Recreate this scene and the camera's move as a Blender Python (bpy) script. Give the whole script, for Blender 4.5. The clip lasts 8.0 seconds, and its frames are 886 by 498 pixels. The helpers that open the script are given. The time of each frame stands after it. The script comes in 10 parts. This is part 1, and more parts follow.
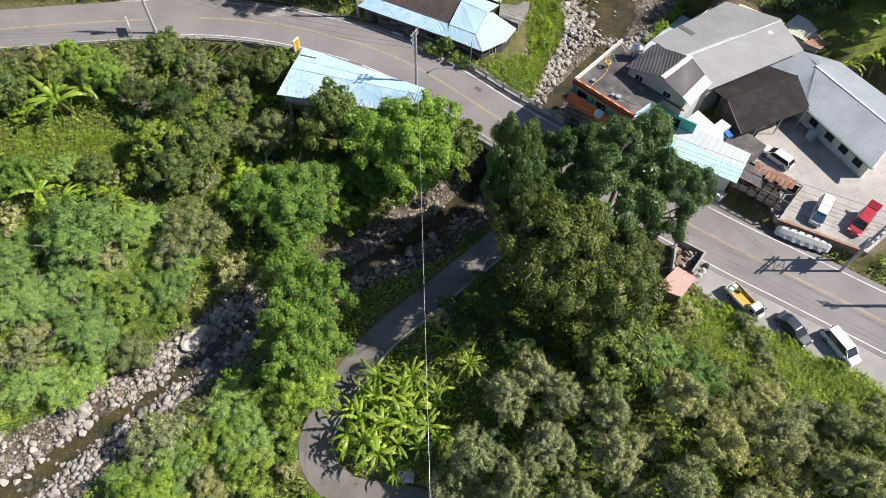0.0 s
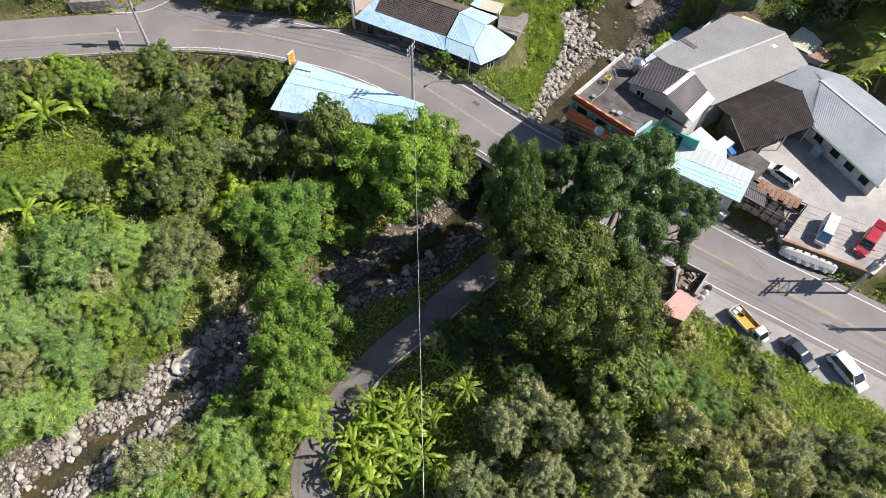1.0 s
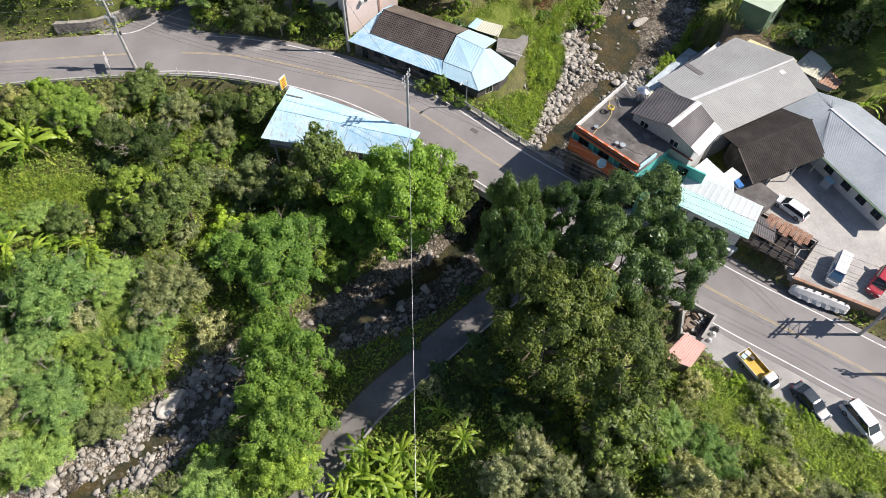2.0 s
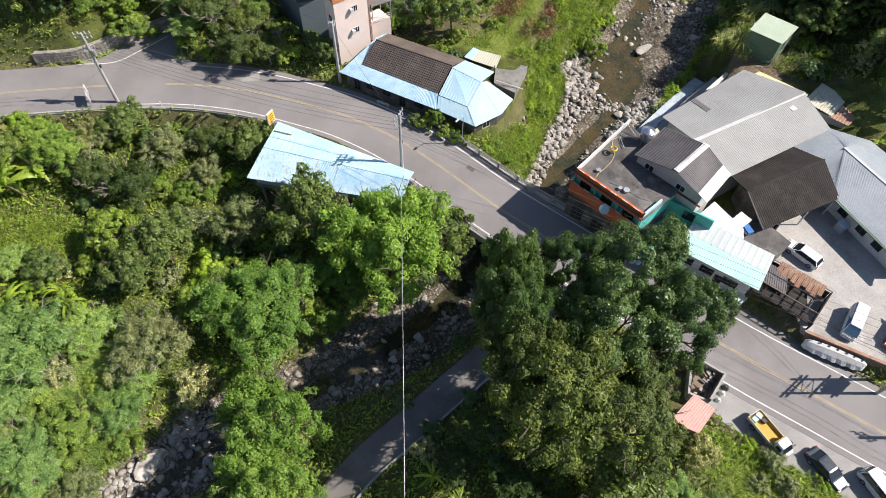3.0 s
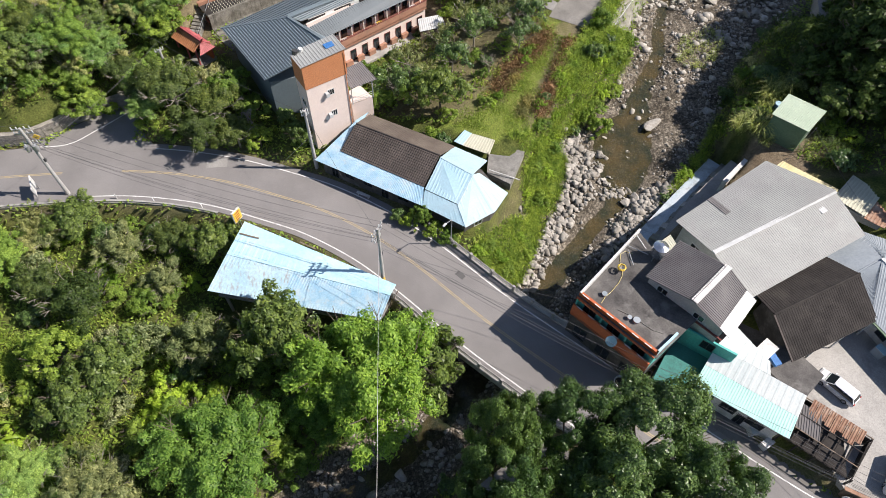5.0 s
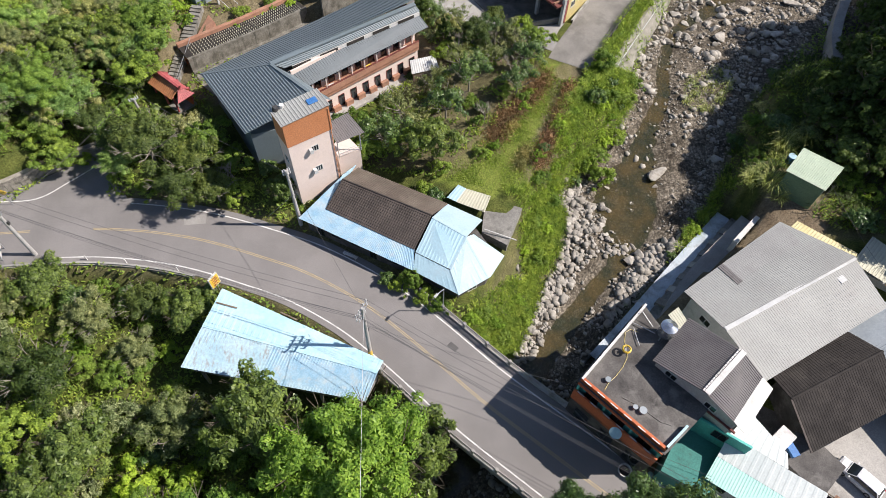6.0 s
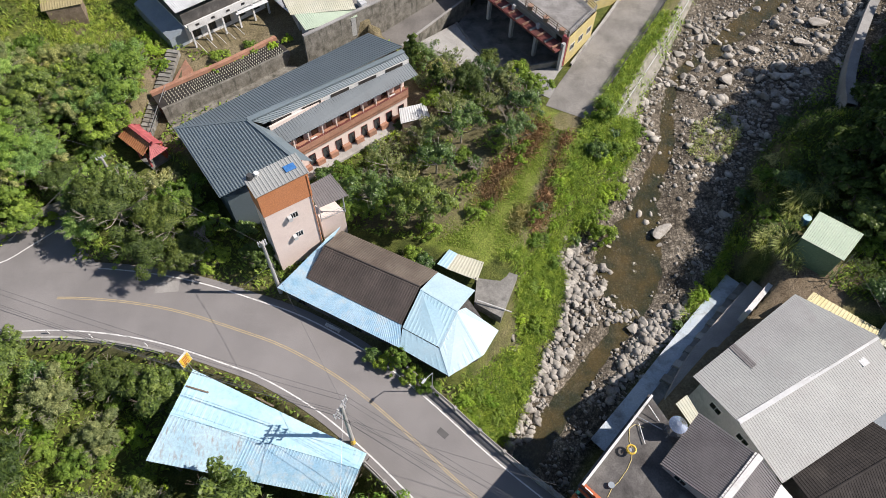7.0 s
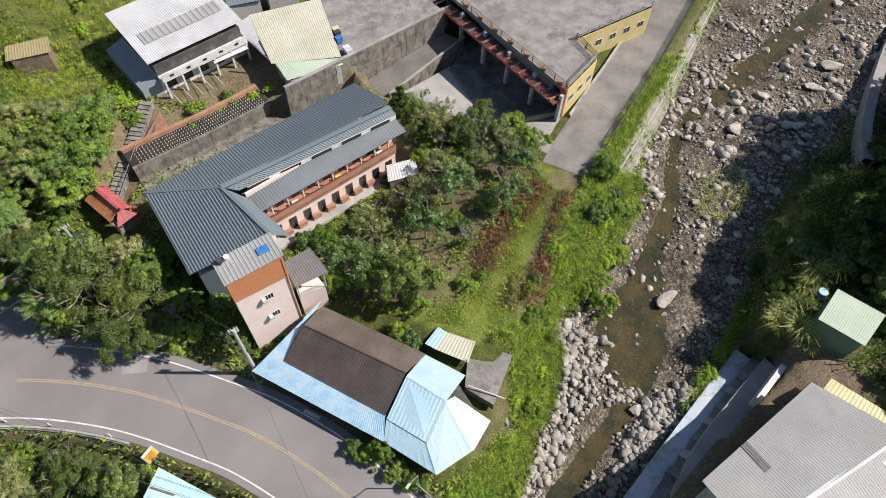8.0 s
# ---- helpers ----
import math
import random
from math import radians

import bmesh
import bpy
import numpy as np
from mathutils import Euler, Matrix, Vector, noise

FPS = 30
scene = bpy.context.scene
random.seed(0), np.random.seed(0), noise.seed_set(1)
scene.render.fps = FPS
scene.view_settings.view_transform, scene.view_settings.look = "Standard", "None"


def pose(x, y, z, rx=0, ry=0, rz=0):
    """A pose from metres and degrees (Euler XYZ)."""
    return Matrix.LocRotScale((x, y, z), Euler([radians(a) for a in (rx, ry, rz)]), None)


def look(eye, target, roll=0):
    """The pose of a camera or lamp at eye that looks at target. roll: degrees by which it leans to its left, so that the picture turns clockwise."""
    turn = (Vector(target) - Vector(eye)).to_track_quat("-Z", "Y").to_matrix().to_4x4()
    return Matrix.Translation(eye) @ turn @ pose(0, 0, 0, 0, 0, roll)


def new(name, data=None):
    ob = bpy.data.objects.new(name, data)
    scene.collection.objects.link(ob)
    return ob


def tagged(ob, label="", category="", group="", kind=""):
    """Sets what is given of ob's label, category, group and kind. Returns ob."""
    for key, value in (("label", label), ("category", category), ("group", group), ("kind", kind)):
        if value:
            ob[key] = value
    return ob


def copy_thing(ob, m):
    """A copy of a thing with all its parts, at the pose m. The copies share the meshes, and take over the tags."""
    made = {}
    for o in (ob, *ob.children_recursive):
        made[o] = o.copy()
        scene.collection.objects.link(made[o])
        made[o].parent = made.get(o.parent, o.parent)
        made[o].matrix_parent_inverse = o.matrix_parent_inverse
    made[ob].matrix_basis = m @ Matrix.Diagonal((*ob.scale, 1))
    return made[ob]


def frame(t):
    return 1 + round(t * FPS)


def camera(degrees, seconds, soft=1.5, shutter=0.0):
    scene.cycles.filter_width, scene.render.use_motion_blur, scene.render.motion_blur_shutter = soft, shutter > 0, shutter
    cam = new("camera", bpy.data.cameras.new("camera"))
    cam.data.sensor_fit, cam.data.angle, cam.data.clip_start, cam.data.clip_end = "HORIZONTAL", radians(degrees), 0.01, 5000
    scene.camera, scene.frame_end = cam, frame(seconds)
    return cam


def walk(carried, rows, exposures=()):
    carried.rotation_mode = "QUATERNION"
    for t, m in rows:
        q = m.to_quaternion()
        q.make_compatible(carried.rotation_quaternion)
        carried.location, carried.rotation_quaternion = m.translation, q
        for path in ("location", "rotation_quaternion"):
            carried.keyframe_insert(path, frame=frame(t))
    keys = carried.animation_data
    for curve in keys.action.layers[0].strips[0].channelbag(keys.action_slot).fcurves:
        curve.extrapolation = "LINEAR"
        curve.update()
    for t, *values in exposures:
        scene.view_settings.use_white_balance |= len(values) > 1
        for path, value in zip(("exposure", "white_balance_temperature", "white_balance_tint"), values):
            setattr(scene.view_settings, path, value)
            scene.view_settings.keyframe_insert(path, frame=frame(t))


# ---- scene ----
cam = camera(69.98, 8.0, soft=0.6)
# seconds, eye x y z, turn in degrees about x y z
ROWS = [
    (0.0, 0.000, 0.000, 66.800, 33.631, -1.150, 1.728),
    (0.5, 0.239, 1.228, 66.746, 33.643, -1.098, 1.744),
    (1.0, 0.413, 3.186, 66.725, 33.641, -1.097, 1.765),
    (1.5, 0.485, 5.735, 66.674, 33.668, -1.146, 1.762),
    (3.0, 1.123, 16.148, 66.707, 33.590, -1.155, 1.767),
    (3.5, 1.332, 20.103, 66.762, 33.612, -1.162, 1.761),
    (4.0, 1.702, 24.423, 66.762, 33.610, -1.157, 1.771),
    (5.5, 2.544, 38.122, 66.832, 33.563, -1.173, 1.748),
    (6.0, 2.919, 42.994, 66.890, 33.597, -1.185, 1.758),
    (6.5, 3.229, 47.926, 66.720, 33.689, -1.233, 1.668),
    (7.0, 3.723, 52.906, 66.876, 33.704, -1.222, 1.660),
    (7.5, 4.350, 58.091, 67.032, 33.637, -1.173, 1.742),
    (8.0, 4.773, 63.225, 67.247, 33.646, -1.179, 1.685),
]
walk(cam, [(t, pose(x, y, z, rx, ry, rz)) for t, x, y, z, rx, ry, rz in ROWS],
     exposures=[(0.0, 0.72, 6500, 16), (3.0, 0.76, 6500, 16), (4.2, 0.72, 6500, 16), (5.5, 0.67, 6500, 16), (6.5, 0.59, 6500, 16), (8.0, 0.55, 6500, 16)])

# ---- light ----
SUN_EL, SUN_AZ = 44.5, 88.0     # degrees: height, and compass turn from +y towards +x
world = bpy.data.worlds.new("sky_world")
scene.world = world
world.use_nodes = True
_n = world.node_tree.nodes
_sky = _n.new("ShaderNodeTexSky")
_sky.sky_type, _sky.sun_disc = "NISHITA", False
_sky.sun_elevation, _sky.sun_rotation = radians(SUN_EL), radians(SUN_AZ)
_sky.altitude, _sky.air_density, _sky.dust_density = 300, 1.0, 0.6
_n["Background"].inputs["Strength"].default_value = 0.066
world.node_tree.links.new(_sky.outputs["Color"], _n["Background"].inputs["Color"])
_sun = bpy.data.lights.new("sun", "SUN")
_sun.energy, _sun.angle, _sun.color = 4.3, radians(0.53), (1.0, 0.945, 0.85)
sun = new("sun", _sun)
_dir = Vector((math.sin(radians(SUN_AZ)) * math.cos(radians(SUN_EL)), math.cos(radians(SUN_AZ)) * math.cos(radians(SUN_EL)), math.sin(radians(SUN_EL))))
sun.matrix_world = look(_dir * 300, (0, 0, 0))

# ---- materials ----


def ramp(nt, stops):
    r = nt.nodes.new("ShaderNodeValToRGB")
    e = r.color_ramp.elements
    while len(e) < len(stops):
        e.new(0.5)
    for k, (p, c) in zip(e, stops):
        k.position, k.color = p, (*c, 1)
    return r


def noise_tex(nt, co, scale, detail=4, rough=0.55):
    t = nt.nodes.new("ShaderNodeTexNoise")
    t.inputs["Scale"].default_value, t.inputs["Detail"].default_value, t.inputs["Roughness"].default_value = scale, detail, rough
    nt.links.new(co, t.inputs["Vector"])
    return t


def mixc(nt, a, b, fac, how="MIX"):
    m = nt.nodes.new("ShaderNodeMix")
    m.data_type, m.blend_type = "RGBA", how
    for sock, v in ((m.inputs[0], fac), (m.inputs[6], a), (m.inputs[7], b)):
        if hasattr(v, "is_linked"):
            nt.links.new(v, sock)
        elif isinstance(v, tuple):
            sock.default_value = (*v, 1)
        else:
            sock.default_value = v
    return m.outputs[2]


def surf(name, c1, c2, rough=0.8, scale=0.6, fine=9.0, bump=0.3, stain=None, amount=0.5, stain_scale=0.35, metal=0.0, spread=0.0, spec=0.4, grit=0.25, draw=None):
    """Two-tone surface with grain, broad stains of their own shape and fine relief, in metres."""
    m = bpy.data.materials.new(name)
    m.use_nodes = True
    nt = m.node_tree
    b = nt.nodes["Principled BSDF"]
    co = nt.nodes.new("ShaderNodeNewGeometry").outputs["Position"]
    broad, grain = noise_tex(nt, co, scale, 5, 0.6), noise_tex(nt, co, fine, 3, 0.7)
    r = ramp(nt, [(0.34, c1), (0.66, c2)])
    nt.links.new(broad.outputs["Fac"], r.inputs["Fac"])
    g = ramp(nt, [(0.3, (1 - grit,) * 3), (0.7, (1 + grit * 0.7,) * 3)])
    nt.links.new(grain.outputs["Fac"], g.inputs["Fac"])
    col = mixc(nt, r.outputs["Color"], g.outputs["Color"], 1.0, "MULTIPLY")
    if stain:
        sc = co
        if draw:
            k = nt.nodes.new("ShaderNodeVectorMath")
            k.operation = "MULTIPLY"
            k.inputs[1].default_value = draw
            nt.links.new(co, k.inputs[0])
            sc = k.outputs[0]
        s = noise_tex(nt, sc, stain_scale, 6, 0.68)
        sr = ramp(nt, [(0.52, (0, 0, 0)), (0.68, (amount,) * 3)])
        nt.links.new(s.outputs["Fac"], sr.inputs["Fac"])
        col = mixc(nt, col, stain, sr.outputs["Color"])
    if spread:
        oi = nt.nodes.new("ShaderNodeObjectInfo")
        vr = ramp(nt, [(0, (1 - spread,) * 3), (1, (1 + spread,) * 3)])
        nt.links.new(oi.outputs["Random"], vr.inputs["Fac"])
        col = mixc(nt, col, vr.outputs["Color"], 1.0, "MULTIPLY")
    nt.links.new(col, b.inputs["Base Color"])
    b.inputs["Roughness"].default_value, b.inputs["Metallic"].default_value = rough, metal
    b.inputs["Specular IOR Level"].default_value = spec
    if bump:
        bp = nt.nodes.new("ShaderNodeBump")
        bp.inputs["Strength"].default_value, bp.inputs["Distance"].default_value = bump, 0.05
        nt.links.new(grain.outputs["Fac"], bp.inputs["Height"])
        nt.links.new(bp.outputs["Normal"], b.inputs["Normal"])
    return m


def leafy(name, dark, mid, light, rough=0.5, gloss=0.35, through_light=0.3):
    """Leaves: colour varied leaf by leaf and tree by tree, some light passing through."""
    m = bpy.data.materials.new(name)
    m.use_nodes = True
    nt = m.node_tree
    b, out = nt.nodes["Principled BSDF"], nt.nodes["Material Output"]
    geo, oi = nt.nodes.new("ShaderNodeNewGeometry"), nt.nodes.new("ShaderNodeObjectInfo")
    r = ramp(nt, [(0.0, dark), (0.45, mid), (1.0, light)])
    nt.links.new(geo.outputs["Random Per Island"], r.inputs["Fac"])
    vr = ramp(nt, [(0, (0.62, 0.72, 0.62)), (0.5, (1, 1, 1)), (1, (1.3, 1.22, 1.0))])
    nt.links.new(oi.outputs["Random"], vr.inputs["Fac"])
    patch = noise_tex(nt, geo.outputs["Position"], 0.55, 3)
    pr = ramp(nt, [(0.3, (0.72, 0.8, 0.75)), (0.7, (1.3, 1.22, 1.05))])
    nt.links.new(patch.outputs["Fac"], pr.inputs["Fac"])
    col = mixc(nt, mixc(nt, r.outputs["Color"], vr.outputs["Color"], 1.0, "MULTIPLY"), pr.outputs["Color"], 1.0, "MULTIPLY")
    nt.links.new(col, b.inputs["Base Color"])
    b.inputs["Roughness"].default_value, b.inputs["Specular IOR Level"].default_value = rough, gloss
    tr = nt.nodes.new("ShaderNodeBsdfTranslucent")
    nt.links.new(mixc(nt, col, (1.5, 1.6, 0.7), 1.0, "MULTIPLY"), tr.inputs["Color"])
    mx = nt.nodes.new("ShaderNodeMixShader")
    mx.inputs[0].default_value = through_light
    nt.links.new(b.outputs[0], mx.inputs[1])
    nt.links.new(tr.outputs[0], mx.inputs[2])
    nt.links.new(mx.outputs[0], out.inputs["Surface"])
    return m


def plain(name, c, rough=0.5, metal=0.0, spec=0.5, alpha=1.0):
    m = bpy.data.materials.new(name)
    m.use_nodes = True
    b = m.node_tree.nodes["Principled BSDF"]
    b.inputs["Base Color"].default_value = (*c, 1)
    b.inputs["Roughness"].default_value, b.inputs["Metallic"].default_value, b.inputs["Specular IOR Level"].default_value, b.inputs["Alpha"].default_value = rough, metal, spec, alpha
    return m


ASPHALT = surf("asphalt", (0.205, 0.195, 0.19), (0.255, 0.243, 0.236), 0.85, 0.12, 14, 0.2, (0.165, 0.158, 0.152), 0.5, 0.09)
PATCHED = surf("patched_asphalt", (0.09, 0.088, 0.087), (0.12, 0.118, 0.115), 0.9, 0.6, 14, 0.2)
LANE_ASPHALT = surf("lane_concrete", (0.15, 0.14, 0.13), (0.215, 0.202, 0.186), 0.9, 0.3, 10, 0.25, (0.11, 0.105, 0.095), 0.6, 0.25)
DECK_CONCRETE = surf("deck_concrete", (0.20, 0.19, 0.178), (0.32, 0.308, 0.29), 0.9, 0.5, 5, 0.35, (0.11, 0.105, 0.095), 0.75, 0.35, grit=0.3)
DRIVE_CONCRETE = surf("drive_concrete", (0.175, 0.166, 0.15), (0.265, 0.252, 0.23), 0.9, 0.3, 8, 0.25, (0.135, 0.13, 0.115), 0.7, 0.35, grit=0.25)
CONCRETE = surf("concrete", (0.33, 0.32, 0.30), (0.43, 0.42, 0.39), 0.88, 0.5, 8, 0.25, (0.16, 0.155, 0.14), 0.7, 0.3)
YARD_CONCRETE = surf("yard_concrete", (0.36, 0.348, 0.325), (0.45, 0.434, 0.405), 0.88, 0.35, 8, 0.2, (0.22, 0.21, 0.195), 0.75, 0.22)
PALE_CONCRETE = surf("pale_concrete", (0.27, 0.262, 0.25), (0.37, 0.36, 0.34), 0.88, 0.35, 8, 0.2, (0.22, 0.21, 0.195), 0.75, 0.22)
OLD_CONCRETE = surf("old_concrete", (0.17, 0.165, 0.15), (0.30, 0.29, 0.265), 0.92, 0.5, 6, 0.35, (0.06, 0.062, 0.05), 0.8, 0.4)
DARK_SLAB = surf("dark_roof_slab", (0.06, 0.056, 0.054), (0.155, 0.147, 0.138), 0.9, 0.4, 7, 0.25, (0.27, 0.26, 0.245), 0.65, 0.3)
MOSSY_CONCRETE = surf("mossy_concrete", (0.22, 0.21, 0.175), (0.36, 0.345, 0.30), 0.92, 0.6, 5, 0.3, (0.09, 0.10, 0.045), 0.8, 0.8)
STREAKED = surf("streaked_concrete", (0.12, 0.112, 0.092), (0.27, 0.255, 0.22), 0.92, 0.9, 5, 0.35, (0.04, 0.042, 0.032), 0.85, 1.6, draw=(1, 1, 0.14))
WHITE_PAINT = surf("white_paint", (0.60, 0.60, 0.58), (0.7, 0.7, 0.68), 0.7, 0.6, 8, 0.1, (0.36, 0.345, 0.31), 0.55, 0.5)
YELLOW_PAINT = surf("yellow_line_paint", (0.36, 0.29, 0.17), (0.46, 0.38, 0.24), 0.75, 1.5, 10, 0.1, (0.22, 0.2, 0.18), 0.75, 0.9)
LINE_WHITE = surf("white_line_paint", (0.6, 0.6, 0.58), (0.75, 0.75, 0.73), 0.75, 1.5, 10, 0.1, (0.25, 0.24, 0.23), 0.6, 0.8)
PINK_WALL = surf("pink_render", (0.72, 0.60, 0.54), (0.80, 0.68, 0.61), 0.85, 0.5, 7, 0.15, (0.5, 0.4, 0.36), 0.35, 0.5, grit=0.06)
ORANGE_WALL = surf("orange_cladding", (0.50, 0.20, 0.085), (0.57, 0.24, 0.11), 0.7, 0.4, 8, 0.1, (0.36, 0.15, 0.07), 0.4, 0.4)
RED_ORANGE = surf("red_orange_paint", (0.50, 0.12, 0.045), (0.6, 0.17, 0.06), 0.6, 0.5, 8, 0.1, (0.3, 0.09, 0.05), 0.5, 0.5)
TEAL_WALL = surf("teal_paint", (0.08, 0.42, 0.38), (0.12, 0.52, 0.46), 0.7, 0.4, 7, 0.12, (0.1, 0.25, 0.22), 0.5, 0.5)
# the teal paint at about half strength, shade put into the colour
SHADE_TEAL = surf("shaded_teal_floor", (0.045, 0.19, 0.17), (0.065, 0.245, 0.215), 0.8, 0.5, 7, 0.15, (0.04, 0.07, 0.06), 0.6, 0.4)
BLUE_LIMEWASH = surf("blue_white_limewash", (0.40, 0.48, 0.54), (0.52, 0.58, 0.62), 0.85, 0.35, 6, 0.2, (0.16, 0.17, 0.17), 0.85, 0.3)
GREY_WALL = surf("grey_render", (0.42, 0.42, 0.41), (0.54, 0.54, 0.52), 0.85, 0.4, 7, 0.15, (0.25, 0.25, 0.23), 0.6, 0.4)
YELLOW_TILE = surf("yellow_tiled_wall", (0.55, 0.45, 0.18), (0.65, 0.55, 0.27), 0.5, 0.6, 9, 0.12, (0.4, 0.36, 0.25), 0.5, 0.5)
RUST_RED = surf("red_brown_deck", (0.16, 0.045, 0.04), (0.25, 0.08, 0.065), 0.8, 0.7, 8, 0.15, (0.1, 0.06, 0.05), 0.6, 0.5)
BRICK_RED = surf("brick_paving", (0.34, 0.17, 0.11), (0.44, 0.24, 0.16), 0.85, 0.8, 9, 0.25, (0.2, 0.15, 0.11), 0.6, 0.5)
BLUE_SHEET = surf("pale_blue_sheet", (0.40, 0.66, 0.78), (0.53, 0.76, 0.83), 0.5, 0.12, 2.2, 0.05, (0.58, 0.68, 0.68), 0.7, 0.4, spec=0.4, grit=0.14)
BLEACHED_SHEET = surf("bleached_blue_sheet", (0.40, 0.60, 0.70), (0.52, 0.70, 0.77), 0.55, 0.3, 3.5, 0.05, (0.34, 0.27, 0.24), 0.75, 2.6, spec=0.4, grit=0.2, draw=(1, 0.16, 1))
BLUE_WORN = surf("worn_blue_sheet", (0.29, 0.50, 0.66), (0.45, 0.63, 0.74), 0.5, 0.7, 5, 0.08, (0.56, 0.6, 0.6), 0.6, 1.1, grit=0.15)
# wall colour darkened to stand in for shade under eaves and roofs
SHADE_WALL = surf("shade_dark_wall", (0.06, 0.056, 0.052), (0.11, 0.105, 0.098), 0.9, 0.6, 7, 0.2, (0.2, 0.19, 0.18), 0.5, 0.6)
WHITE_SHEET = surf("white_sheet", (0.40, 0.55, 0.62), (0.47, 0.61, 0.67), 0.4, 0.2, 4, 0.05, (0.42, 0.57, 0.66), 0.5, 0.25, grit=0.1)
ICE_SHEET = surf("ice_blue_sheet", (0.37, 0.57, 0.67), (0.45, 0.65, 0.74), 0.45, 0.2, 4, 0.05, (0.5, 0.64, 0.7), 0.5, 0.3, grit=0.1)
SLATE_SHEET = surf("slate_blue_sheet", (0.15, 0.19, 0.208), (0.175, 0.218, 0.238), 0.5, 0.15, 5, 0.05, (0.2, 0.235, 0.245), 0.5, 0.2, grit=0.08)
SLATE_DARK = surf("weathered_slate_sheet", (0.12, 0.142, 0.155), (0.15, 0.175, 0.19), 0.6, 0.2, 5, 0.05, (0.1, 0.11, 0.115), 0.5, 0.3, grit=0.1)
GREY_SHEET = surf("grey_sheet", (0.30, 0.306, 0.294), (0.36, 0.368, 0.352), 0.6, 0.15, 4, 0.08, (0.29, 0.28, 0.27), 0.5, 0.2, grit=0.08)
AGED_SHEET = surf("aged_grey_sheet", (0.30, 0.298, 0.29), (0.345, 0.342, 0.335), 0.6, 0.3, 4, 0.08, (0.26, 0.25, 0.24), 0.5, 0.4, grit=0.08)
SILVER_SHEET = surf("blue_grey_sheet", (0.26, 0.30, 0.33), (0.35, 0.39, 0.42), 0.5, 0.2, 4, 0.06, (0.22, 0.25, 0.27), 0.5, 0.3, grit=0.1)
DARK_SHEET = surf("dark_grey_corrugated", (0.135, 0.126, 0.126), (0.195, 0.184, 0.182), 0.75, 0.3, 5, 0.15, (0.09, 0.085, 0.085), 0.6, 0.3, grit=0.1)
BROWN_TILE = surf("dark_brown_tile", (0.055, 0.045, 0.04), (0.085, 0.07, 0.062), 0.75, 0.5, 6, 0.15, (0.12, 0.10, 0.085), 0.5, 0.35, grit=0.1)
BROWN_REAR = surf("weathered_brown_tile", (0.10, 0.08, 0.065), (0.15, 0.125, 0.10), 0.85, 0.4, 6, 0.15, (0.075, 0.06, 0.05), 0.6, 0.3, grit=0.1)
BLACK_TILE = surf("sooty_brown_tile", (0.021, 0.018, 0.0165), (0.04, 0.035, 0.032), 0.9, 0.5, 6, 0.15, (0.08, 0.07, 0.06), 0.4, 0.35, grit=0.1)
MINT_SHEET = surf("mint_sheet", (0.44, 0.76, 0.69), (0.52, 0.82, 0.76), 0.5, 0.3, 4, 0.06, (0.52, 0.78, 0.72), 0.5, 0.35, grit=0.1)
BRIGHT_SHEET = surf("bright_white_sheet", (0.55, 0.61, 0.61), (0.62, 0.67, 0.66), 0.5, 0.3, 4, 0.05, (0.5, 0.56, 0.56), 0.4, 0.35, grit=0.1)
RUST_SHEET = surf("rusty_sheet", (0.27, 0.14, 0.09), (0.4, 0.25, 0.17), 0.85, 0.9, 5, 0.2, (0.5, 0.45, 0.38), 0.6, 0.6, grit=0.1)
TAN_SHEET = surf("weathered_tan_sheet", (0.26, 0.22, 0.11), (0.36, 0.31, 0.16), 0.75, 0.6, 5, 0.12, (0.18, 0.15, 0.1), 0.5, 0.6, grit=0.15)
YELLOW_SHEET = surf("faded_yellow_sheet", (0.56, 0.50, 0.26), (0.66, 0.6, 0.36), 0.6, 0.4, 4, 0.08, (0.45, 0.4, 0.28), 0.5, 0.5, grit=0.1)
CREAM_SHEET = surf("cream_sheet", (0.50, 0.49, 0.37), (0.57, 0.56, 0.45), 0.55, 0.3, 4, 0.06, (0.38, 0.4, 0.33), 0.6, 0.25, grit=0.1)
OFFWHITE_SHEET = surf("off_white_sheet", (0.50, 0.515, 0.515), (0.6, 0.61, 0.605), 0.5, 0.3, 4, 0.06, (0.38, 0.385, 0.375), 0.55, 0.35, grit=0.1)
PINK_SHEET = surf("pink_sheet", (0.62, 0.33, 0.28), (0.72, 0.42, 0.36), 0.6, 0.5, 4, 0.06, (0.5, 0.3, 0.26), 0.5, 0.5, grit=0.1)
GREEN_SHEET = surf("pale_green_sheet", (0.40, 0.49, 0.37), (0.48, 0.57, 0.44), 0.5, 0.3, 4, 0.06, (0.35, 0.42, 0.33), 0.4, 0.4, grit=0.1)
GREEN_WALL = surf("green_cladding", (0.10, 0.17, 0.10), (0.14, 0.22, 0.13), 0.6, 0.5, 6, 0.08)
CHAR_WOOD = surf("blackened_wood", (0.022, 0.019, 0.018), (0.05, 0.043, 0.038), 0.9, 1.0, 9, 0.3)
OLD_WOOD = surf("weathered_wood", (0.16, 0.12, 0.085), (0.26, 0.2, 0.15), 0.85, 1.5, 9, 0.3)
BARK = surf("bark", (0.10, 0.08, 0.06), (0.17, 0.14, 0.11), 0.9, 2.5, 12, 0.5)
PALE_BARK = surf("pale_bark", (0.25, 0.22, 0.18), (0.36, 0.32, 0.27), 0.9, 2.5, 12, 0.4)
STONE = surf("river_stone", (0.28, 0.258, 0.222), (0.52, 0.488, 0.435), 0.85, 1.0, 9, 0.45, (0.2, 0.17, 0.13), 0.6, 0.7, spread=0.25)
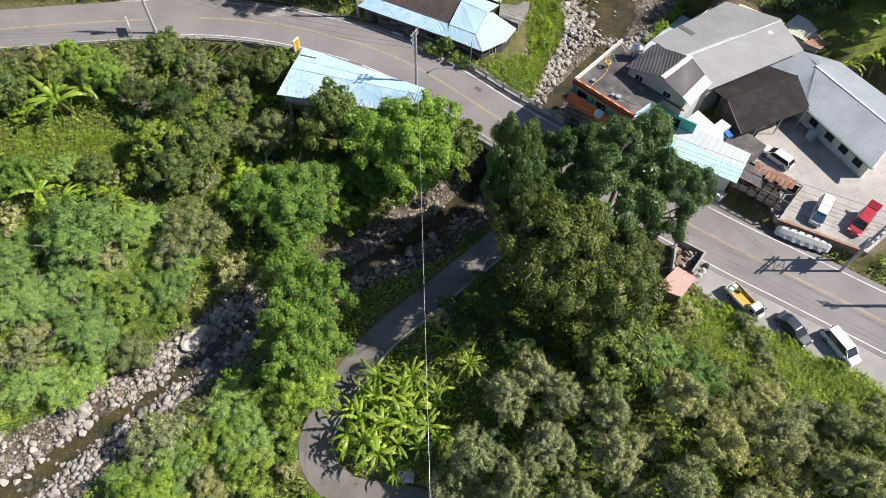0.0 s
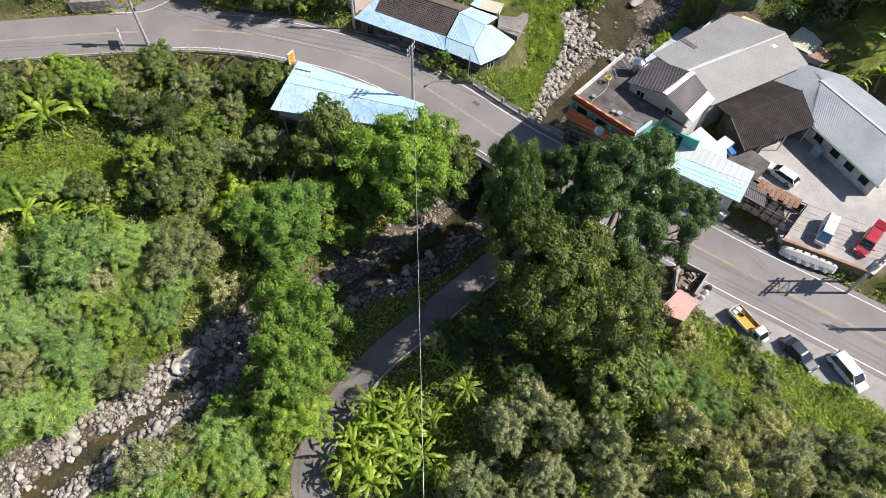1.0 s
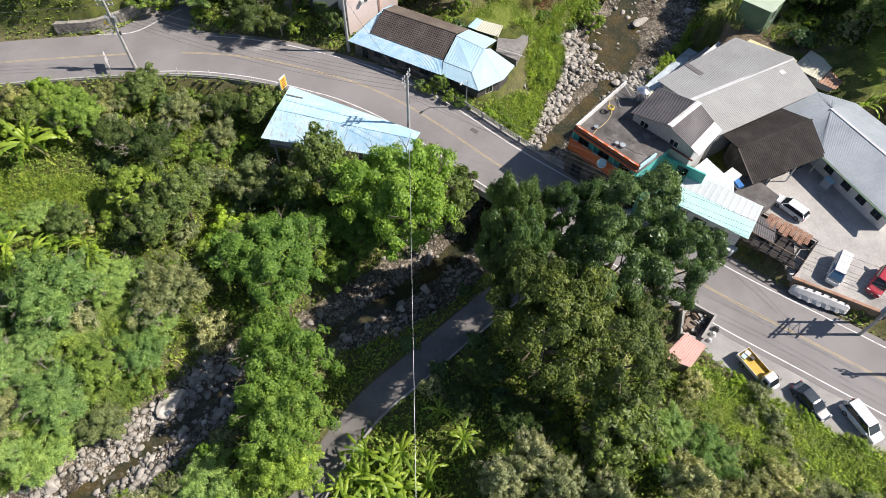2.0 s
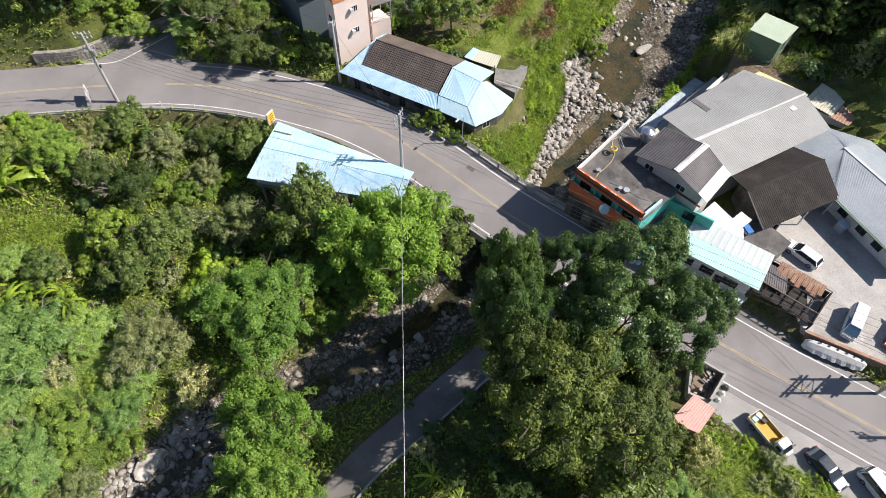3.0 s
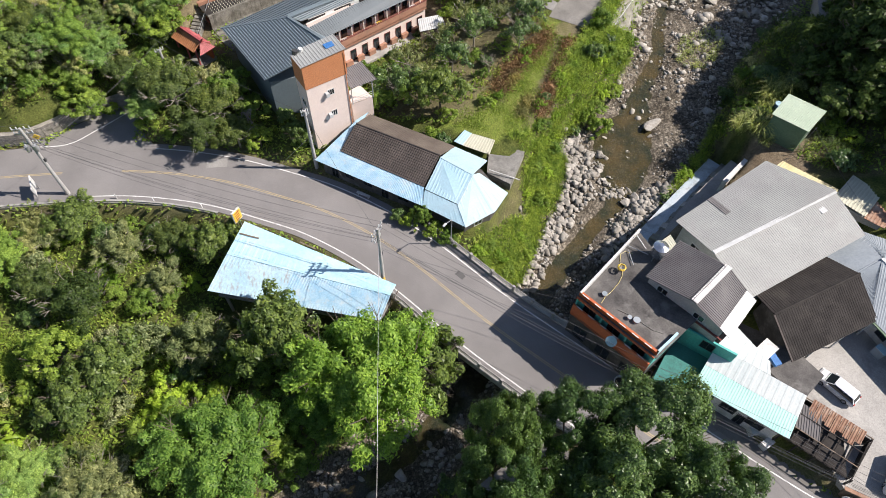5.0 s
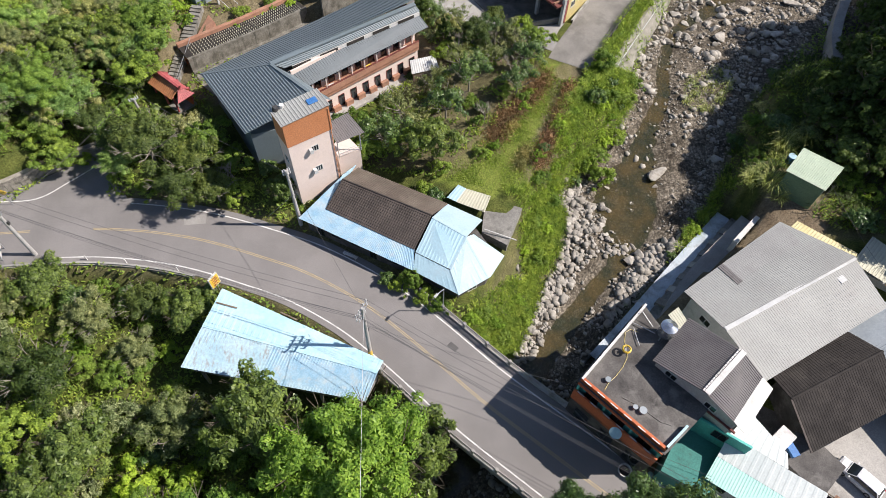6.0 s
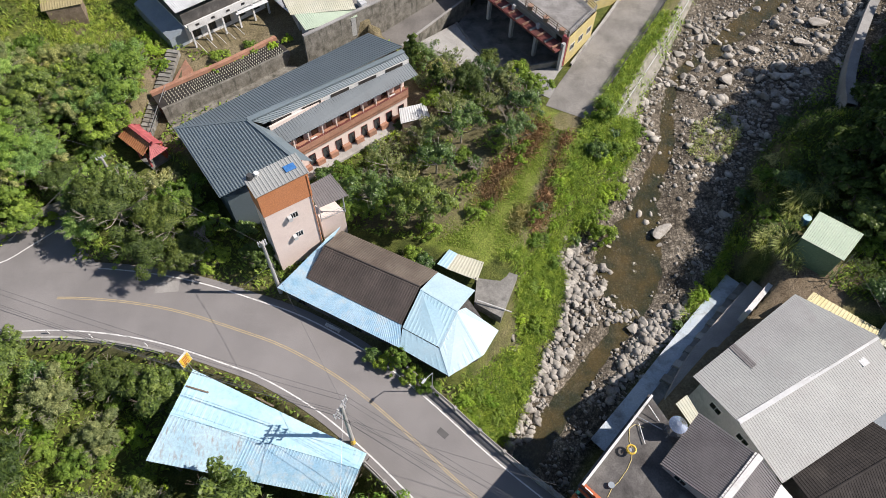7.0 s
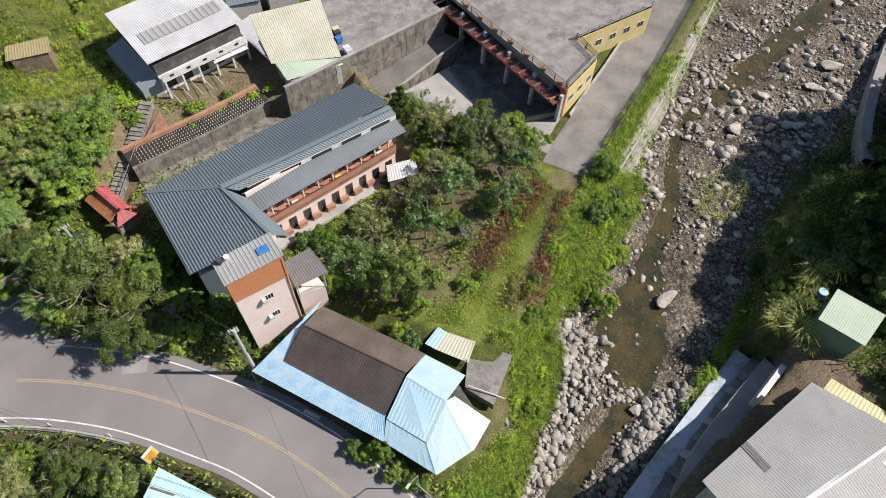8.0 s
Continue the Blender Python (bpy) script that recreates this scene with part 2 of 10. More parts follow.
WALL_STONE = surf("wall_stone", (0.20, 0.185, 0.16), (0.33, 0.305, 0.265), 0.9, 1.4, 9, 0.45, (0.07, 0.085, 0.05), 0.6, 0.8, spread=0.25)
STEEL = surf("galvanised_steel", (0.38, 0.39, 0.4), (0.5, 0.51, 0.52), 0.45, 1.5, 8, 0.08, metal=0.6)
RAIL_GREY = surf("rail_paint", (0.30, 0.29, 0.275), (0.38, 0.37, 0.35), 0.7, 1.0, 8, 0.15, (0.2, 0.17, 0.14), 0.5, 0.8)
DARK_STEEL = surf("dark_steel", (0.05, 0.05, 0.052), (0.085, 0.085, 0.085), 0.6, 1.5, 8, 0.1, metal=0.3)
POLE_CONCRETE = surf("pole_concrete", (0.36, 0.355, 0.34), (0.46, 0.45, 0.43), 0.85, 0.8, 8, 0.2)
CABLE = plain("cable_rubber", (0.09, 0.09, 0.095), 0.6)
BRIGHT_CABLE = plain("bare_cable", (0.45, 0.45, 0.46), 0.45, 0.4)
RUBBER = plain("tyre_rubber", (0.02, 0.02, 0.02), 0.85)
RIM = plain("wheel_rim", (0.5, 0.5, 0.52), 0.35, 0.8)
GLASS = plain("dark_glass", (0.02, 0.026, 0.03), 0.06, 0.0, 0.7)
BLUE_GLASS = plain("blue_windscreen", (0.06, 0.15, 0.26), 0.08, 0.0, 0.7)
LAMP_GLASS = plain("lamp_glass", (0.75, 0.75, 0.72), 0.15)
TAIL_RED = plain("tail_light_red", (0.4, 0.02, 0.02), 0.25)
SHINY = plain("stainless_steel", (0.68, 0.7, 0.72), 0.2, 0.9)
CAR_WHITE = surf("white_car_paint", (0.76, 0.77, 0.78), (0.8, 0.81, 0.82), 0.28, 0.5, 4, 0.0, (0.6, 0.6, 0.59), 0.25, 0.8, spec=0.5)
CAR_RED = surf("red_car_paint", (0.40, 0.03, 0.045), (0.46, 0.04, 0.06), 0.28, 0.5, 4, 0.0, (0.3, 0.05, 0.06), 0.25, 0.8, spec=0.5)
CAR_DARK = surf("dark_blue_car_paint", (0.035, 0.048, 0.062), (0.05, 0.065, 0.08), 0.25, 0.5, 4, 0.0, (0.09, 0.1, 0.11), 0.3, 0.8, spec=0.5)
TRUCK_YELLOW = surf("yellow_truck_bed", (0.5, 0.33, 0.04), (0.6, 0.41, 0.07), 0.6, 0.7, 6, 0.1, (0.3, 0.2, 0.06), 0.5, 0.9)
RED_PAINT = surf("red_roof_paint", (0.34, 0.075, 0.08), (0.44, 0.12, 0.12), 0.55, 0.9, 6, 0.1, (0.24, 0.07, 0.06), 0.5, 0.7)
BLUE_PLASTIC = surf("blue_plastic", (0.04, 0.16, 0.42), (0.07, 0.22, 0.5), 0.5, 0.8, 6, 0.05)
ORANGE_TILE = surf("glazed_orange_tile", (0.34, 0.14, 0.06), (0.46, 0.21, 0.09), 0.55, 0.8, 6, 0.1, (0.2, 0.1, 0.06), 0.5, 0.7)
SIGN_YELLOW = surf("yellow_sign_face", (0.72, 0.48, 0.05), (0.8, 0.56, 0.09), 0.5, 0.8, 6, 0.03)
SIGN_INK = plain("sign_ink", (0.32, 0.05, 0.04), 0.6)
STRAW = leafy("straw_leaf", (0.15, 0.145, 0.055), (0.25, 0.235, 0.10), (0.36, 0.33, 0.16), 0.8, 0.1, 0.15)
DRY_BRUSH = leafy("dry_brush", (0.16, 0.085, 0.05), (0.26, 0.15, 0.09), (0.36, 0.24, 0.15), 0.8, 0.1, 0.1)

LEAF_DARK = leafy("dark_broad_leaf", (0.042, 0.082, 0.026), (0.080, 0.144, 0.044), (0.170, 0.262, 0.080), 0.4, 0.5, 0.2)
LEAF_DEEP = leafy("deep_olive_leaf", (0.060, 0.094, 0.026), (0.112, 0.166, 0.042), (0.215, 0.292, 0.075), 0.45, 0.4, 0.24)
LEAF_OLIVE = leafy("olive_leaf", (0.042, 0.066, 0.020), (0.078, 0.115, 0.032), (0.150, 0.195, 0.056), 0.5, 0.3, 0.22)
LEAF_LIGHT = leafy("light_green_leaf", (0.115, 0.200, 0.040), (0.198, 0.312, 0.062), (0.335, 0.450, 0.105), 0.55, 0.24, 0.32)
LEAF_FRESH = leafy("fresh_green_leaf", (0.078, 0.162, 0.032), (0.142, 0.258, 0.049), (0.246, 0.381, 0.082), 0.5, 0.3, 0.3)
LEAF_MID = leafy("mid_green_leaf", (0.106, 0.164, 0.035), (0.173, 0.262, 0.051), (0.285, 0.391, 0.082), 0.55, 0.24, 0.3)
LEAF_GREY = leafy("grey_green_leaf", (0.130, 0.156, 0.068), (0.227, 0.256, 0.117), (0.402, 0.418, 0.220), 0.55, 0.24, 0.28)
LEAF_FERN = leafy("fern_green_leaf", (0.120, 0.210, 0.065), (0.216, 0.336, 0.109), (0.372, 0.504, 0.189), 0.55, 0.24, 0.3)
LEAF_LIME = leafy("lime_leaf", (0.161, 0.252, 0.033), (0.249, 0.373, 0.052), (0.369, 0.501, 0.087), 0.55, 0.21, 0.35)
LEAF_PALE = leafy("pale_silvery_leaf", (0.130, 0.165, 0.080), (0.285, 0.312, 0.170), (0.620, 0.610, 0.410), 0.55, 0.24, 0.25)
# leaf green darkened to carry shade; conifers use it as their own colour
LEAF_SHADE = leafy("deep_green_shade_leaf", (0.036, 0.061, 0.017), (0.057, 0.096, 0.023), (0.095, 0.147, 0.036), 0.55, 0.21, 0.2)
PALE_BLADE = leafy("pale_feather_grass", (0.163, 0.200, 0.070), (0.275, 0.325, 0.126), (0.450, 0.475, 0.252), 0.55, 0.25, 0.3)
DARK_SOIL = surf("dark_mulch", (0.025, 0.022, 0.02), (0.05, 0.045, 0.04), 0.85, 0.8, 9, 0.3)
BLADE = leafy("tall_grass_blade", (0.11, 0.192, 0.048), (0.21, 0.325, 0.082), (0.43, 0.525, 0.195), 0.55, 0.24, 0.3)
BANK_BLADE = leafy("bank_grass_blade", (0.085, 0.15, 0.028), (0.18, 0.28, 0.045), (0.38, 0.46, 0.10), 0.55, 0.2, 0.3)
TURF = leafy("garden_turf", (0.19, 0.26, 0.045), (0.32, 0.40, 0.075), (0.50, 0.54, 0.14), 0.55, 0.14, 0.25)
BANANA_LEAF = leafy("banana_leaf", (0.10, 0.20, 0.028), (0.21, 0.335, 0.045), (0.48, 0.54, 0.095), 0.42, 0.45, 0.4)
BANANA_STEM = surf("banana_stem", (0.16, 0.17, 0.06), (0.24, 0.22, 0.10), 0.7, 2.0, 9, 0.2)


def ground_material():
    m = bpy.data.materials.new("ground_soil")
    m.use_nodes = True
    nt = m.node_tree
    b = nt.nodes["Principled BSDF"]
    co = nt.nodes.new("ShaderNodeNewGeometry").outputs["Position"]

    def two(c1, c2, scale):
        t = noise_tex(nt, co, scale, 6, 0.62)
        r = ramp(nt, [(0.35, c1), (0.65, c2)])
        nt.links.new(t.outputs["Fac"], r.inputs["Fac"])
        return r.outputs["Color"]

    def mask(name):
        a = nt.nodes.new("ShaderNodeAttribute")
        a.attribute_name = name
        return a.outputs["Fac"]
    col = two((0.055, 0.075, 0.018), (0.125, 0.14, 0.035), 0.5)
    col = mixc(nt, col, two((0.15, 0.21, 0.03), (0.25, 0.29, 0.06), 0.7), mask("turf"))
    col = mixc(nt, col, two((0.15, 0.115, 0.075), (0.24, 0.19, 0.13), 0.6), mask("dirt"))
    bed_col = two((0.12, 0.106, 0.086), (0.325, 0.298, 0.258), 0.3)
    for scale in (2.6, 6.5):
        vo = nt.nodes.new("ShaderNodeTexVoronoi")
        vo.inputs["Scale"].default_value = scale
        nt.links.new(co, vo.inputs["Vector"])
        tone = nt.nodes.new("ShaderNodeRGBToBW")
        nt.links.new(vo.outputs["Color"], tone.inputs[0])
        tr = ramp(nt, [(0.2, (0.55, 0.54, 0.52)), (0.8, (1.5, 1.47, 1.42))])
        nt.links.new(tone.outputs[0], tr.inputs["Fac"])
        er = ramp(nt, [(0.25, (1.1, 1.1, 1.1)), (0.6, (0.5, 0.48, 0.45))])
        nt.links.new(vo.outputs["Distance"], er.inputs["Fac"])
        bed_col = mixc(nt, mixc(nt, bed_col, tr.outputs["Color"], 0.8, "MULTIPLY"), er.outputs["Color"], 0.7, "MULTIPLY")
    col = mixc(nt, col, bed_col, mask("gravel"))
    fine = noise_tex(nt, co, 5.0, 6, 0.75)
    fr = ramp(nt, [(0.32, (0.4, 0.4, 0.4)), (0.68, (1.5, 1.5, 1.5))])
    nt.links.new(fine.outputs["Fac"], fr.inputs["Fac"])
    nt.links.new(mixc(nt, col, fr.outputs["Color"], 1.0, "MULTIPLY"), b.inputs["Base Color"])
    b.inputs["Roughness"].default_value = 0.95
    b.inputs["Specular IOR Level"].default_value = 0.2
    bp = nt.nodes.new("ShaderNodeBump")
    bp.inputs["Strength"].default_value, bp.inputs["Distance"].default_value = 0.7, 0.15
    nt.links.new(fine.outputs["Fac"], bp.inputs["Height"])
    nt.links.new(bp.outputs["Normal"], b.inputs["Normal"])
    return m


def water_material():
    m = bpy.data.materials.new("stream_water")
    m.use_nodes = True
    nt = m.node_tree
    b = nt.nodes["Principled BSDF"]
    co = nt.nodes.new("ShaderNodeNewGeometry").outputs["Position"]
    t = noise_tex(nt, co, 0.35, 4)
    r = ramp(nt, [(0.35, (0.034, 0.044, 0.024)), (0.65, (0.115, 0.085, 0.032))])
    nt.links.new(t.outputs["Fac"], r.inputs["Fac"])
    nt.links.new(r.outputs["Color"], b.inputs["Base Color"])
    b.inputs["Roughness"].default_value, b.inputs["Alpha"].default_value = 0.1, 0.68
    w = noise_tex(nt, co, 2.5, 3)
    bp = nt.nodes.new("ShaderNodeBump")
    bp.inputs["Strength"].default_value, bp.inputs["Distance"].default_value = 0.25, 0.05
    nt.links.new(w.outputs["Fac"], bp.inputs["Height"])
    nt.links.new(bp.outputs["Normal"], b.inputs["Normal"])
    return m


GROUND, WATER = ground_material(), water_material()

# ---- mesh tools ----


class Mesh:
    """Gathers corners and faces of one part."""

    def __init__(self):
        self.v, self.f = [], []

    def add(self, pts, faces):
        k = len(self.v)
        self.v += [tuple(p) for p in pts]
        self.f += [tuple(k + i for i in q) for q in faces]
        return self

    def hexa(self, p):
        """Eight corners: four below, four above, both anticlockwise from above."""
        return self.add(p, [(3, 2, 1, 0), (4, 5, 6, 7), (0, 1, 5, 4), (1, 2, 6, 5), (2, 3, 7, 6), (3, 0, 4, 7)])

    def box(self, c, s, turn=0.0, m=None):
        """A box with its middle at c, of size s, turned about z by degrees, or placed by a matrix."""
        hx, hy, hz = s[0] / 2, s[1] / 2, s[2] / 2
        m = m if m is not None else pose(c[0], c[1], c[2], 0, 0, turn)
        return self.hexa([m @ Vector(q) for q in ((-hx, -hy, -hz), (hx, -hy, -hz), (hx, hy, -hz), (-hx, hy, -hz), (-hx, -hy, hz), (hx, -hy, hz), (hx, hy, hz), (-hx, hy, hz))])

    def prism(self, poly, z0, z1):
        """A plan outline (anticlockwise) raised from z0 to z1; z1 may be a list."""
        n = len(poly)
        tops = z1 if isinstance(z1, (list, tuple)) else [z1] * n
        lows = z0 if isinstance(z0, (list, tuple)) else [z0] * n
        pts = [(x, y, z) for (x, y), z in zip(poly, lows)] + [(x, y, z) for (x, y), z in zip(poly, tops)]
        return self.add(pts, [tuple(range(n))[::-1], tuple(range(n, 2 * n))] + [(i, (i + 1) % n, n + (i + 1) % n, n + i) for i in range(n)])

    def tube(self, p, q, r, n=6, r2=None):
        p, q = Vector(p), Vector(q)
        d = (q - p).normalized()
        a = d.orthogonal().normalized()
        b = d.cross(a)
        r2 = r if r2 is None else r2
        ring = [(math.cos(2 * math.pi * i / n), math.sin(2 * math.pi * i / n)) for i in range(n)]
        pts = [p + (a * c + b * s) * r for c, s in ring] + [q + (a * c + b * s) * r2 for c, s in ring]
        return self.add(pts, [tuple(range(n))[::-1], tuple(range(n, 2 * n))] + [(i, (i + 1) % n, n + (i + 1) % n, n + i) for i in range(n)])

    def beam(self, p, q, w, h):
        """A straight bar of section w by h from p to q, upright."""
        p, q = Vector(p), Vector(q)
        d = (q - p).normalized()
        s = d.cross(Vector((0, 0, 1)))
        s = (s.normalized() if s.length > 1e-4 else Vector((1, 0, 0))) * (w / 2)
        u = s.cross(d).normalized() * (h / 2)
        return self.hexa([p - s - u, q - s - u, q + s - u, p + s - u, p - s + u, q - s + u, q + s + u, p + s + u])

    def sheet(self, a, b, c, d, pitch=0.3, rib=0.04, thick=0.04, courses=1, lip=0.0):
        """A ribbed sheet: a to b along the eave, d to c along the top; ribs run up the slope. Courses overlap like tiles."""
        a, b, c, d = Vector(a), Vector(b), Vector(c), Vector(d)
        n = max(2, int(round((b - a).length / pitch)))
        nor = (b - a).cross(d - a).normalized()
        if nor.z < 0:
            nor = -nor
        us = []
        for i in range(n):
            us += [(i / n, 0.0), ((i + 0.5) / n, 0.0), ((i + 0.62) / n, rib), ((i + 0.88) / n, rib)]
        us.append((1.0, 0.0))
        for k in range(courses):
            rows = []
            for t, up in ((k / courses, lip), ((k + 1) / courses, 0.0)):
                rows.append([(a.lerp(b, u)).lerp(d.lerp(c, u), t) + nor * (h + up) for u, h in us])
            m = len(us)
            self.add(rows[0] + rows[1], [(i, i + 1, m + i + 1, m + i) for i in range(m - 1)])
            if lip:
                self.add(rows[0] + [p - nor * (lip + 0.01) for p in rows[0]], [(m + i, m + i + 1, i + 1, i) for i in range(m - 1)])
        low = [p - nor * thick for p in (a, b, c, d)]
        return self.hexa([*low, *[p - nor * 0.004 for p in (a, b, c, d)]])

    def ribbed(self, corners, run, pitch=0.34, rib=0.05, thick=0.05):
        """A flat roof slope of any outline with parallel standing ribs along the direction run."""
        P = [Vector(p) for p in corners]
        nor = (P[1] - P[0]).cross(P[2] - P[0]).normalized()
        if nor.z < 0:
            nor = -nor
        o = P[0]
        P = [p - nor * (p - o).dot(nor) for p in P]
        run = Vector(run)
        v = (run - nor * run.dot(nor)).normalized()
        u = nor.cross(v)
        flat = [((p - o).dot(u), (p - o).dot(v)) for p in P]
        n = len(P)
        low = [p - nor * 0.012 for p in P]
        self.add([*low, *[p - nor * thick for p in low]], [tuple(range(n)), tuple(range(n, 2 * n))[::-1]] + [(i, n + i, n + (i + 1) % n, (i + 1) % n) for i in range(n)])
        lo, hi = min(a for a, b in flat), max(a for a, b in flat)

        def ends(s):
            s = min(max(s, lo + 0.003), hi - 0.003)
            cut = [b0 + (b1 - b0) * (s - a0) / (a1 - a0) for (a0, b0), (a1, b1) in zip(flat, flat[1:] + flat[:1]) if (a0 - s) * (a1 - s) < 0]
            return s, min(cut), max(cut)
        rows, s = [], lo
        while s < hi - 0.02:
            for f, h in ((0.0, 0.0), (0.5, 0.0), (0.6, rib), (0.9, rib)):
                k, a, b = ends(s + f * pitch)
                rows.append((o + u * k + v * a + nor * h, o + u * k + v * b + nor * h))
            s += pitch
        k, a, b = ends(hi)
        rows.append((o + u * k + v * a, o + u * k + v * b))
        m = len(rows)
        self.add([p for p, q in rows] + [q for p, q in rows], [(i, i + 1, m + i + 1, m + i) for i in range(m - 1)])
        return self


def part(name, mb, material, parent=None, label="", smooth=False):
    me = bpy.data.meshes.new(name)
    me.from_pydata(mb.v, [], mb.f)
    if smooth:
        me.shade_smooth()
    me.materials.append(material)
    ob = new(name, me)
    if parent is not None:
        ob.parent = parent
    if label:
        ob["label"] = label
    return ob


def thing(name, label, category, group="", kind="", at=None):
    ob = tagged(new(name), label, category, group, kind)
    if at is not None:
        ob.matrix_world = at
    return ob


def curve_line(pts, step=1.0):
    """Catmull-Rom through plan points (any number of values each), about step apart."""
    p = np.array([pts[0]] + list(pts) + [pts[-1]], float)
    p[0], p[-1] = 2 * p[1] - p[2], 2 * p[-2] - p[-3]
    out = []
    for i in range(1, len(p) - 2):
        n = max(2, int(np.hypot(*(p[i + 1] - p[i])[:2]) / step))
        for t in np.arange(n) / n:
            out.append(0.5 * (2 * p[i] + (p[i + 1] - p[i - 1]) * t + (2 * p[i - 1] - 5 * p[i] + 4 * p[i + 1] - p[i + 2]) * t * t + (3 * p[i] - p[i - 1] - 3 * p[i + 1] + p[i + 2]) * t ** 3))
    out.append(p[-2])
    return np.array(out)


def normals_of(line):
    d = np.gradient(line[:, :2], axis=0)
    d /= np.linalg.norm(d, axis=1)[:, None]
    return np.stack([-d[:, 1], d[:, 0]], 1)


def nearest(line, X, Y):
    """Distance to a line, its side (left is plus) and its further values there."""
    best, side = np.full(X.shape, 1e9), np.zeros(X.shape)
    vals = [np.zeros(X.shape) for _ in range(line.shape[1] - 2)]
    for a, b in zip(line[:-1], line[1:]):
        dx, dy = b[0] - a[0], b[1] - a[1]
        t = np.clip(((X - a[0]) * dx + (Y - a[1]) * dy) / (dx * dx + dy * dy + 1e-9), 0, 1)
        d = np.hypot(X - a[0] - t * dx, Y - a[1] - t * dy)
        m = d < best
        best = np.where(m, d, best)
        side = np.where(m, np.sign(dx * (Y - a[1]) - dy * (X - a[0])), side)
        for k, v in enumerate(vals):
            vals[k] = np.where(m, a[2 + k] + t * (b[2 + k] - a[2 + k]), v)
    return best, side, vals


def inside(poly, X, Y):
    r = np.zeros(X.shape, bool)
    for (x0, y0), (x1, y1) in zip(poly, poly[1:] + poly[:1]):
        r ^= ((y0 > Y) != (y1 > Y)) & (X < (x1 - x0) * (Y - y0) / (y1 - y0 + 1e-12) + x0)
    return r


def smooth01(t):
    t = np.clip(t, 0, 1)
    return t * t * (3 - 2 * t)

# ---- the land ----
# stream: x, y, bed height, half width
RIVER = curve_line([(95, 190, 6.0, 14), (76, 165, 3.6, 13), (61, 149, 2.2, 13), (49.5, 134, 0.8, 11), (41.5, 121, -0.7, 8.5), (37.5, 112, -1.5, 7.5), (33, 103, -2.3, 7.8), (24.5, 92, -3.4, 8), (16.5, 78, -4.9, 5.8), (10.5, 68, -6.0, 5.3), (4, 59, -7.3, 5.0), (-4, 51.5, -8.0, 5.0), (-14, 45.0, -8.5, 3.6), (-24, 39.0, -8.8, 3.8), (-31.0, 32.2, -9.3, 3.9), (-41, 23, -10.2, 4.8), (-52, 12, -11.0, 7.0), (-75, -10, -12.5, 8)], 2.0)
# main road: centre line
ROAD = curve_line([(-110, 76), (-75, 83.5), (-55.5, 87.0), (-43.8, 88.4), (-37.5, 88.6), (-31.4, 88.1), (-26, 87.1), (-19.5, 85.2), (-13.7, 83.2), (-6.6, 79.4), (-0.2, 74.6), (7.6, 67.9), (16, 61.6), (25, 55), (36, 47.2), (43.6, 42.4), (53, 36.4), (75, 22), (110, 0)], 1.5)
# lane down to the stream
LANE = curve_line([(20, 55.5, -0.4), (10.5, 50, -2.0), (3.5, 44.2, -3.4), (-2.5, 38.7, -4.4), (-7.3, 34.4, -5.4), (-10.8, 29.5, -6.3), (-13.3, 24.5, -6.9), (-13.8, 20, -7.2), (-9.6, 16.2, -7.3), (0, 14.5, -7.0), (15, 8, -6.0)], 1.5)
DRIVE = curve_line([(20.4, 118.2, 4.4), (22.0, 121.6, 4.5), (25.6, 128, 4.65), (31.4, 138, 4.85), (37, 148.5, 5.0), (42, 158, 5.2), (52, 177, 5.5)], 1.5)

HILL_LEFT = [(-62, 74, -3.6), (-35, 75, -4.6), (-45, 56, -5.4), (-26, 58, -6.0), (-55, 38, -7.0), (-66, 25, -8.5), (-16, 62, -5.2), (-90, 60, -3), (-90, 30, -6)]
HILL_RIGHT = [(10, 46, -2.2), (12, 30, -2.6), (0, 22, -5.4), (25, 39, -0.4), (30, 25, -1.2), (48, 24, -0.9), (60, 26, -0.5), (5, 5, -6), (-20, 28, -7.0), (-25, 10, -8.8)]
# the high eastern points are an unseen hillside raised to shade the bank
HILL_VILLAGE = [(46, 54, 1.5), (58, 58, 1.5), (33, 62, 0.1), (41, 80, 1.4), (52, 96, 4.4), (70, 92, 8), (66, 112, 7.5), (80, 140, 11.0), (70, 138, 4.5), (80, 152, 6), (88, 160, 7), (86, 106, 26), (88, 122, 25), (108, 142, 28), (108, 115, 36), (86, 95, 16), (90, 70, 6), (20, 68, -0.3)]
HILL_GARDEN = [(5, 97, 3.3), (14, 108, 3.7), (20, 119, 4.4), (34, 145, 5.0), (9, 124, 3.0), (-2, 127, 2.8), (-7, 113, 1.6), (-45, 126, 5.6), (-10, 100, 1.2), (-20, 98, 0.8), (-25, 121, 4.4), (-30, 110, 2.5), (2, 88, 0.6)]
HILL_UP = [(-12, 136, 7.0), (-32, 132, 6.0), (-40, 118, 6.6), (-60, 108, 9), (-62, 140, 15), (-42, 99, 2.5), (5, 150, 7.0), (-90, 120, 18)]


def slope_base(X, Y):
    num, den = np.zeros(X.shape), np.zeros(X.shape)
    for hx, hy, hz in HILL_LEFT + HILL_RIGHT + HILL_VILLAGE + HILL_GARDEN + HILL_UP:
        w = 1.0 / ((X - hx) ** 2 + (Y - hy) ** 2 + 6.0) ** 1.8
        num, den = num + w * hz, den + w
    return num / den


YARD = [(37.5, 57), (43.5, 49.3), (53, 44.5), (66, 52), (66, 80), (48, 76), (44, 64)]


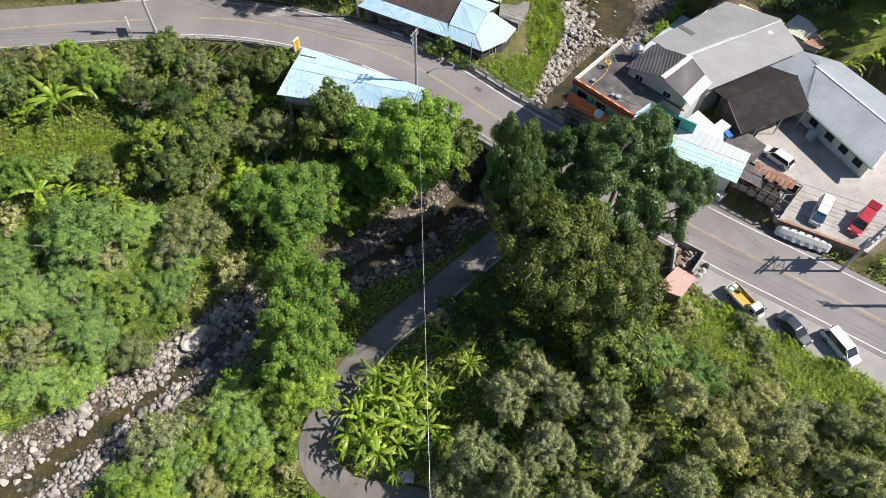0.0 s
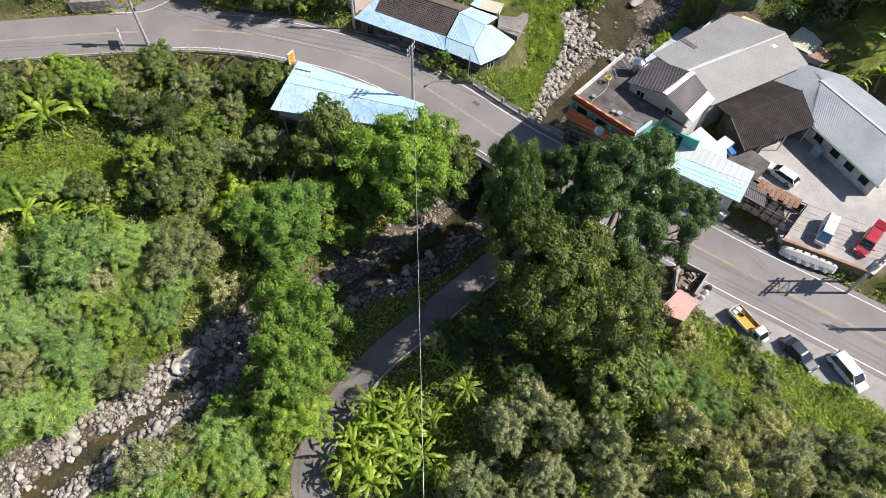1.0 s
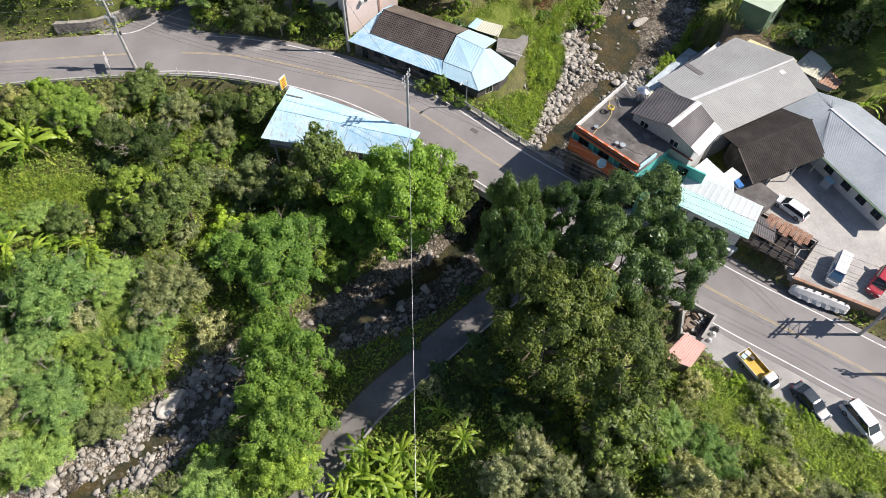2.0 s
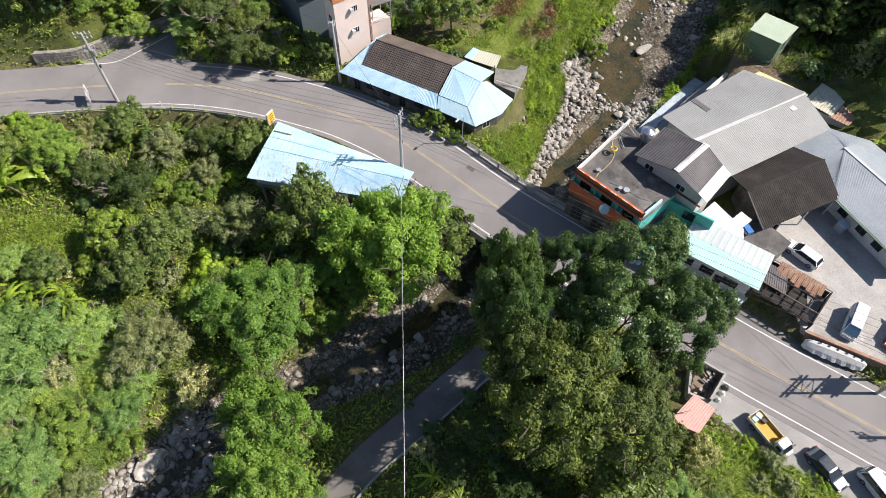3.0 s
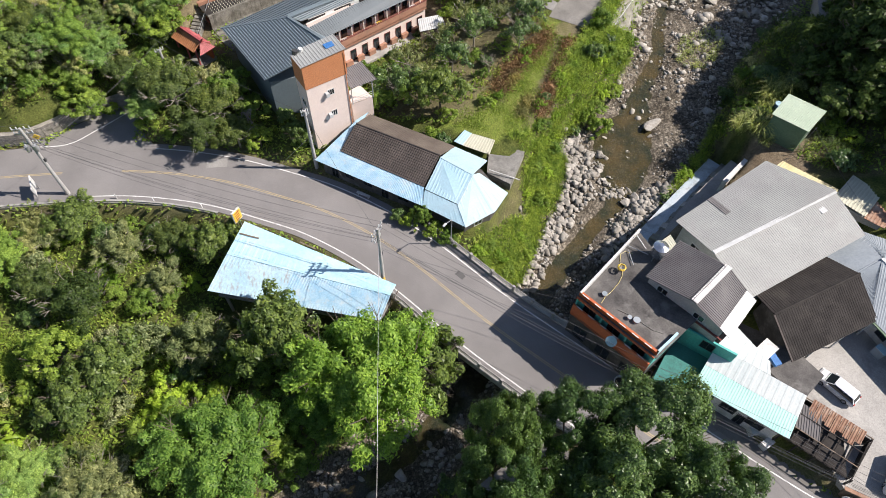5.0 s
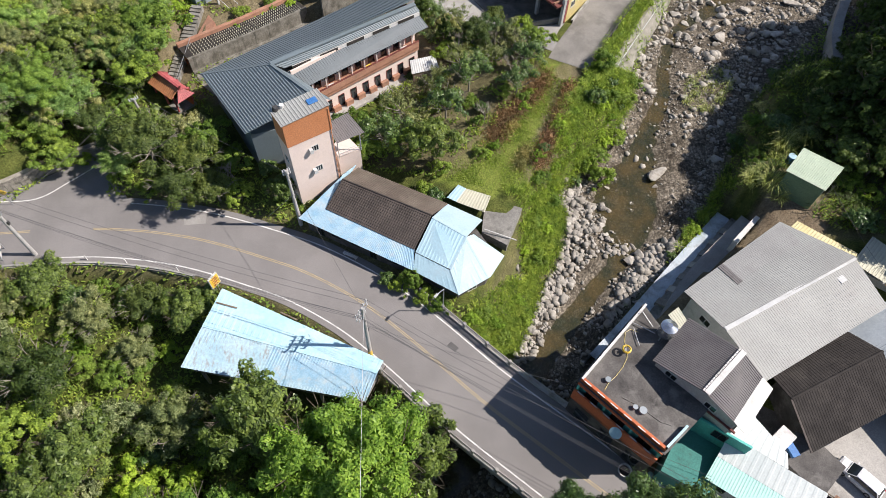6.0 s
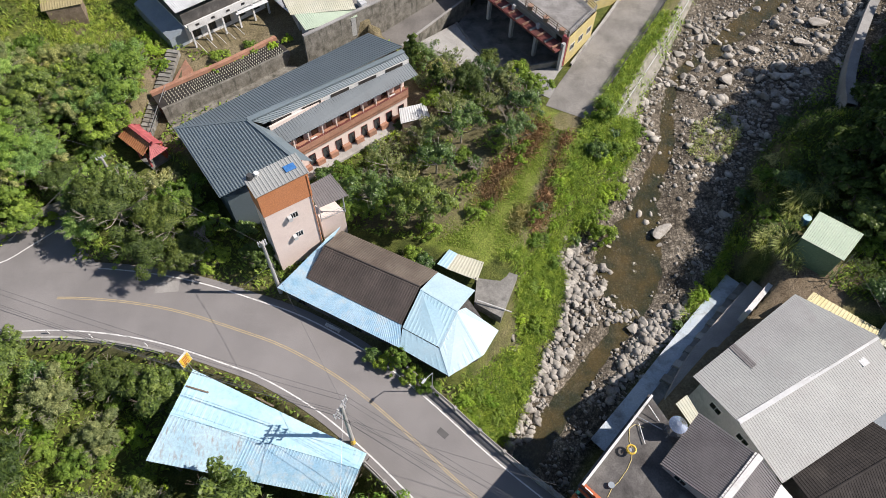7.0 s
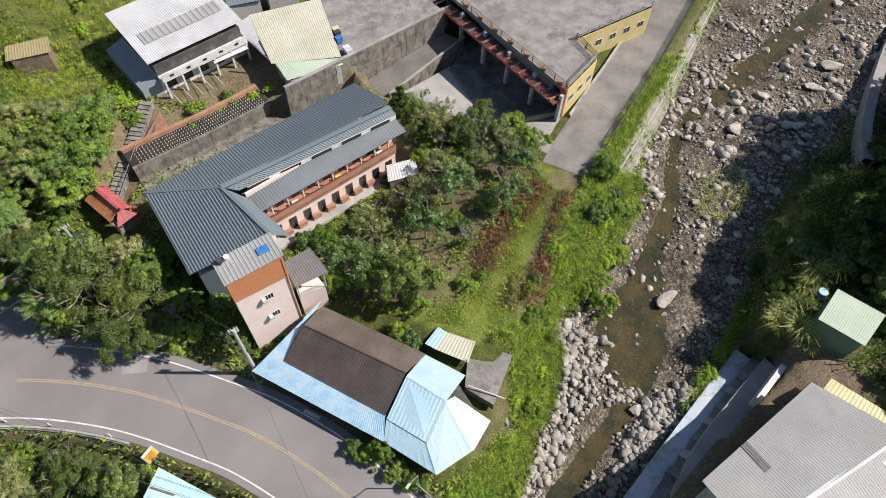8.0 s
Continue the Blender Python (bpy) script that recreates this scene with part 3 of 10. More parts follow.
STREAMSIDE = [(20, 71.5), (27.5, 77.5), (35, 84.6), (43.5, 92.6), (41, 98), (30, 93), (18, 77)]
FLATS = [([(-60, 89), (-38, 91), (-41, 97), (-42.8, 102), (-45.4, 102.2), (-50.4, 98.9), (-53.8, 96.0), (-57.0, 93.9), (-60, 93.4)], -0.12), ([(-36.5, 113), (-31, 109.3), (-8, 128.8), (-6.4, 130.2), (-10.2, 133.2), (-17.4, 127.0), (-20, 127.2), (-34, 116.8)], 3.0), ([(-22, 98.5), (-14, 95.5), (-10, 99), (-8, 104), (2, 118), (-2, 122), (-16, 110)], 1.1)]
FORECOURT = [(4.6, 139.4), (7.1, 134.7), (10.6, 129.2), (17.2, 128.4), (20.8, 129.6), (22, 138), (30, 150), (10, 152), (6.5, 143.6)]
LOW = [(-4, 131.6), (1, 132.2), (8.2, 127.8), (12, 127), (15.8, 127.6), (20.3, 128.8), (22, 138), (30, 150), (10, 152), (3, 146.5), (-9, 134.8)]
# the wet channel: x, y, half width
CHANNEL = curve_line([(70, 160, 2.0), (52, 143, 2.0), (46, 137, 1.6), (40, 132.5, 1.4), (36.6, 124, 1.6), (36, 118, 1.4), (32.5, 111, 2.2), (30.5, 106, 3.0), (28.0, 100, 5.2), (28.4, 96.0, 5.2), (28.0, 92, 3.0), (25.4, 87.5, 1.2), (21.5, 83, 1.3), (17, 77, 1.6), (10.5, 68, 2.0), (3, 58.5, 1.6), (-4.5, 51.4, 1.3), (-14, 44.4, 1.2), (-23, 38.6, 1.1), (-27, 35.4, 1.2), (-31.8, 31.2, 1.1), (-36, 26.8, 1.1), (-42, 22.0, 1.3), (-52, 12, 2.4), (-75, -10, 3)], 2.0)


ORCHARD = [(-8, 100), (4, 97), (10, 101), (13, 108), (17, 116), (14, 122), (-2, 122), (-6, 110)]


def land(X, Y):
    """Ground height, and how much of it is gravel, dirt and turf."""
    z = slope_base(X, Y) + 0.35 * np.sin(X * 0.37 + 1) * np.sin(Y * 0.31) * 0.6
    inn = inside(YARD, X, Y)
    z = np.where(inn, 1.5, z)
    for poly, hz in FLATS:
        z = np.where(inside(poly, X, Y), hz, z)
    z = np.where(inside([(-38.8, 110), (-35.2, 110), (-34.0, 126.5), (-36.9, 126.5)], X, Y), 2.3 + (Y - 111.8) * 0.269, z)
    z = np.where(inside(LOW, X, Y), 1.0, z)
    z = np.where(inside(STREAMSIDE, X, Y), np.minimum(z, -2.9), z)
    d, s, _ = nearest(ROAD, X, Y)
    dr, sr, (bed, half) = nearest(RIVER, X, Y)
    over = (dr < half + 3.0)
    w = 1 - smooth01((d - 5.6) / np.where(s < 0, 1.2, 2.4))
    right = X > 24
    w = np.where(right & (s < 0), 1 - smooth01((d - 9.5) / 3.0), w)
    w = np.where(over | (inn & (d > 5.2)), 0, w)
    z = z * (1 - w) + (-0.08) * w
    dl, _, (lz,) = nearest(LANE, X, Y)
    wl = 1 - smooth01((dl - 2.6) / 2.0)
    z = np.where(d > 6.5, z * (1 - wl) + (lz - 0.06) * wl, z)
    dd, sd, (vz,) = nearest(DRIVE, X, Y)
    bank = (sd < 0) & (Y > 117)
    wd = 1 - smooth01((dd - np.where(bank, 5.4, 3.6)) / np.where(bank, 0.8, 1.6))
    z = z * (1 - wd) + (vz - 0.06) * wd
    t = (dr - half) / 4.5
    wr = (1 - smooth01(t)) * np.where(bank, smooth01((dd - 4.9) / 0.9), 1)
    kb = np.where(sd < 0, smooth01((Y - 116) / 5), 0) * smooth01((dd - 5.3) / 0.8) * (dr < half + 11)
    wr = np.maximum(wr, kb)
    dc, _, (cw,) = nearest(CHANNEL, X, Y)
    rough = 0.22 * np.sin(X * 1.7 + 0.6 * Y) * np.sin(Y * 1.3) + 0.12 * np.sin(X * 3.1) * np.sin(Y * 3.7)
    z = z * (1 - wr) + (bed + 0.34 + 0.4 * rough + 0.45 * np.minimum(dr / half, 1.25) ** 2 - 0.62 * np.exp(-(dc / cw) ** 2)) * wr
    gravel = np.maximum(1 - smooth01((dr - half * 0.95) / 1.8), kb * 0.9)
    dirt = np.clip(1 - np.abs(dr - half - 2.0) / 1.6, 0, 1) * 0.5 + np.clip(w - 0.4, 0, 1) * 0.8 + np.where(inn, 0.8, 0) + np.clip(wl - 0.5, 0, 1) * 0.6
    dirt = dirt + inside([(-43, 93), (-40, 93), (-41.6, 101), (-43.4, 101)], X, Y) * 0.8 + inside([(-40, 112), (-30, 109), (-10, 128), (8, 138), (0, 150), (-40, 140)], X, Y) * 0.75 + inside([(22, 74), (46, 97), (54, 92), (44, 86), (28, 74)], X, Y) * 0.9 + inside([(-52, 120), (-37, 120), (-35, 127), (-40, 131), (-52, 130)], X, Y) * 0.7 + inside([(-8, 120), (16, 119), (18, 127), (0, 131)], X, Y) * 0.8 + inside([(42, 88), (60, 88), (60, 104), (44, 102)], X, Y) * 0.5 + inside([(12, 96), (17, 98), (20.5, 110), (22.5, 118), (19, 118.5), (16, 107)], X, Y) * 0.7
    dirt = dirt + inside(ORCHARD, X, Y) * 0.55
    turf = inside([(-85, 52), (-60, 50), (-40, 50), (-33, 42), (-36, 34), (-46, 26), (-60, 14), (-85, 5)], X, Y) * 0.12
    turf = turf + inside([(1, 96.5), (9, 93.5), (17, 98), (18.5, 108), (21, 118), (17, 119), (12.5, 109)], X, Y) * 0.7
    turf = turf + inside([(59.5, 70), (70, 66), (74, 90), (62, 90)], X, Y) * 0.7
    return z, gravel, np.clip(dirt, 0, 1), turf


def ground_at(x, y):
    return float(land(np.array([float(x)]), np.array([float(y)]))[0][0])


def build_ground():
    fine_x, fine_y = np.arange(-78, 88.1, 0.8), np.arange(2, 172.1, 0.8)
    out = np.array([8, 20, 45, 90, 180, 360, 800, 1800, 3500.0])
    xs = np.concatenate([fine_x[0] - out[::-1], fine_x, fine_x[-1] + out])
    ys = np.concatenate([fine_y[0] - out[::-1], fine_y, fine_y[-1] + out])
    X, Y = np.meshgrid(xs, ys)
    z, g, dirt, turf = land(X.ravel(), Y.ravel())
    n, m = len(xs), len(ys)
    i = np.arange((m - 1) * (n - 1))
    k = i // (n - 1) * n + i % (n - 1)
    me = bpy.data.meshes.new("ground")
    me.from_pydata(np.stack([X.ravel(), Y.ravel(), z], 1).tolist(), [], np.stack([k, k + 1, k + n + 1, k + n], 1).tolist())
    for name, v in (("gravel", g), ("dirt", dirt), ("turf", turf)):
        me.attributes.new(name, "FLOAT", "POINT").data.foreach_set("value", v.astype(np.float32))
    me.shade_smooth()
    me.materials.append(GROUND)
    return tagged(new("ground", me), "green valley ground with soil, turf and a gravelly stream bed", "ground", kind="structure")


build_ground()


def ribbon(line, off0, off1, z, thick=0.12, zs=None):
    """A band along a line between two offsets (left is plus)."""
    n = normals_of(line)
    mb = Mesh()
    a, b = line[:, :2] + n * off1, line[:, :2] + n * off0
    k = len(line)
    zz = np.full(k, z) if zs is None else zs + z
    pts = [(*p, h) for p, h in zip(a, zz)] + [(*p, h) for p, h in zip(b, zz)] + [(*p, h - thick) for p, h in zip(a, zz)] + [(*p, h - thick) for p, h in zip(b, zz)]
    f = []
    for i in range(k - 1):
        f += [(i, k + i, k + i + 1, i + 1), (2 * k + i, 2 * k + i + 1, 3 * k + i + 1, 3 * k + i), (i, i + 1, 2 * k + i + 1, 2 * k + i), (k + i + 1, k + i, 3 * k + i, 3 * k + i + 1)]
    return mb.add(pts, f)


def stretch(line, x0, x1):
    return line[(line[:, 0] >= x0) & (line[:, 0] <= x1)]


road = tagged(part("road", ribbon(ROAD, -5.0, 5.1, 0.0), ASPHALT), "grey asphalt two-lane mountain road with painted lines", "road", kind="structure")
for off in (-0.11, 0.11):
    part("yellow_line", ribbon(stretch(ROAD, -43.5, 100), off - 0.06, off + 0.06, 0.006, 0.02), YELLOW_PAINT, road)
    part("yellow_line", ribbon(stretch(ROAD, -75, -49), off - 0.06, off + 0.06, 0.006, 0.02), YELLOW_PAINT, road)
part("edge_line", ribbon(stretch(ROAD, -48, 100), -4.33, -4.17, 0.006, 0.02), LINE_WHITE, road)
part("edge_line", ribbon(stretch(ROAD, -41, 100), 4.15, 4.31, 0.006, 0.02), LINE_WHITE, road)
part("edge_line", ribbon(curve_line([(-56, 92.2), (-50.8, 93.0), (-47.6, 96), (-44.4, 99.6)], 1), -0.08, 0.08, 0.016, 0.02), LINE_WHITE, road)
part("side_apron", Mesh().prism([(-57, 91), (-38, 92.4), (-41.4, 96.6), (-43.2, 101), (-45, 101.2), (-49.8, 97.7), (-53.2, 94.8), (-56, 92.9)], -0.3, 0.008), ASPHALT, road)
# repairs in the surface
for x, y, sx, sy, a in ((-29.3, 90.6, 2.8, 1.5, 8), (4.5, 74.0, 1.2, 0.7, -40)):
    part("patch", Mesh().box((x, y, 0.0), (sx, sy, 0.012), a), PATCHED if x > 0 else PALE_CONCRETE, road)
verge = tagged(part("pavement", Mesh().prism([(29.5, 43.2), (32, 39.4), (37, 35.0), (42.6, 31.6), (47.8, 29.0), (57, 21.8), (66, 17), (68, 22.5), (36, 42.2), (31.5, 45.4)], -0.6, -0.02), PALE_CONCRETE), "pale worn concrete lay-by beside the road", "pavement", kind="structure")
lane = tagged(part("lane", ribbon(LANE[2:], -1.9, 1.9, 0.0, 0.15, zs=LANE[2:, 2]), LANE_ASPHALT), "narrow grey concrete lane sloping down to the stream", "lane", kind="structure")
part("lane_kerb", ribbon(LANE[6:34], 1.92, 2.15, 0.35, 0.9, zs=LANE[6:34, 2]), CONCRETE, lane)
drive = tagged(part("drive", ribbon(DRIVE, -3.2, 3.1, 0.0, 0.15, zs=DRIVE[:, 2]), DRIVE_CONCRETE), "pale concrete driveway climbing along the stream bank", "driveway", kind="structure")
part("forecourt", Mesh().prism(FORECOURT, 1.2, 1.85), OLD_CONCRETE, drive)
part("apron", Mesh().prism([(15.4, 126.4), (17.2, 121.5), (20, 120), (22.5, 123.5), (21.4, 127.9)], 3.0, 4.44), PALE_CONCRETE, drive, "pale concrete apron")
part("side_strip", Mesh().prism([(18.6, 122.0), (22.4, 123.0), (27.8, 135.0), (34.0, 147.0), (34.2, 146.0), (23.0, 138.0), (25.2, 133.8), (20.6, 127.6)], 2.6, 4.43), OLD_CONCRETE, drive, "stained concrete strip beside the wall")
part("low_wall", Mesh().beam((15.6, 126.7, 3.4), (20.2, 128.2, 3.4), 0.3, 3.8), OLD_CONCRETE, drive)
part("pad", Mesh().prism([(-3.4, 132.2), (4.7, 139.5), (10.7, 129.1), (8.4, 127.6), (0.8, 132.0), (-1.6, 131.4)], 0.8, 2.6), CONCRETE, drive, "pale concrete pad")
yard = tagged(part("yard", Mesh().prism([(40, 60), (43.3, 49.6), (53, 45), (64, 54), (66, 60), (52, 73), (45, 66)], 0.6, 1.56), YARD_CONCRETE), "pale stained concrete yard above the road", "yard", kind="structure")
# fan of darker repair and the road's outer wall
wall = thing("retaining_wall", "long dark concrete retaining wall below the road edge", "wall", kind="structure")
seg = stretch(ROAD, -75, -25)
part("wall_face", ribbon(seg, -5.5, -5.05, 0.12, 4.6), OLD_CONCRETE, wall)
part("kerb", ribbon(seg, -5.35, -5.1, 0.3, 0.18), CONCRETE, wall)


def bridge():
    """Concrete bridge: deck, parapet beams, posts and rails on both sides."""
    b = thing("bridge", "concrete road bridge with grey post-and-rail parapets", "bridge", kind="structure")
    span = stretch(ROAD, -3.5, 21)
    part("deck", ribbon(span, -5.35, 5.45, -0.13, 0.75), CONCRETE, b)
    for off, name in ((-5.2, "kerb"), (5.3, "kerb")):
        part(name, ribbon(span, off - 0.2, off + 0.2, 0.22, 0.5), CONCRETE, b)
    n = normals_of(span)
    for off in (-5.2, 5.3):
        line = span[:, :2] + n * off
        posts = []
        run, last = 0, -9
        for i in range(len(line)):
            if i:
                run += np.hypot(*(line[i] - line[i - 1]))
            if run - last >= 1.95:
                last = run
                posts.append(i)
        me = None
        for i in posts:
            a = math.degrees(math.atan2(n[i][1], n[i][0]))
            if me is None:
                ob = part("post", Mesh().prism([(-0.15, -0.15), (0.15, -0.15), (0.15, 0.15), (-0.15, 0.15)], 0.2, [1.16, 1.16, 1.2, 1.2]), RAIL_GREY, b)
                me = ob.data
            else:
                ob = new("post", me)
                ob.parent = b
            ob.matrix_world = pose(line[i][0], line[i][1], 0, 0, 0, a)
        for h, r in ((1.06, 0.07), (0.86, 0.045), (0.66, 0.045), (0.46, 0.045)):
            mb = Mesh()
            for p, q in zip(line[:-1], line[1:]):
                mb.tube((*p, h), (*q, h), r, 5)
            part("rail", mb, RAIL_GREY, b)
    for x, y in ((-1.0, 73.5), (17, 60.5)):
        part("abutment", Mesh().box((x, y, -4.5), (2.0, 11.5, 8.2), 49), OLD_CONCRETE, b)
    return b


bridge()


def stream():
    mb = Mesh()
    line = RIVER
    n = normals_of(line)
    k = len(line)
    half = line[:, 3] * 0.98
    a, b = line[:, :2] + n * half[:, None], line[:, :2] - n * half[:, None]
    z = line[:, 2] + 0.1
    pts = [(*p, h) for p, h in zip(a, z)] + [(*p, h) for p, h in zip(b, z)]
    mb.add(pts, [(i, k + i, k + i + 1, i + 1) for i in range(k - 1)])
    return tagged(part("water", mb, WATER), "shallow brown-green stream water between stones", "water", kind="structure")


stream()

# ---- buildings ----


def opening(parent, p, along, w, h, frame_mat=None, pane_mat=None, name="window", bars=1, deep=0.05):
    """A window or door on a wall: a proud frame, its pane set back within it, and mullions. along: the way the wall runs, outside on its right."""
    ax = Vector((along[0], along[1], 0)).normalized()
    out, up, c = Vector((ax.y, -ax.x, 0)), Vector((0, 0, 1)), Vector(p)
    fm = frame_mat or WHITE_PAINT
    t = 0.07

    def slab(mb, cx, cz, sx, sz, o0, o1):
        q = [c + ax * (cx + i * sx / 2) + up * (cz + k * sz / 2) + out * o for o, i, k in ((o0, -1, -1), (o0, 1, -1), (o1, 1, -1), (o1, -1, -1), (o0, -1, 1), (o0, 1, 1), (o1, 1, 1), (o1, -1, 1))]
        mb.hexa([q[3], q[2], q[1], q[0], q[7], q[6], q[5], q[4]])
        return mb
    fr = Mesh()
    slab(fr, 0, h / 2, w + t, t, -0.02, deep)
    slab(fr, 0, -h / 2, w + t, t, -0.02, deep)
    slab(fr, -w / 2, 0, t, h - t, -0.02, deep)
    slab(fr, w / 2, 0, t, h - t, -0.02, deep)
    for i in range(bars):
        slab(fr, -w / 2 + w * (i + 1) / (bars + 1), 0, 0.05, h - t, -0.02, deep - 0.01)
    f = part(name, fr, fm, parent)
    part("pane", slab(Mesh(), 0, 0, w - t, h - t, -0.02, 0.015), pane_mat or GLASS, f)
    return f


def along(a, b, t):
    return (a[0] + (b[0] - a[0]) * t, a[1] + (b[1] - a[1]) * t)


def gable_fill(mb, a, b, ridge):
    """The triangle of wall under a gable: two eave ends and the ridge end, with thickness."""
    a, b, r = Vector(a), Vector(b), Vector(ridge)
    n = (b - a).cross(Vector((0, 0, 1))).normalized() * 0.12
    mb.add([a, b, r, a - n, b - n, r - n], [(0, 1, 2), (5, 4, 3), (0, 3, 4, 1), (1, 4, 5, 2), (2, 5, 3, 0)])


def blue_shed():
    s = thing("shed", "long low shed with pale blue ribbed metal roof on stilts", "shed")
    a, b = (-22.6, 79.2, 2.45), (-3.1, 70.9, 2.45)
    c, d = (-3.6, 69.4, 2.75), (-23.6, 74.2, 2.75)
    e, f = (-25.3, 69.7, 1.45), (-4.7, 66.6, 1.5)
    part("roof_sheet", Mesh().sheet(a, b, c, d, 0.9, 0.02), BLUE_SHEET, s, "pale blue upper roof sheets")
    g, h = along(e, f, 0.42), along(d, c, 0.42)
    part("roof_sheet", Mesh().sheet(e, (*g, 1.47), (*h, 2.75), d, 0.42, 0.015), BLEACHED_SHEET, s, "sun-bleached lower roof sheets")
    part("roof_sheet", Mesh().sheet((*g, 1.475), f, c, (*h, 2.755), 0.33, 0.035), BLUE_WORN, s, "worn blue ribbed roof sheets")
    part("ridge_cap", Mesh().beam(d, c, 0.3, 0.06), BLUE_SHEET, s)
    part("wall", Mesh().prism([(-24.4, 70.4), (-5.2, 67.5), (-3.9, 70.6), (-22.3, 78.4)], -0.4, 1.4), GREY_WALL, s)
    part("floor", Mesh().prism([(-24.6, 70.2), (-5.0, 67.2), (-3.6, 70.7), (-22.2, 78.7)], -0.75, -0.42), OLD_CONCRETE, s)
    for t in (0.02, 0.26, 0.5, 0.74, 0.97):
        p = along((-24.3, 70.5), (-5.2, 67.6), t)
        part("stilt", Mesh().box((p[0], p[1], -3.6), (0.3, 0.3, 5.8), 10), CONCRETE, s)
    for k in range(6):
        p = along(b, f, k / 5)
        part("rafter_end", Mesh().tube((p[0] + 0.2, p[1], 1.2), (p[0] - 0.1, p[1], 0.0), 0.05), OLD_WOOD, s)
    # loose planks on the roof
    for x, y, w, ang in ((-21.5, 76.9, 2.6, -14), (-14.2, 75.8, 2.2, -24)):
        pl = tagged(part("plank", Mesh().box((x, y, 2.68), (w, 0.16, 0.05), ang), OLD_WOOD), "grey weathered plank lying on a blue roof", "plank", "planks on the shed roof")
    return s


def roadside_house():
    h = thing("house", "single-storey house with brown tiled and blue metal roof", "house")
    a, b = (-15.3, 89.5, 2.7), (-0.5, 82.4, 2.7)                      # front eave
    fl, fr = (-11.9, 90.5, 3.5), (-0.5, 84.9, 3.5)                    # foot of the tiles
    rl, rr = (-10.0, 94.0, 5.2), (1.4, 88.9, 5.2)                     # ridge
    bl, br = (-8.5, 97.0, 4.0), (3.4, 91.6, 4.0)                      # rear eave
    part("tile_slope", Mesh().sheet(fl, fr, rr, rl, 0.3, 0.028, 0.05, 13, 0.05), BROWN_TILE, h, "dark brown tiled front slope")
    part("tile_slope", Mesh().sheet(br, bl, rl, rr, 0.3, 0.04, 0.08, 9, 0.03), BROWN_REAR, h, "weathered brown tiled rear slope")
    part("ridge_cap", Mesh().tube(rl, rr, 0.13, 8), BROWN_TILE, h)
    part("eave_sheet", Mesh().sheet(a, b, (fr[0], fr[1], 3.46), (fl[0], fl[1], 3.46), 0.25, 0.03), BLUE_WORN, h, "faded blue ribbed eave sheets")
    part("side_sheet", Mesh().sheet((-8.8, 98.0, 3.5), a, (fl[0], fl[1], 3.45), (-10.2, 95.2, 4.6), 0.28, 0.03), BLUE_WORN, h, "blue ribbed metal sheets on the gable side")
    # pale metal end: two slopes and a hip
    A, B, C, D = (1.5, 88.6, 5.14), (5.7, 86.2, 4.75), (3.93, 82.1, 3.7), (-0.35, 84.5, 3.52)
    F, G, H, I, J, K = (5.0, 79.3, 2.75), (10.4, 84.9, 2.9), (7.7, 89.4, 3.9), (3.3, 91.6, 4.02), (8.7, 81.9, 2.8), (6.6, 86.9, 4.3)
    part("end_sheet", Mesh().sheet(D, C, B, A, 0.45, 0.02), ICE_SHEET, h, "ice-blue metal roof panel")
    part("end_sheet", Mesh().sheet(b, F, C, D, 0.9, 0.015), ICE_SHEET, h)
    part("end_sheet", Mesh().sheet(F, J, B, C, 0.9, 0.015), WHITE_SHEET, h, "white metal hip panel")
    part("end_sheet", Mesh().sheet(J, G, K, B, 0.9, 0.015), WHITE_SHEET, h)
    part("end_sheet", Mesh().sheet(H, I, A, B, 0.9, 0.015), WHITE_SHEET, h)
    part("ridge_cap", Mesh().beam(A, B, 0.2, 0.06), WHITE_SHEET, h)
    part("ridge_cap", Mesh().beam(B, C, 0.16, 0.06), WHITE_SHEET, h)
    part("ridge_cap", Mesh().beam(C, F, 0.16, 0.06), WHITE_SHEET, h)
    part("panel_edge", Mesh().beam(D, C, 0.08, 0.05), DARK_STEEL, h)
    # the eave's shade is put into this wall colour
    part("wall", Mesh().prism([(-14.3, 89.7), (-0.4, 83.2), (4.9, 80.1), (8.2, 82.3), (9.6, 84.9), (7.0, 88.9), (3.2, 91.0), (-9.0, 96.4)], -0.2, 2.66), SHADE_WALL, h, "walls coloured dark for the shade of the deep eave")
    g = Mesh()
    gable_fill(g, (-11.6, 91.0, 2.66), (-9.0, 96.4, 2.66), (-10.1, 93.9, 5.0))
    part("gable", g, GREY_WALL, h)
    d = Vector((14.8, -7.1, 0)).normalized()
    for t, w, z, hh in ((0.12, 1.0, 1.0, 1.9), (0.27, 1.4, 1.5, 1.0), (0.45, 1.4, 1.5, 1.0), (0.62, 1.0, 1.0, 1.9), (0.8, 1.6, 1.5, 1.0)):
        p = along((-14.3, 89.7), (-0.4, 83.2), t)
        opening(h, (p[0], p[1], z), d, w, hh, DARK_STEEL, name="door" if hh > 1.5 else "window")
    opening(h, (6.6, 81.23, 1.4), (3.3, 2.2), 1.2, 1.2)
    # bench and planters under the eave
    bench = thing("bench", "white plastic bench under the blue eave", "bench")
    part("seat", Mesh().box((-8.6, 84.75 + 1.0, 0.45), (2.0, 0.4, 0.06), -25), WHITE_PAINT, bench)
    part("leg", Mesh().box((-9.3, 86.1, 0.21), (0.08, 0.35, 0.42), -25), WHITE_PAINT, bench)
    part("leg", Mesh().box((-7.9, 85.4, 0.21), (0.08, 0.35, 0.42), -25), WHITE_PAINT, bench)
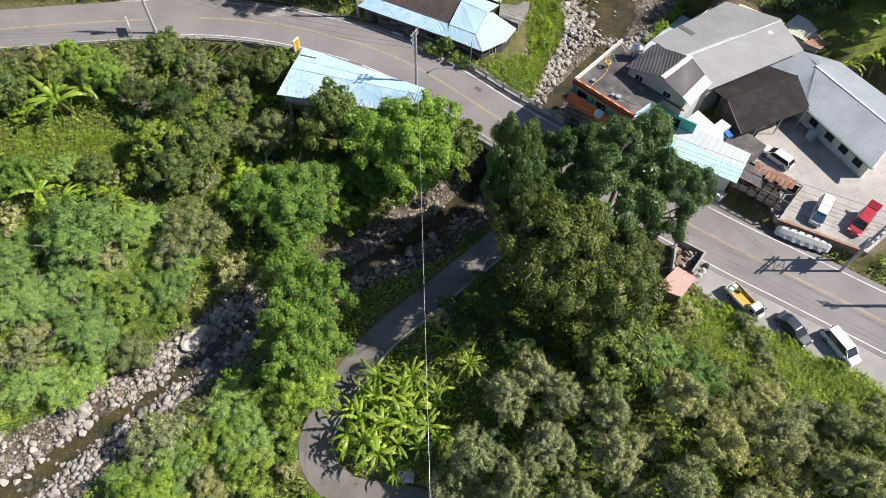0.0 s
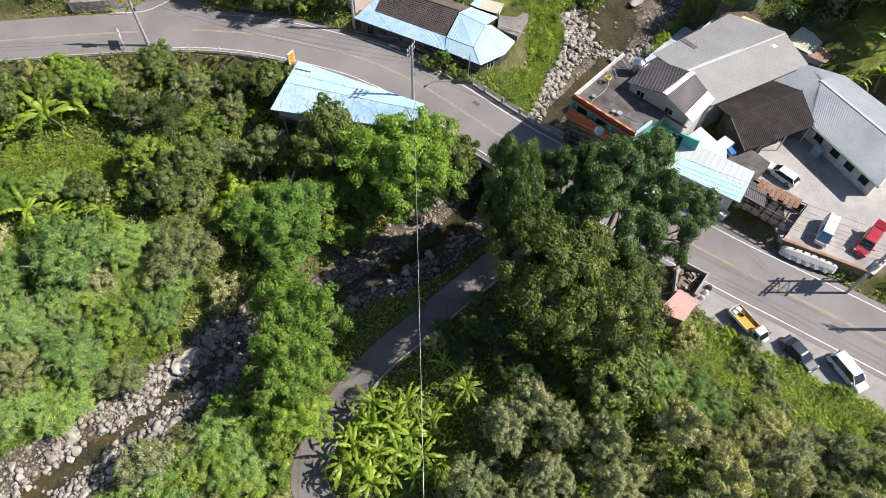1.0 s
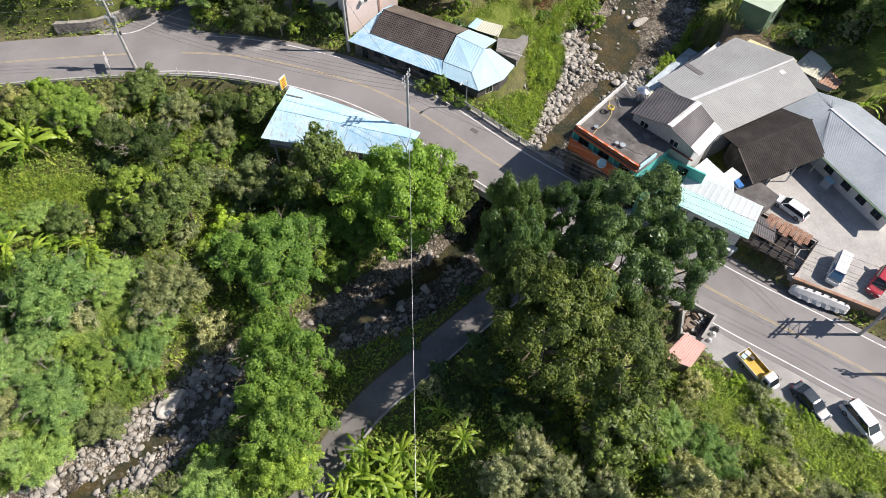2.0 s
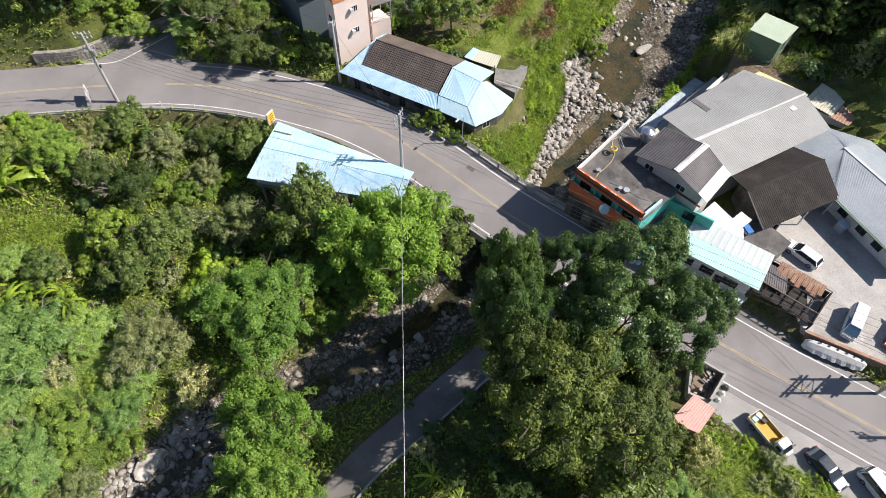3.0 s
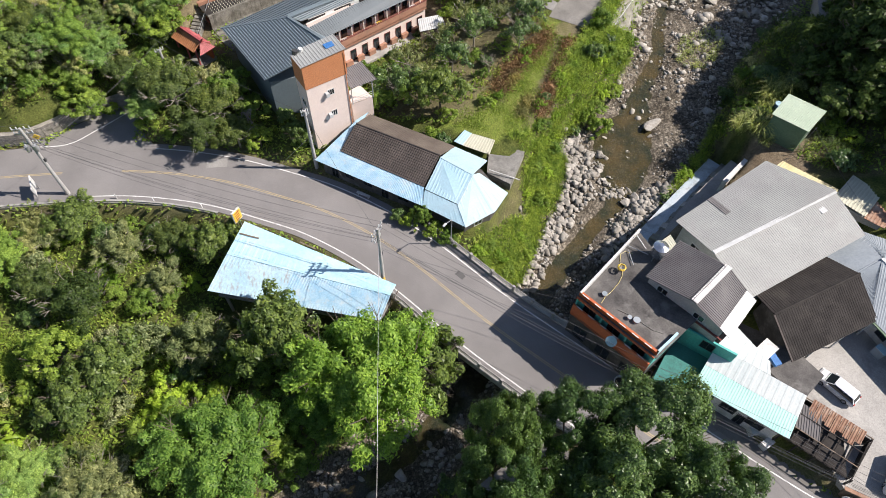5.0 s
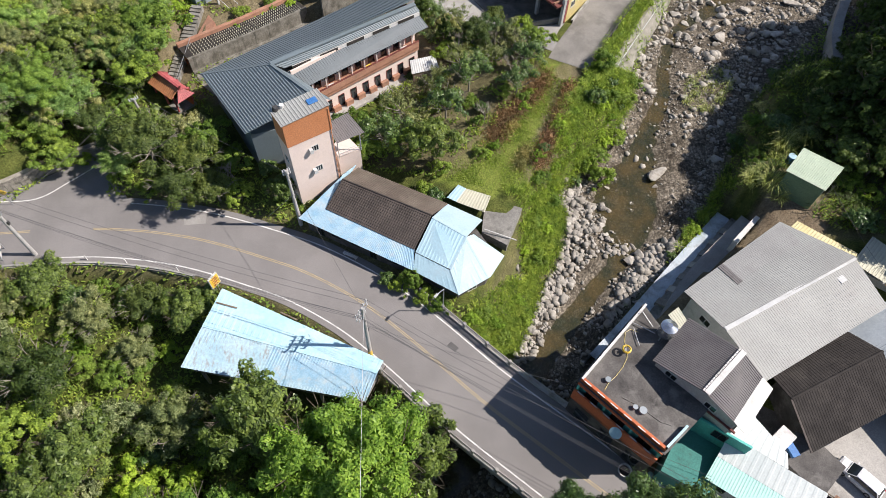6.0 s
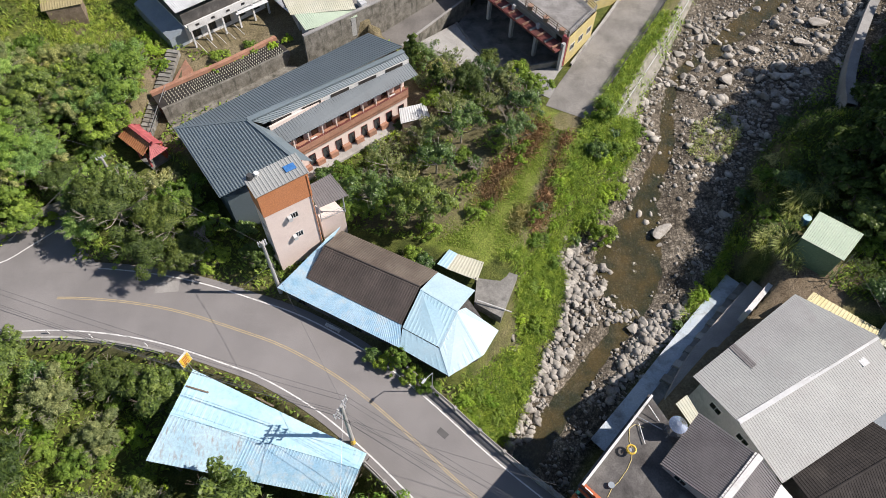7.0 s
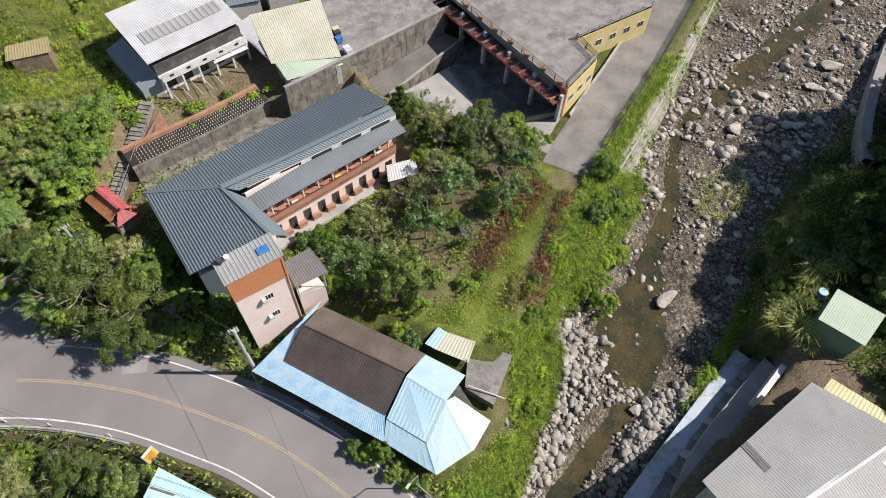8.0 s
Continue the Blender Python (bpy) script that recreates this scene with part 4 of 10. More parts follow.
    t = thing("terrace", "grey concrete terrace slab with a pipe rail beside the house", "terrace", kind="structure")
    part("slab", Mesh().prism([(7.7, 88.6), (10.8, 86.8), (12.9, 92.6), (8.2, 94.2)], 1.0, 2.4), OLD_CONCRETE, t)
    part("pipe", Mesh().tube((8.0, 88.7, 2.9), (12.0, 87.5, 2.5), 0.07), WHITE_PAINT, t)
    part("yellow_sheet", Mesh().sheet((4.4, 92.6, 3.2), (8.0, 91.2, 3.1), (8.8, 93.6, 3.4), (5.6, 94.6, 3.5), 0.4, 0.03), CREAM_SHEET, t, "faded cream sheet canopy")
    part("white_sheet", Mesh().sheet((3.2, 93.2, 3.3), (4.4, 92.6, 3.25), (5.6, 94.6, 3.5), (4.6, 95.2, 3.5), 0.4, 0.03), ICE_SHEET, t)
    for x, y in ((4.6, 94.9), (8.5, 93.4), (7.8, 91.4)):
        part("post", Mesh().box((x, y, 2.9), (0.1, 0.1, 1.0)), OLD_WOOD, t)
    return h


def tower():
    t = thing("tower_house", "narrow four-storey pink house with orange top storey", "house")
    a, b = (-15.5, 92.95), (-10.85, 96.25)
    u = Vector((b[0] - a[0], b[1] - a[1], 0)).normalized()
    n = Vector((-u.y, u.x, 0))
    deep = 3.0
    c, d = (b[0] + n.x * deep, b[1] + n.y * deep), (a[0] + n.x * deep, a[1] + n.y * deep)
    part("wall", Mesh().prism([a, b, c, d], 0.0, 11.75), PINK_WALL, t)
    e = 0.07
    o = [(a[0] - u.x * e + n.x * -e, a[1] - u.y * e - n.y * e), (b[0] + u.x * e - n.x * e, b[1] + u.y * e - n.y * e), (c[0] + u.x * e, c[1] + u.y * e), (d[0] - u.x * e, d[1] - u.y * e)]
    part("upper_storey", Mesh().prism(o, 11.75, [15.3, 15.55, 15.55, 15.3]), ORANGE_WALL, t, "orange ribbed cladding of the top storey")
    r = 0.16
    q = [(o[0][0] - u.x * r - n.x * r, o[0][1] - u.y * r - n.y * r, 15.42), (o[1][0] + u.x * r - n.x * r, o[1][1] + u.y * r - n.y * r, 15.7), (o[2][0] + u.x * r, o[2][1] + u.y * r, 15.7), (o[3][0] - u.x * r, o[3][1] - u.y * r, 15.42)]
    part("roof", Mesh().sheet(*q, 0.42, 0.04), GREY_SHEET, t, "pale grey ribbed metal roof")
    turn = math.degrees(math.atan2(u.y, u.x))
    m = Vector(q[1]) * 0.5 + Vector(q[2]) * 0.3 + Vector(q[3]) * 0.2
    part("skylight", Mesh().box((m.x - 0.2, m.y - 0.1, 15.74), (1.2, 0.9, 0.06), turn), BLUE_PLASTIC, t, "blue tarpaulin patch on the roof")
    for z, k in ((9.9, 0.56), (6.3, 0.56)):
        p = Vector((*along(a, b, k), z))
        opening(t, p, u, 0.9, 0.9, bars=2)
        hood = p - n * 0.25 - u * 0.62
        part("awning", Mesh().box(hood, (0.45, 0.5, 0.55), turn), OFFWHITE_SHEET, t, "white window hood")
    opening(t, (a[0] + n.x * 1.5, a[1] + n.y * 1.5, 8.5), (-n.x, -n.y), 1.0, 1.1)
    part("drain_pipe", Mesh().tube((b[0] - u.x * 0.12 - n.x * 0.1, b[1] - u.y * 0.12 - n.y * 0.1, 0.5), (b[0] - u.x * 0.12 - n.x * 0.1, b[1] - u.y * 0.12 - n.y * 0.1, 15.2), 0.06), ORANGE_WALL, t)
    k = thing("roof_vent", "round dark roof vent with white cowl on a metal roof", "vent")
    v = Vector((d[0], d[1], 15.4)) + u * 0.35 - n * 0.5
    part("drum", Mesh().tube(v, v + Vector((0.1, 0.1, 0.5)), 0.36, 12), DARK_STEEL, k)
    part("cowl", Mesh().tube(v + u * 0.75, v + u * 0.75 + Vector((0.1, 0, 0.55)), 0.28, 10), WHITE_PAINT, k)
    # side balcony with its own small roof
    s = thing("balcony_annex", "small side balcony annex with grey ribbed roof", "annex")
    part("roof", Mesh().sheet((-10.6, 96.5, 9.0), (-7.4, 98.6, 8.9), (-9.7, 101.2, 9.6), (-12.3, 99.1, 9.6), 0.3, 0.04), DARK_SHEET, s)
    part("floor", Mesh().prism([(-10.9, 97.3), (-8.2, 98.7), (-10.2, 101.0), (-12.0, 99.4)], 0.5, 5.6), PINK_WALL, s)
    for x, y in ((-10.7, 97.1), (-8.1, 98.7), (-9.9, 100.9)):
        part("post", Mesh().box((x, y, 7.2), (0.12, 0.12, 3.2)), OFFWHITE_SHEET, s)
    for z in (6.0, 6.35, 6.7):
        part("rail", Mesh().beam((-10.7, 97.1, z), (-8.1, 98.7, z), 0.05, 0.05), OFFWHITE_SHEET, s)
    return t


def motel():
    m = thing("guest_house", "long two-storey guest house with slate-blue metal roof and balconies", "guest house")
    K, E = Vector((-20.3, 107.7, 11.35)), Vector((-2.35, 121.4, 11.3))    # ridge of the long wing
    u = (E - K).normalized()
    n = Vector((-u.y, u.x, 0)).normalized()
    B0, B1 = Vector((-30.8, 109.2, 7.9)), Vector((-8.0, 129.3, 7.9))
    part("rear_slope", Mesh().ribbed((B1, B0, K, E), Vector((n.x, n.y, -0.35)), 0.36, 0.06), SLATE_SHEET, m, "slate-blue ribbed rear roof slope")
    W0 = Vector((-22.14, 97.57, 8.9))
    nw = (W0 - B0).cross(K - B0)
    X = Vector((-13.2, 100.6, B0.z - (nw.x * (-13.2 - B0.x) + nw.y * (100.6 - B0.y)) / nw.z))
    T = X.copy()
    part("wing_slope", Mesh().ribbed((B0, W0, X, K), W0 - B0, 0.36, 0.06), SLATE_SHEET, m, "slate-blue ribbed roof over the short wing")
    part("wing_slope", Mesh().beam(X + (K - X) * 0.03 + Vector((0, 0, 0.05)), K + Vector((0, 0, 0.05)), 0.4, 0.1), SLATE_SHEET, m)
    part("hip_cap", Mesh().beam(B0, K, 0.3, 0.1), SLATE_SHEET, m)
    part("ridge_cap", Mesh().beam(K + Vector((0, 0, 0.06)), E + Vector((0, 0, 0.06)), 0.7, 0.16), SLATE_SHEET, m)
    # front fascia slope, clerestory band, lower roof
    F0, F1 = Vector((-18.6, 108.0, 10.5)), Vector((-1.6, 121.0, 10.5))
    part("front_slope", Mesh().sheet(F0, F1, E, K, 0.36, 0.07), SLATE_SHEET, m)
    part("valley_strip", Mesh().sheet(T + Vector((1.7, 0.8, -1.1)), F0 + Vector((0.9, -0.6, -0.5)), K, T, 1.6, 0.01), SLATE_SHEET, m, "pale metal valley strip")
    nr = -n
    at = lambda along_, out, z: Vector((F0.x + u.x * along_ + nr.x * out, F0.y + u.y * along_ + nr.y * out, z))
    for i in range(5):
        p0 = at(1.0 + 4.15 * i, 0.03, 10.12)
        part("vent_slot", Mesh().beam(p0, p0 + Vector((u.x * 2.7, u.y * 2.7, 0)), 0.1, 0.44), CHAR_WOOD, m, "dark clerestory opening")
    part("eave_trim", Mesh().beam(at(1.0, -0.04, 10.1), at(21.3, -0.04, 10.1), 0.12, 0.6), WHITE_PAINT, m, "white clerestory wall")
    part("lower_roof", Mesh().sheet(at(0.6, 2.5, 8.4), at(21.8, 1.5, 8.6), at(21.3, 0.03, 9.84), at(0.2, 0.03, 9.84), 0.36, 0.05), SLATE_DARK, m, "slate-grey ribbed balcony roof")
    # body
    r0, r1 = Vector((-29.6, 109.0, 0)), Vector((-8.6, 127.9, 0))
    b0, b1 = at(0.4, 0.6, 0), at(21.0, -0.9, 0)
    part("wall", Mesh().prism([(b0.x, b0.y), (b1.x, b1.y), (r1.x, r1.y), (r0.x, r0.y)], 0.2, 7.9), PINK_WALL, m)
    part("upper_wall", Mesh().prism([(b0.x, b0.y), (b1.x, b1.y), (b1.x + n.x * 0.3, b1.y + n.y * 0.3), (b0.x + n.x * 0.3, b0.y + n.y * 0.3)], 7.9, 10.1), PINK_WALL, m)
    part("wall", Mesh().prism([(-22.0, 98.8), (-13.2, 101.9), (b0.x, b0.y), (r0.x, r0.y)], 0.2, 7.5), SLATE_SHEET, m, "blue-grey clad end walls")
    part("end_gable", Mesh().add([(b1.x, b1.y, 7.9), (r1.x, r1.y, 7.9), (E.x - u.x * 0.2, E.y - u.y * 0.2, 11.1), (F1.x - u.x * .2, F1.y - u.y * .2, 10.3)], [(0, 1, 2, 3)]), PINK_WALL, m)
    q0, q1 = at(1.3, 2.2, 0), at(20.6, 0.8, 0)
    w = (q1 - q0).normalized()
    wn = Vector((-w.y, w.x, 0))
    part("balcony_floor", Mesh().prism([(q0.x, q0.y), (q1.x, q1.y), (b1.x, b1.y), (b0.x, b0.y)], 5.0, 5.2), BRICK_RED, m, "terracotta tiled balcony floor")
    part("balcony_front", Mesh().prism([(q0.x, q0.y), (q1.x, q1.y), (q1.x + wn.x * 0.15, q1.y + wn.y * 0.15), (q0.x + wn.x * 0.15, q0.y + wn.y * 0.15)], 4.7, 6.2), BRICK_RED, m, "terracotta balcony parapet")
    for k, z in enumerate((6.24, 6.42)):
        part("hand_rail", Mesh().beam((q0.x, q0.y, z), (q1.x, q1.y, z), 0.08, 0.06), RUST_RED, m)
    g0, g1 = q0 - wn * 1.3, q1 - wn * 1.3
    part("ground_floor_slab", Mesh().prism([(g0.x, g0.y), (g1.x, g1.y), (b1.x, b1.y), (b0.x, b0.y)], 0.4, 1.5), YARD_CONCRETE, m)
    c0, c1 = q0 + wn * 0.35, q1 + wn * 0.35
    part("lower_wall", Mesh().prism([(c0.x, c0.y), (c1.x, c1.y), (c1.x + wn.x * 0.2, c1.y + wn.y * 0.2), (c0.x + wn.x * 0.2, c0.y + wn.y * 0.2)], 1.3, 4.95), PINK_WALL, m)
    for i in range(9):
        t = 0.06 + 0.11 * i
        p, k = b0.lerp(b1, t), c0.lerp(c1, t)
        opening(m, (p.x, p.y, 6.3), b1 - b0, 1.0, 2.0, name="door", bars=0, frame_mat=RUST_RED)
        opening(m, (*b0.lerp(b1, t + 0.05).xy, 6.7), b1 - b0, 0.8, 1.0)
        opening(m, (k.x, k.y, 2.6), w, 1.0, 2.0, name="door", bars=0, frame_mat=RUST_RED)
        kw = c0.lerp(c1, t + 0.05)
        part("planter_box", Mesh().box((kw.x - wn.x * 0.4, kw.y - wn.y * 0.4, 1.9), (1.2, 0.5, 0.8), math.degrees(math.atan2(w.y, w.x))), BRICK_RED, m, "terracotta planter box")
        pc = q0.lerp(q1, t)
        part("column", Mesh().box((pc.x + wn.x * 0.1, pc.y + wn.y * 0.1, 6.8), (0.16, 0.16, 2.8), 37.5), PINK_WALL, m)
        if i % 3 == 1:
            pp = q0.lerp(q1, t + 0.05) + wn * 0.5
            part("laundry", Mesh().box((pp.x, pp.y, 5.6), (0.9, 0.4, 0.8), 37.5), WHITE_PAINT if i != 4 else SIGN_YELLOW, m, "cloth drying on the balcony")
    # low lean-to shed roof beside it
    s = thing("garden_shed", "small garden shed with weathered pale sheet roof", "shed")
    z = ground_at(0.5, 117.5)
    part("roof", Mesh().sheet((-2.6, 116.0, z + 2.2), (1.4, 117.6, z + 2.2), (0.6, 119.6, z + 2.9), (-3.0, 118.2, z + 2.9), 0.35, 0.04), OFFWHITE_SHEET, s)
    part("wall", Mesh().prism([(-2.4, 116.2), (1.2, 117.6), (0.5, 119.3), (-2.8, 118.1)], z - 0.3, [z + 2.1, z + 2.1, z + 2.75, z + 2.75]), OLD_WOOD, s)
    return m


TUB = (22.5, 60.7)


def terrace_house():
    h = thing("terrace_house", "two-storey house with flat dark roof terrace and red-orange parapet", "house")
    a, b, c, d = (16.9, 67.1), (24.1, 60.4), (29.8, 65.6), (24.4, 75.7)
    # lower storey painted dark in place of the shade on it
    part("wall", Mesh().prism([a, b, c, d], -5.5, 5.0), SHADE_WALL, h, "lower walls coloured dark for shade")
    part("upper_wall", Mesh().prism([a, b, c, d], 5.0, 8.0), TEAL_WALL, h, "turquoise painted upper walls")
    part("roof_slab", Mesh().prism([along(a, c, -0.02), along(b, d, -0.02), along(c, a, -0.02), along(d, b, -0.02)], 8.0, 8.18), DARK_SLAB, h, "dark weathered roof terrace floor")

    def para(p, q, z0, z1, w, mat, lab=""):
        v = Vector((q[0] - p[0], q[1] - p[1], 0)).normalized()
        k = Vector((-v.y, v.x, 0)) * w
        part("parapet", Mesh().prism([p, q, (q[0] + k.x, q[1] + k.y), (p[0] + k.x, p[1] + k.y)], z0, z1), mat, h, lab)
    para(a, b, 7.85, 8.75, 0.3, RED_ORANGE, "red-orange front parapet")
    para(b, (26.6, 62.7), 8.18, 8.75, 0.22, BLUE_SHEET, "pale blue side parapet")
    para(d, a, 7.2, 8.85, 0.22, WHITE_PAINT, "white side parapet")
    v = Vector((b[0] - a[0], b[1] - a[1], 0)).normalized()
    o = Vector((v.y, -v.x, 0))
    # balcony storey: floor, orange front, columns and windows
    p0, p1 = Vector((*a, 0)) + o * 0.6, Vector((*b, 0)) + o * 0.6
    part("balcony_floor", Mesh().prism([(p0.x, p0.y), (p1.x, p1.y), b, a], 5.0, 5.25), DARK_SLAB, h)
    part("balcony_front", Mesh().prism([(p0.x, p0.y), (p1.x, p1.y), (p1.x - o.x * .2, p1.y - o.y * .2), (p0.x - o.x * .2, p0.y - o.y * .2)], 4.9, 6.9), RED_ORANGE, h, "red-orange balcony front")
    part("roof_overhang", Mesh().prism([(a[0] + o.x * 0.35, a[1] + o.y * 0.35), (b[0] + o.x * 0.35, b[1] + o.y * 0.35), b, a], 7.9, 8.15), RED_ORANGE, h)
    for t in (0.02, 0.34, 0.66, 0.98):
        p = p0.lerp(p1, t)
        part("column", Mesh().box((p.x - o.x * 0.35, p.y - o.y * 0.35, 6.6), (0.22, 0.22, 2.7), -43), TEAL_WALL, h)
    for t in (0.18, 0.5, 0.82):
        p = along(a, b, t)
        opening(h, (p[0], p[1], 6.7), v, 1.5, 1.5, DARK_STEEL)
        opening(h, (p[0], p[1], 1.5), v, 1.7, 2.2, DARK_STEEL)
    for z, out in ((6.93, 0.5), (8.79, 0.0)):
        for t in (0.08, 0.24, 0.4, 0.56, 0.72, 0.88):
            c = Vector((*along(a, b, t), z)) + o * out
            part("white_dash", Mesh().beam(c - v * 0.42, c + v * 0.42, 0.1, 0.04), WHITE_PAINT, h)
    # things on the roof and balcony
    tank = thing("water_tank", "round stainless steel water tank on a stand", "water tank")
    part("tank_body", Mesh().tube((25.9, 72.3, 8.9), (25.9, 72.3, 10.3), 0.85, 18), SHINY, tank)
    part("tank_dome", Mesh().tube((25.9, 72.3, 10.3), (25.9, 72.3, 10.62), 0.85, 18, 0.25), SHINY, tank)
    for i in range(4):
        part("leg", Mesh().box((25.9 + 0.55 * (-1) ** i, 72.3 + 0.55 * (-1) ** (i // 2), 8.5), (0.08, 0.08, 0.85)), STEEL, tank)
    reel = thing("hose_reel", "coiled yellow garden hose hung on a low stand on the roof", "hose reel")
    part("stand", Mesh().box((21.7, 70.3, 8.5), (0.3, 0.3, 0.64)), STEEL, reel)
    for k, (r, z) in enumerate(((0.42, 8.86), (0.36, 8.92), (0.44, 8.98), (0.38, 9.04))):
        ring = Mesh()
        for a in range(14):
            p, q = math.tau * a / 14, math.tau * (a + 1) / 14
            ring.tube((21.7 + r * math.cos(p), 70.3 + r * math.sin(p), z), (21.7 + r * math.cos(q), 70.3 + r * math.sin(q), z), 0.05, 5)
        part("coil", ring, SIGN_YELLOW, reel, "yellow hose coil" if k == 0 else "")
    for x, y, r in ((19.6, 67.2, 0.35), (22.6, 64.2, 0.45), (21.9, 64.5, 0.3)):
        bk = thing("bucket", "grey plastic bucket standing on the roof terrace", "bucket", "buckets on the roof")
        part("bucket_body", Mesh().tube((x, y, 8.18), (x, y, 8.55), r * 0.7, 12, r * 0.85), SILVER_SHEET, bk)
    dish = thing("satellite_dish", "pale blue satellite dish on the balcony", "satellite dish")
    part("dish", Mesh().tube((20.25, 62.6, 6.75), (20.1, 62.4, 6.95), 0.3, 14, 0.62), ICE_SHEET, dish)
    part("dish_mount", Mesh().tube((20.55, 62.95, 6.3), (20.25, 62.6, 6.8), 0.06), STEEL, dish)
    for k, (p, q) in enumerate((((22.5, 73.8, 8.4), (25.0, 72.4, 8.5)), ((22.9, 73.0, 8.4), (23.2, 71.0, 8.4)), ((23.8, 74.5, 9.2), (24.9, 73.2, 8.4)))):
        tagged(part("pipe", Mesh().tube(p, q, 0.05), STEEL), "thin grey pipe lying on the roof terrace", "pipe", "roof pipes")
    run = Mesh()
    way = [(23.4, 72.6), (22.6, 72.9), (22.0, 72.5), (21.8, 71.4), (22.0, 70.6), (21.8, 69.6), (21.3, 68.7), (20.4, 67.6), (19.7, 67.0), (19.2, 66.2)]
    for p, q in zip(way, way[1:]):
        run.tube((*p, 8.22), (*q, 8.22), 0.035, 5)
    tagged(part("hose", run, YELLOW_TILE), "dull yellow garden hose lying across the roof terrace", "hose")
    run = Mesh()
    way = [(20.8, 65.5), (22.0, 64.9), (23.2, 64.0), (24.2, 63.2), (25.2, 62.9)]
    for p, q in zip(way, way[1:]):
        run.tube((*p, 8.22), (*q, 8.22), 0.03, 5)
    tagged(part("hose", run, OLD_CONCRETE), "pale thin hose lying across the roof terrace", "hose")
    return h


def roadside_clutter():
    """Tub and bags at the foot of the terrace house."""
    t = thing("tub", "white rimmed plastic tub standing by the road", "tub")
    ring = [(math.cos(i * math.pi / 9), math.sin(i * math.pi / 9)) for i in range(18)]
    prof = ((0.62, 0.0), (0.72, 0.45), (0.62, 0.45), (0.54, 0.06))
    pts = [(TUB[0] + c * r, TUB[1] + d * r, z) for r, z in prof for c, d in ring]
    part("tub_wall", Mesh().add(pts, [(k * 18 + i, k * 18 + (i + 1) % 18, (k + 1) * 18 + (i + 1) % 18, (k + 1) * 18 + i) for k in range(3) for i in range(18)]), OFFWHITE_SHEET, t)
    part("tub_soil", Mesh().tube((*TUB, 0.0), (*TUB, 0.2), 0.55, 18), DARK_SOIL, t)
    b = thing("bags", "pale blue and white plastic bags heaped by the house wall", "bags")
    for dx, dy, r in ((0, 0, 0.5), (0.8, -0.3, 0.42), (0.3, 0.6, 0.38), (-0.6, 0.4, 0.34)):
        part("bag", Mesh().tube((TUB[0] + 2.4 + dx, TUB[1] - 0.9 + dy, 0), (TUB[0] + 2.4 + dx, TUB[1] - 0.9 + dy, r), r, 9, r * 0.45), ICE_SHEET if dx else OFFWHITE_SHEET, b)


def gable_house():
    h = thing("gable_house", "grey rendered house with dark corrugated gable roof", "house")
    e0, e1 = (23.9, 68.9, 9.5), (28.4, 73.8, 9.5)       # low eave over the terrace
    r0, r1 = (27.8, 65.2, 11.0), (32.3, 69.6, 11.0)     # ridge
    f0, f1 = (31.2, 62.2, 9.5), (35.0, 66.7, 9.5)
    part("roof_slope", Mesh().sheet(e1, e0, r0, r1, 0.24, 0.06), DARK_SHEET, h, "dark grey corrugated roof slope")
    part("roof_slope", Mesh().sheet((f0[0] - .8, f0[1] + .75, 9.85), (f1[0] - .8, f1[1] + .75, 9.85), r1, r0, 0.24, 0.06), DARK_SHEET, h)
    cap = Mesh().beam((27.9, 65.1, 11.12), (32.4, 69.5, 11.12), 0.55, 0.08)
    for i in range(16):
        p = along((27.6, 65.35), (32.1, 69.8), (i + 0.5) / 16)
        cap.box((p[0], p[1], 11.08), (0.3, 0.16, 0.1), 45)
    part("ridge_flashing", cap, WHITE_PAINT, h, "white mortar ridge flashing")
    part("eave_flashing", Mesh().sheet((f0[0] + .2, f0[1] - .2, 9.35), (f1[0] + .2, f1[1] - .2, 9.35), (f1[0] - .8, f1[1] + .75, 9.88), (f0[0] - .8, f0[1] + .75, 9.88), 2.0, 0.01), WHITE_PAINT, h, "broad white eave panel")
    part("wall", Mesh().prism([(24.5, 69.0), (31.0, 62.9), (34.6, 66.8), (28.3, 73.0)], -0.2, 9.35), GREY_WALL, h)
    g = Mesh()
    gable_fill(g, (24.5, 69.0, 9.3), (31.0, 62.9, 9.3), (27.9, 65.6, 10.85))
    gable_fill(g, (34.6, 66.8, 9.3), (28.3, 73.0, 9.3), (32.0, 69.4, 10.85))
    part("gable", g, GREY_WALL, h)
    v = (6.5, -6.1)
    for t, z in ((0.2, 8.6), (0.7, 8.6), (0.85, 5.6)):
        p = along((24.5, 69.0), (31.0, 62.9), t)
        opening(h, (p[0], p[1], z), v, 1.2, 0.9)
    part("gutter", Mesh().beam((26.4, 67.0, 7.9), (31.2, 62.5, 7.9), 0.2, 0.15), RUST_RED, h)
    return h


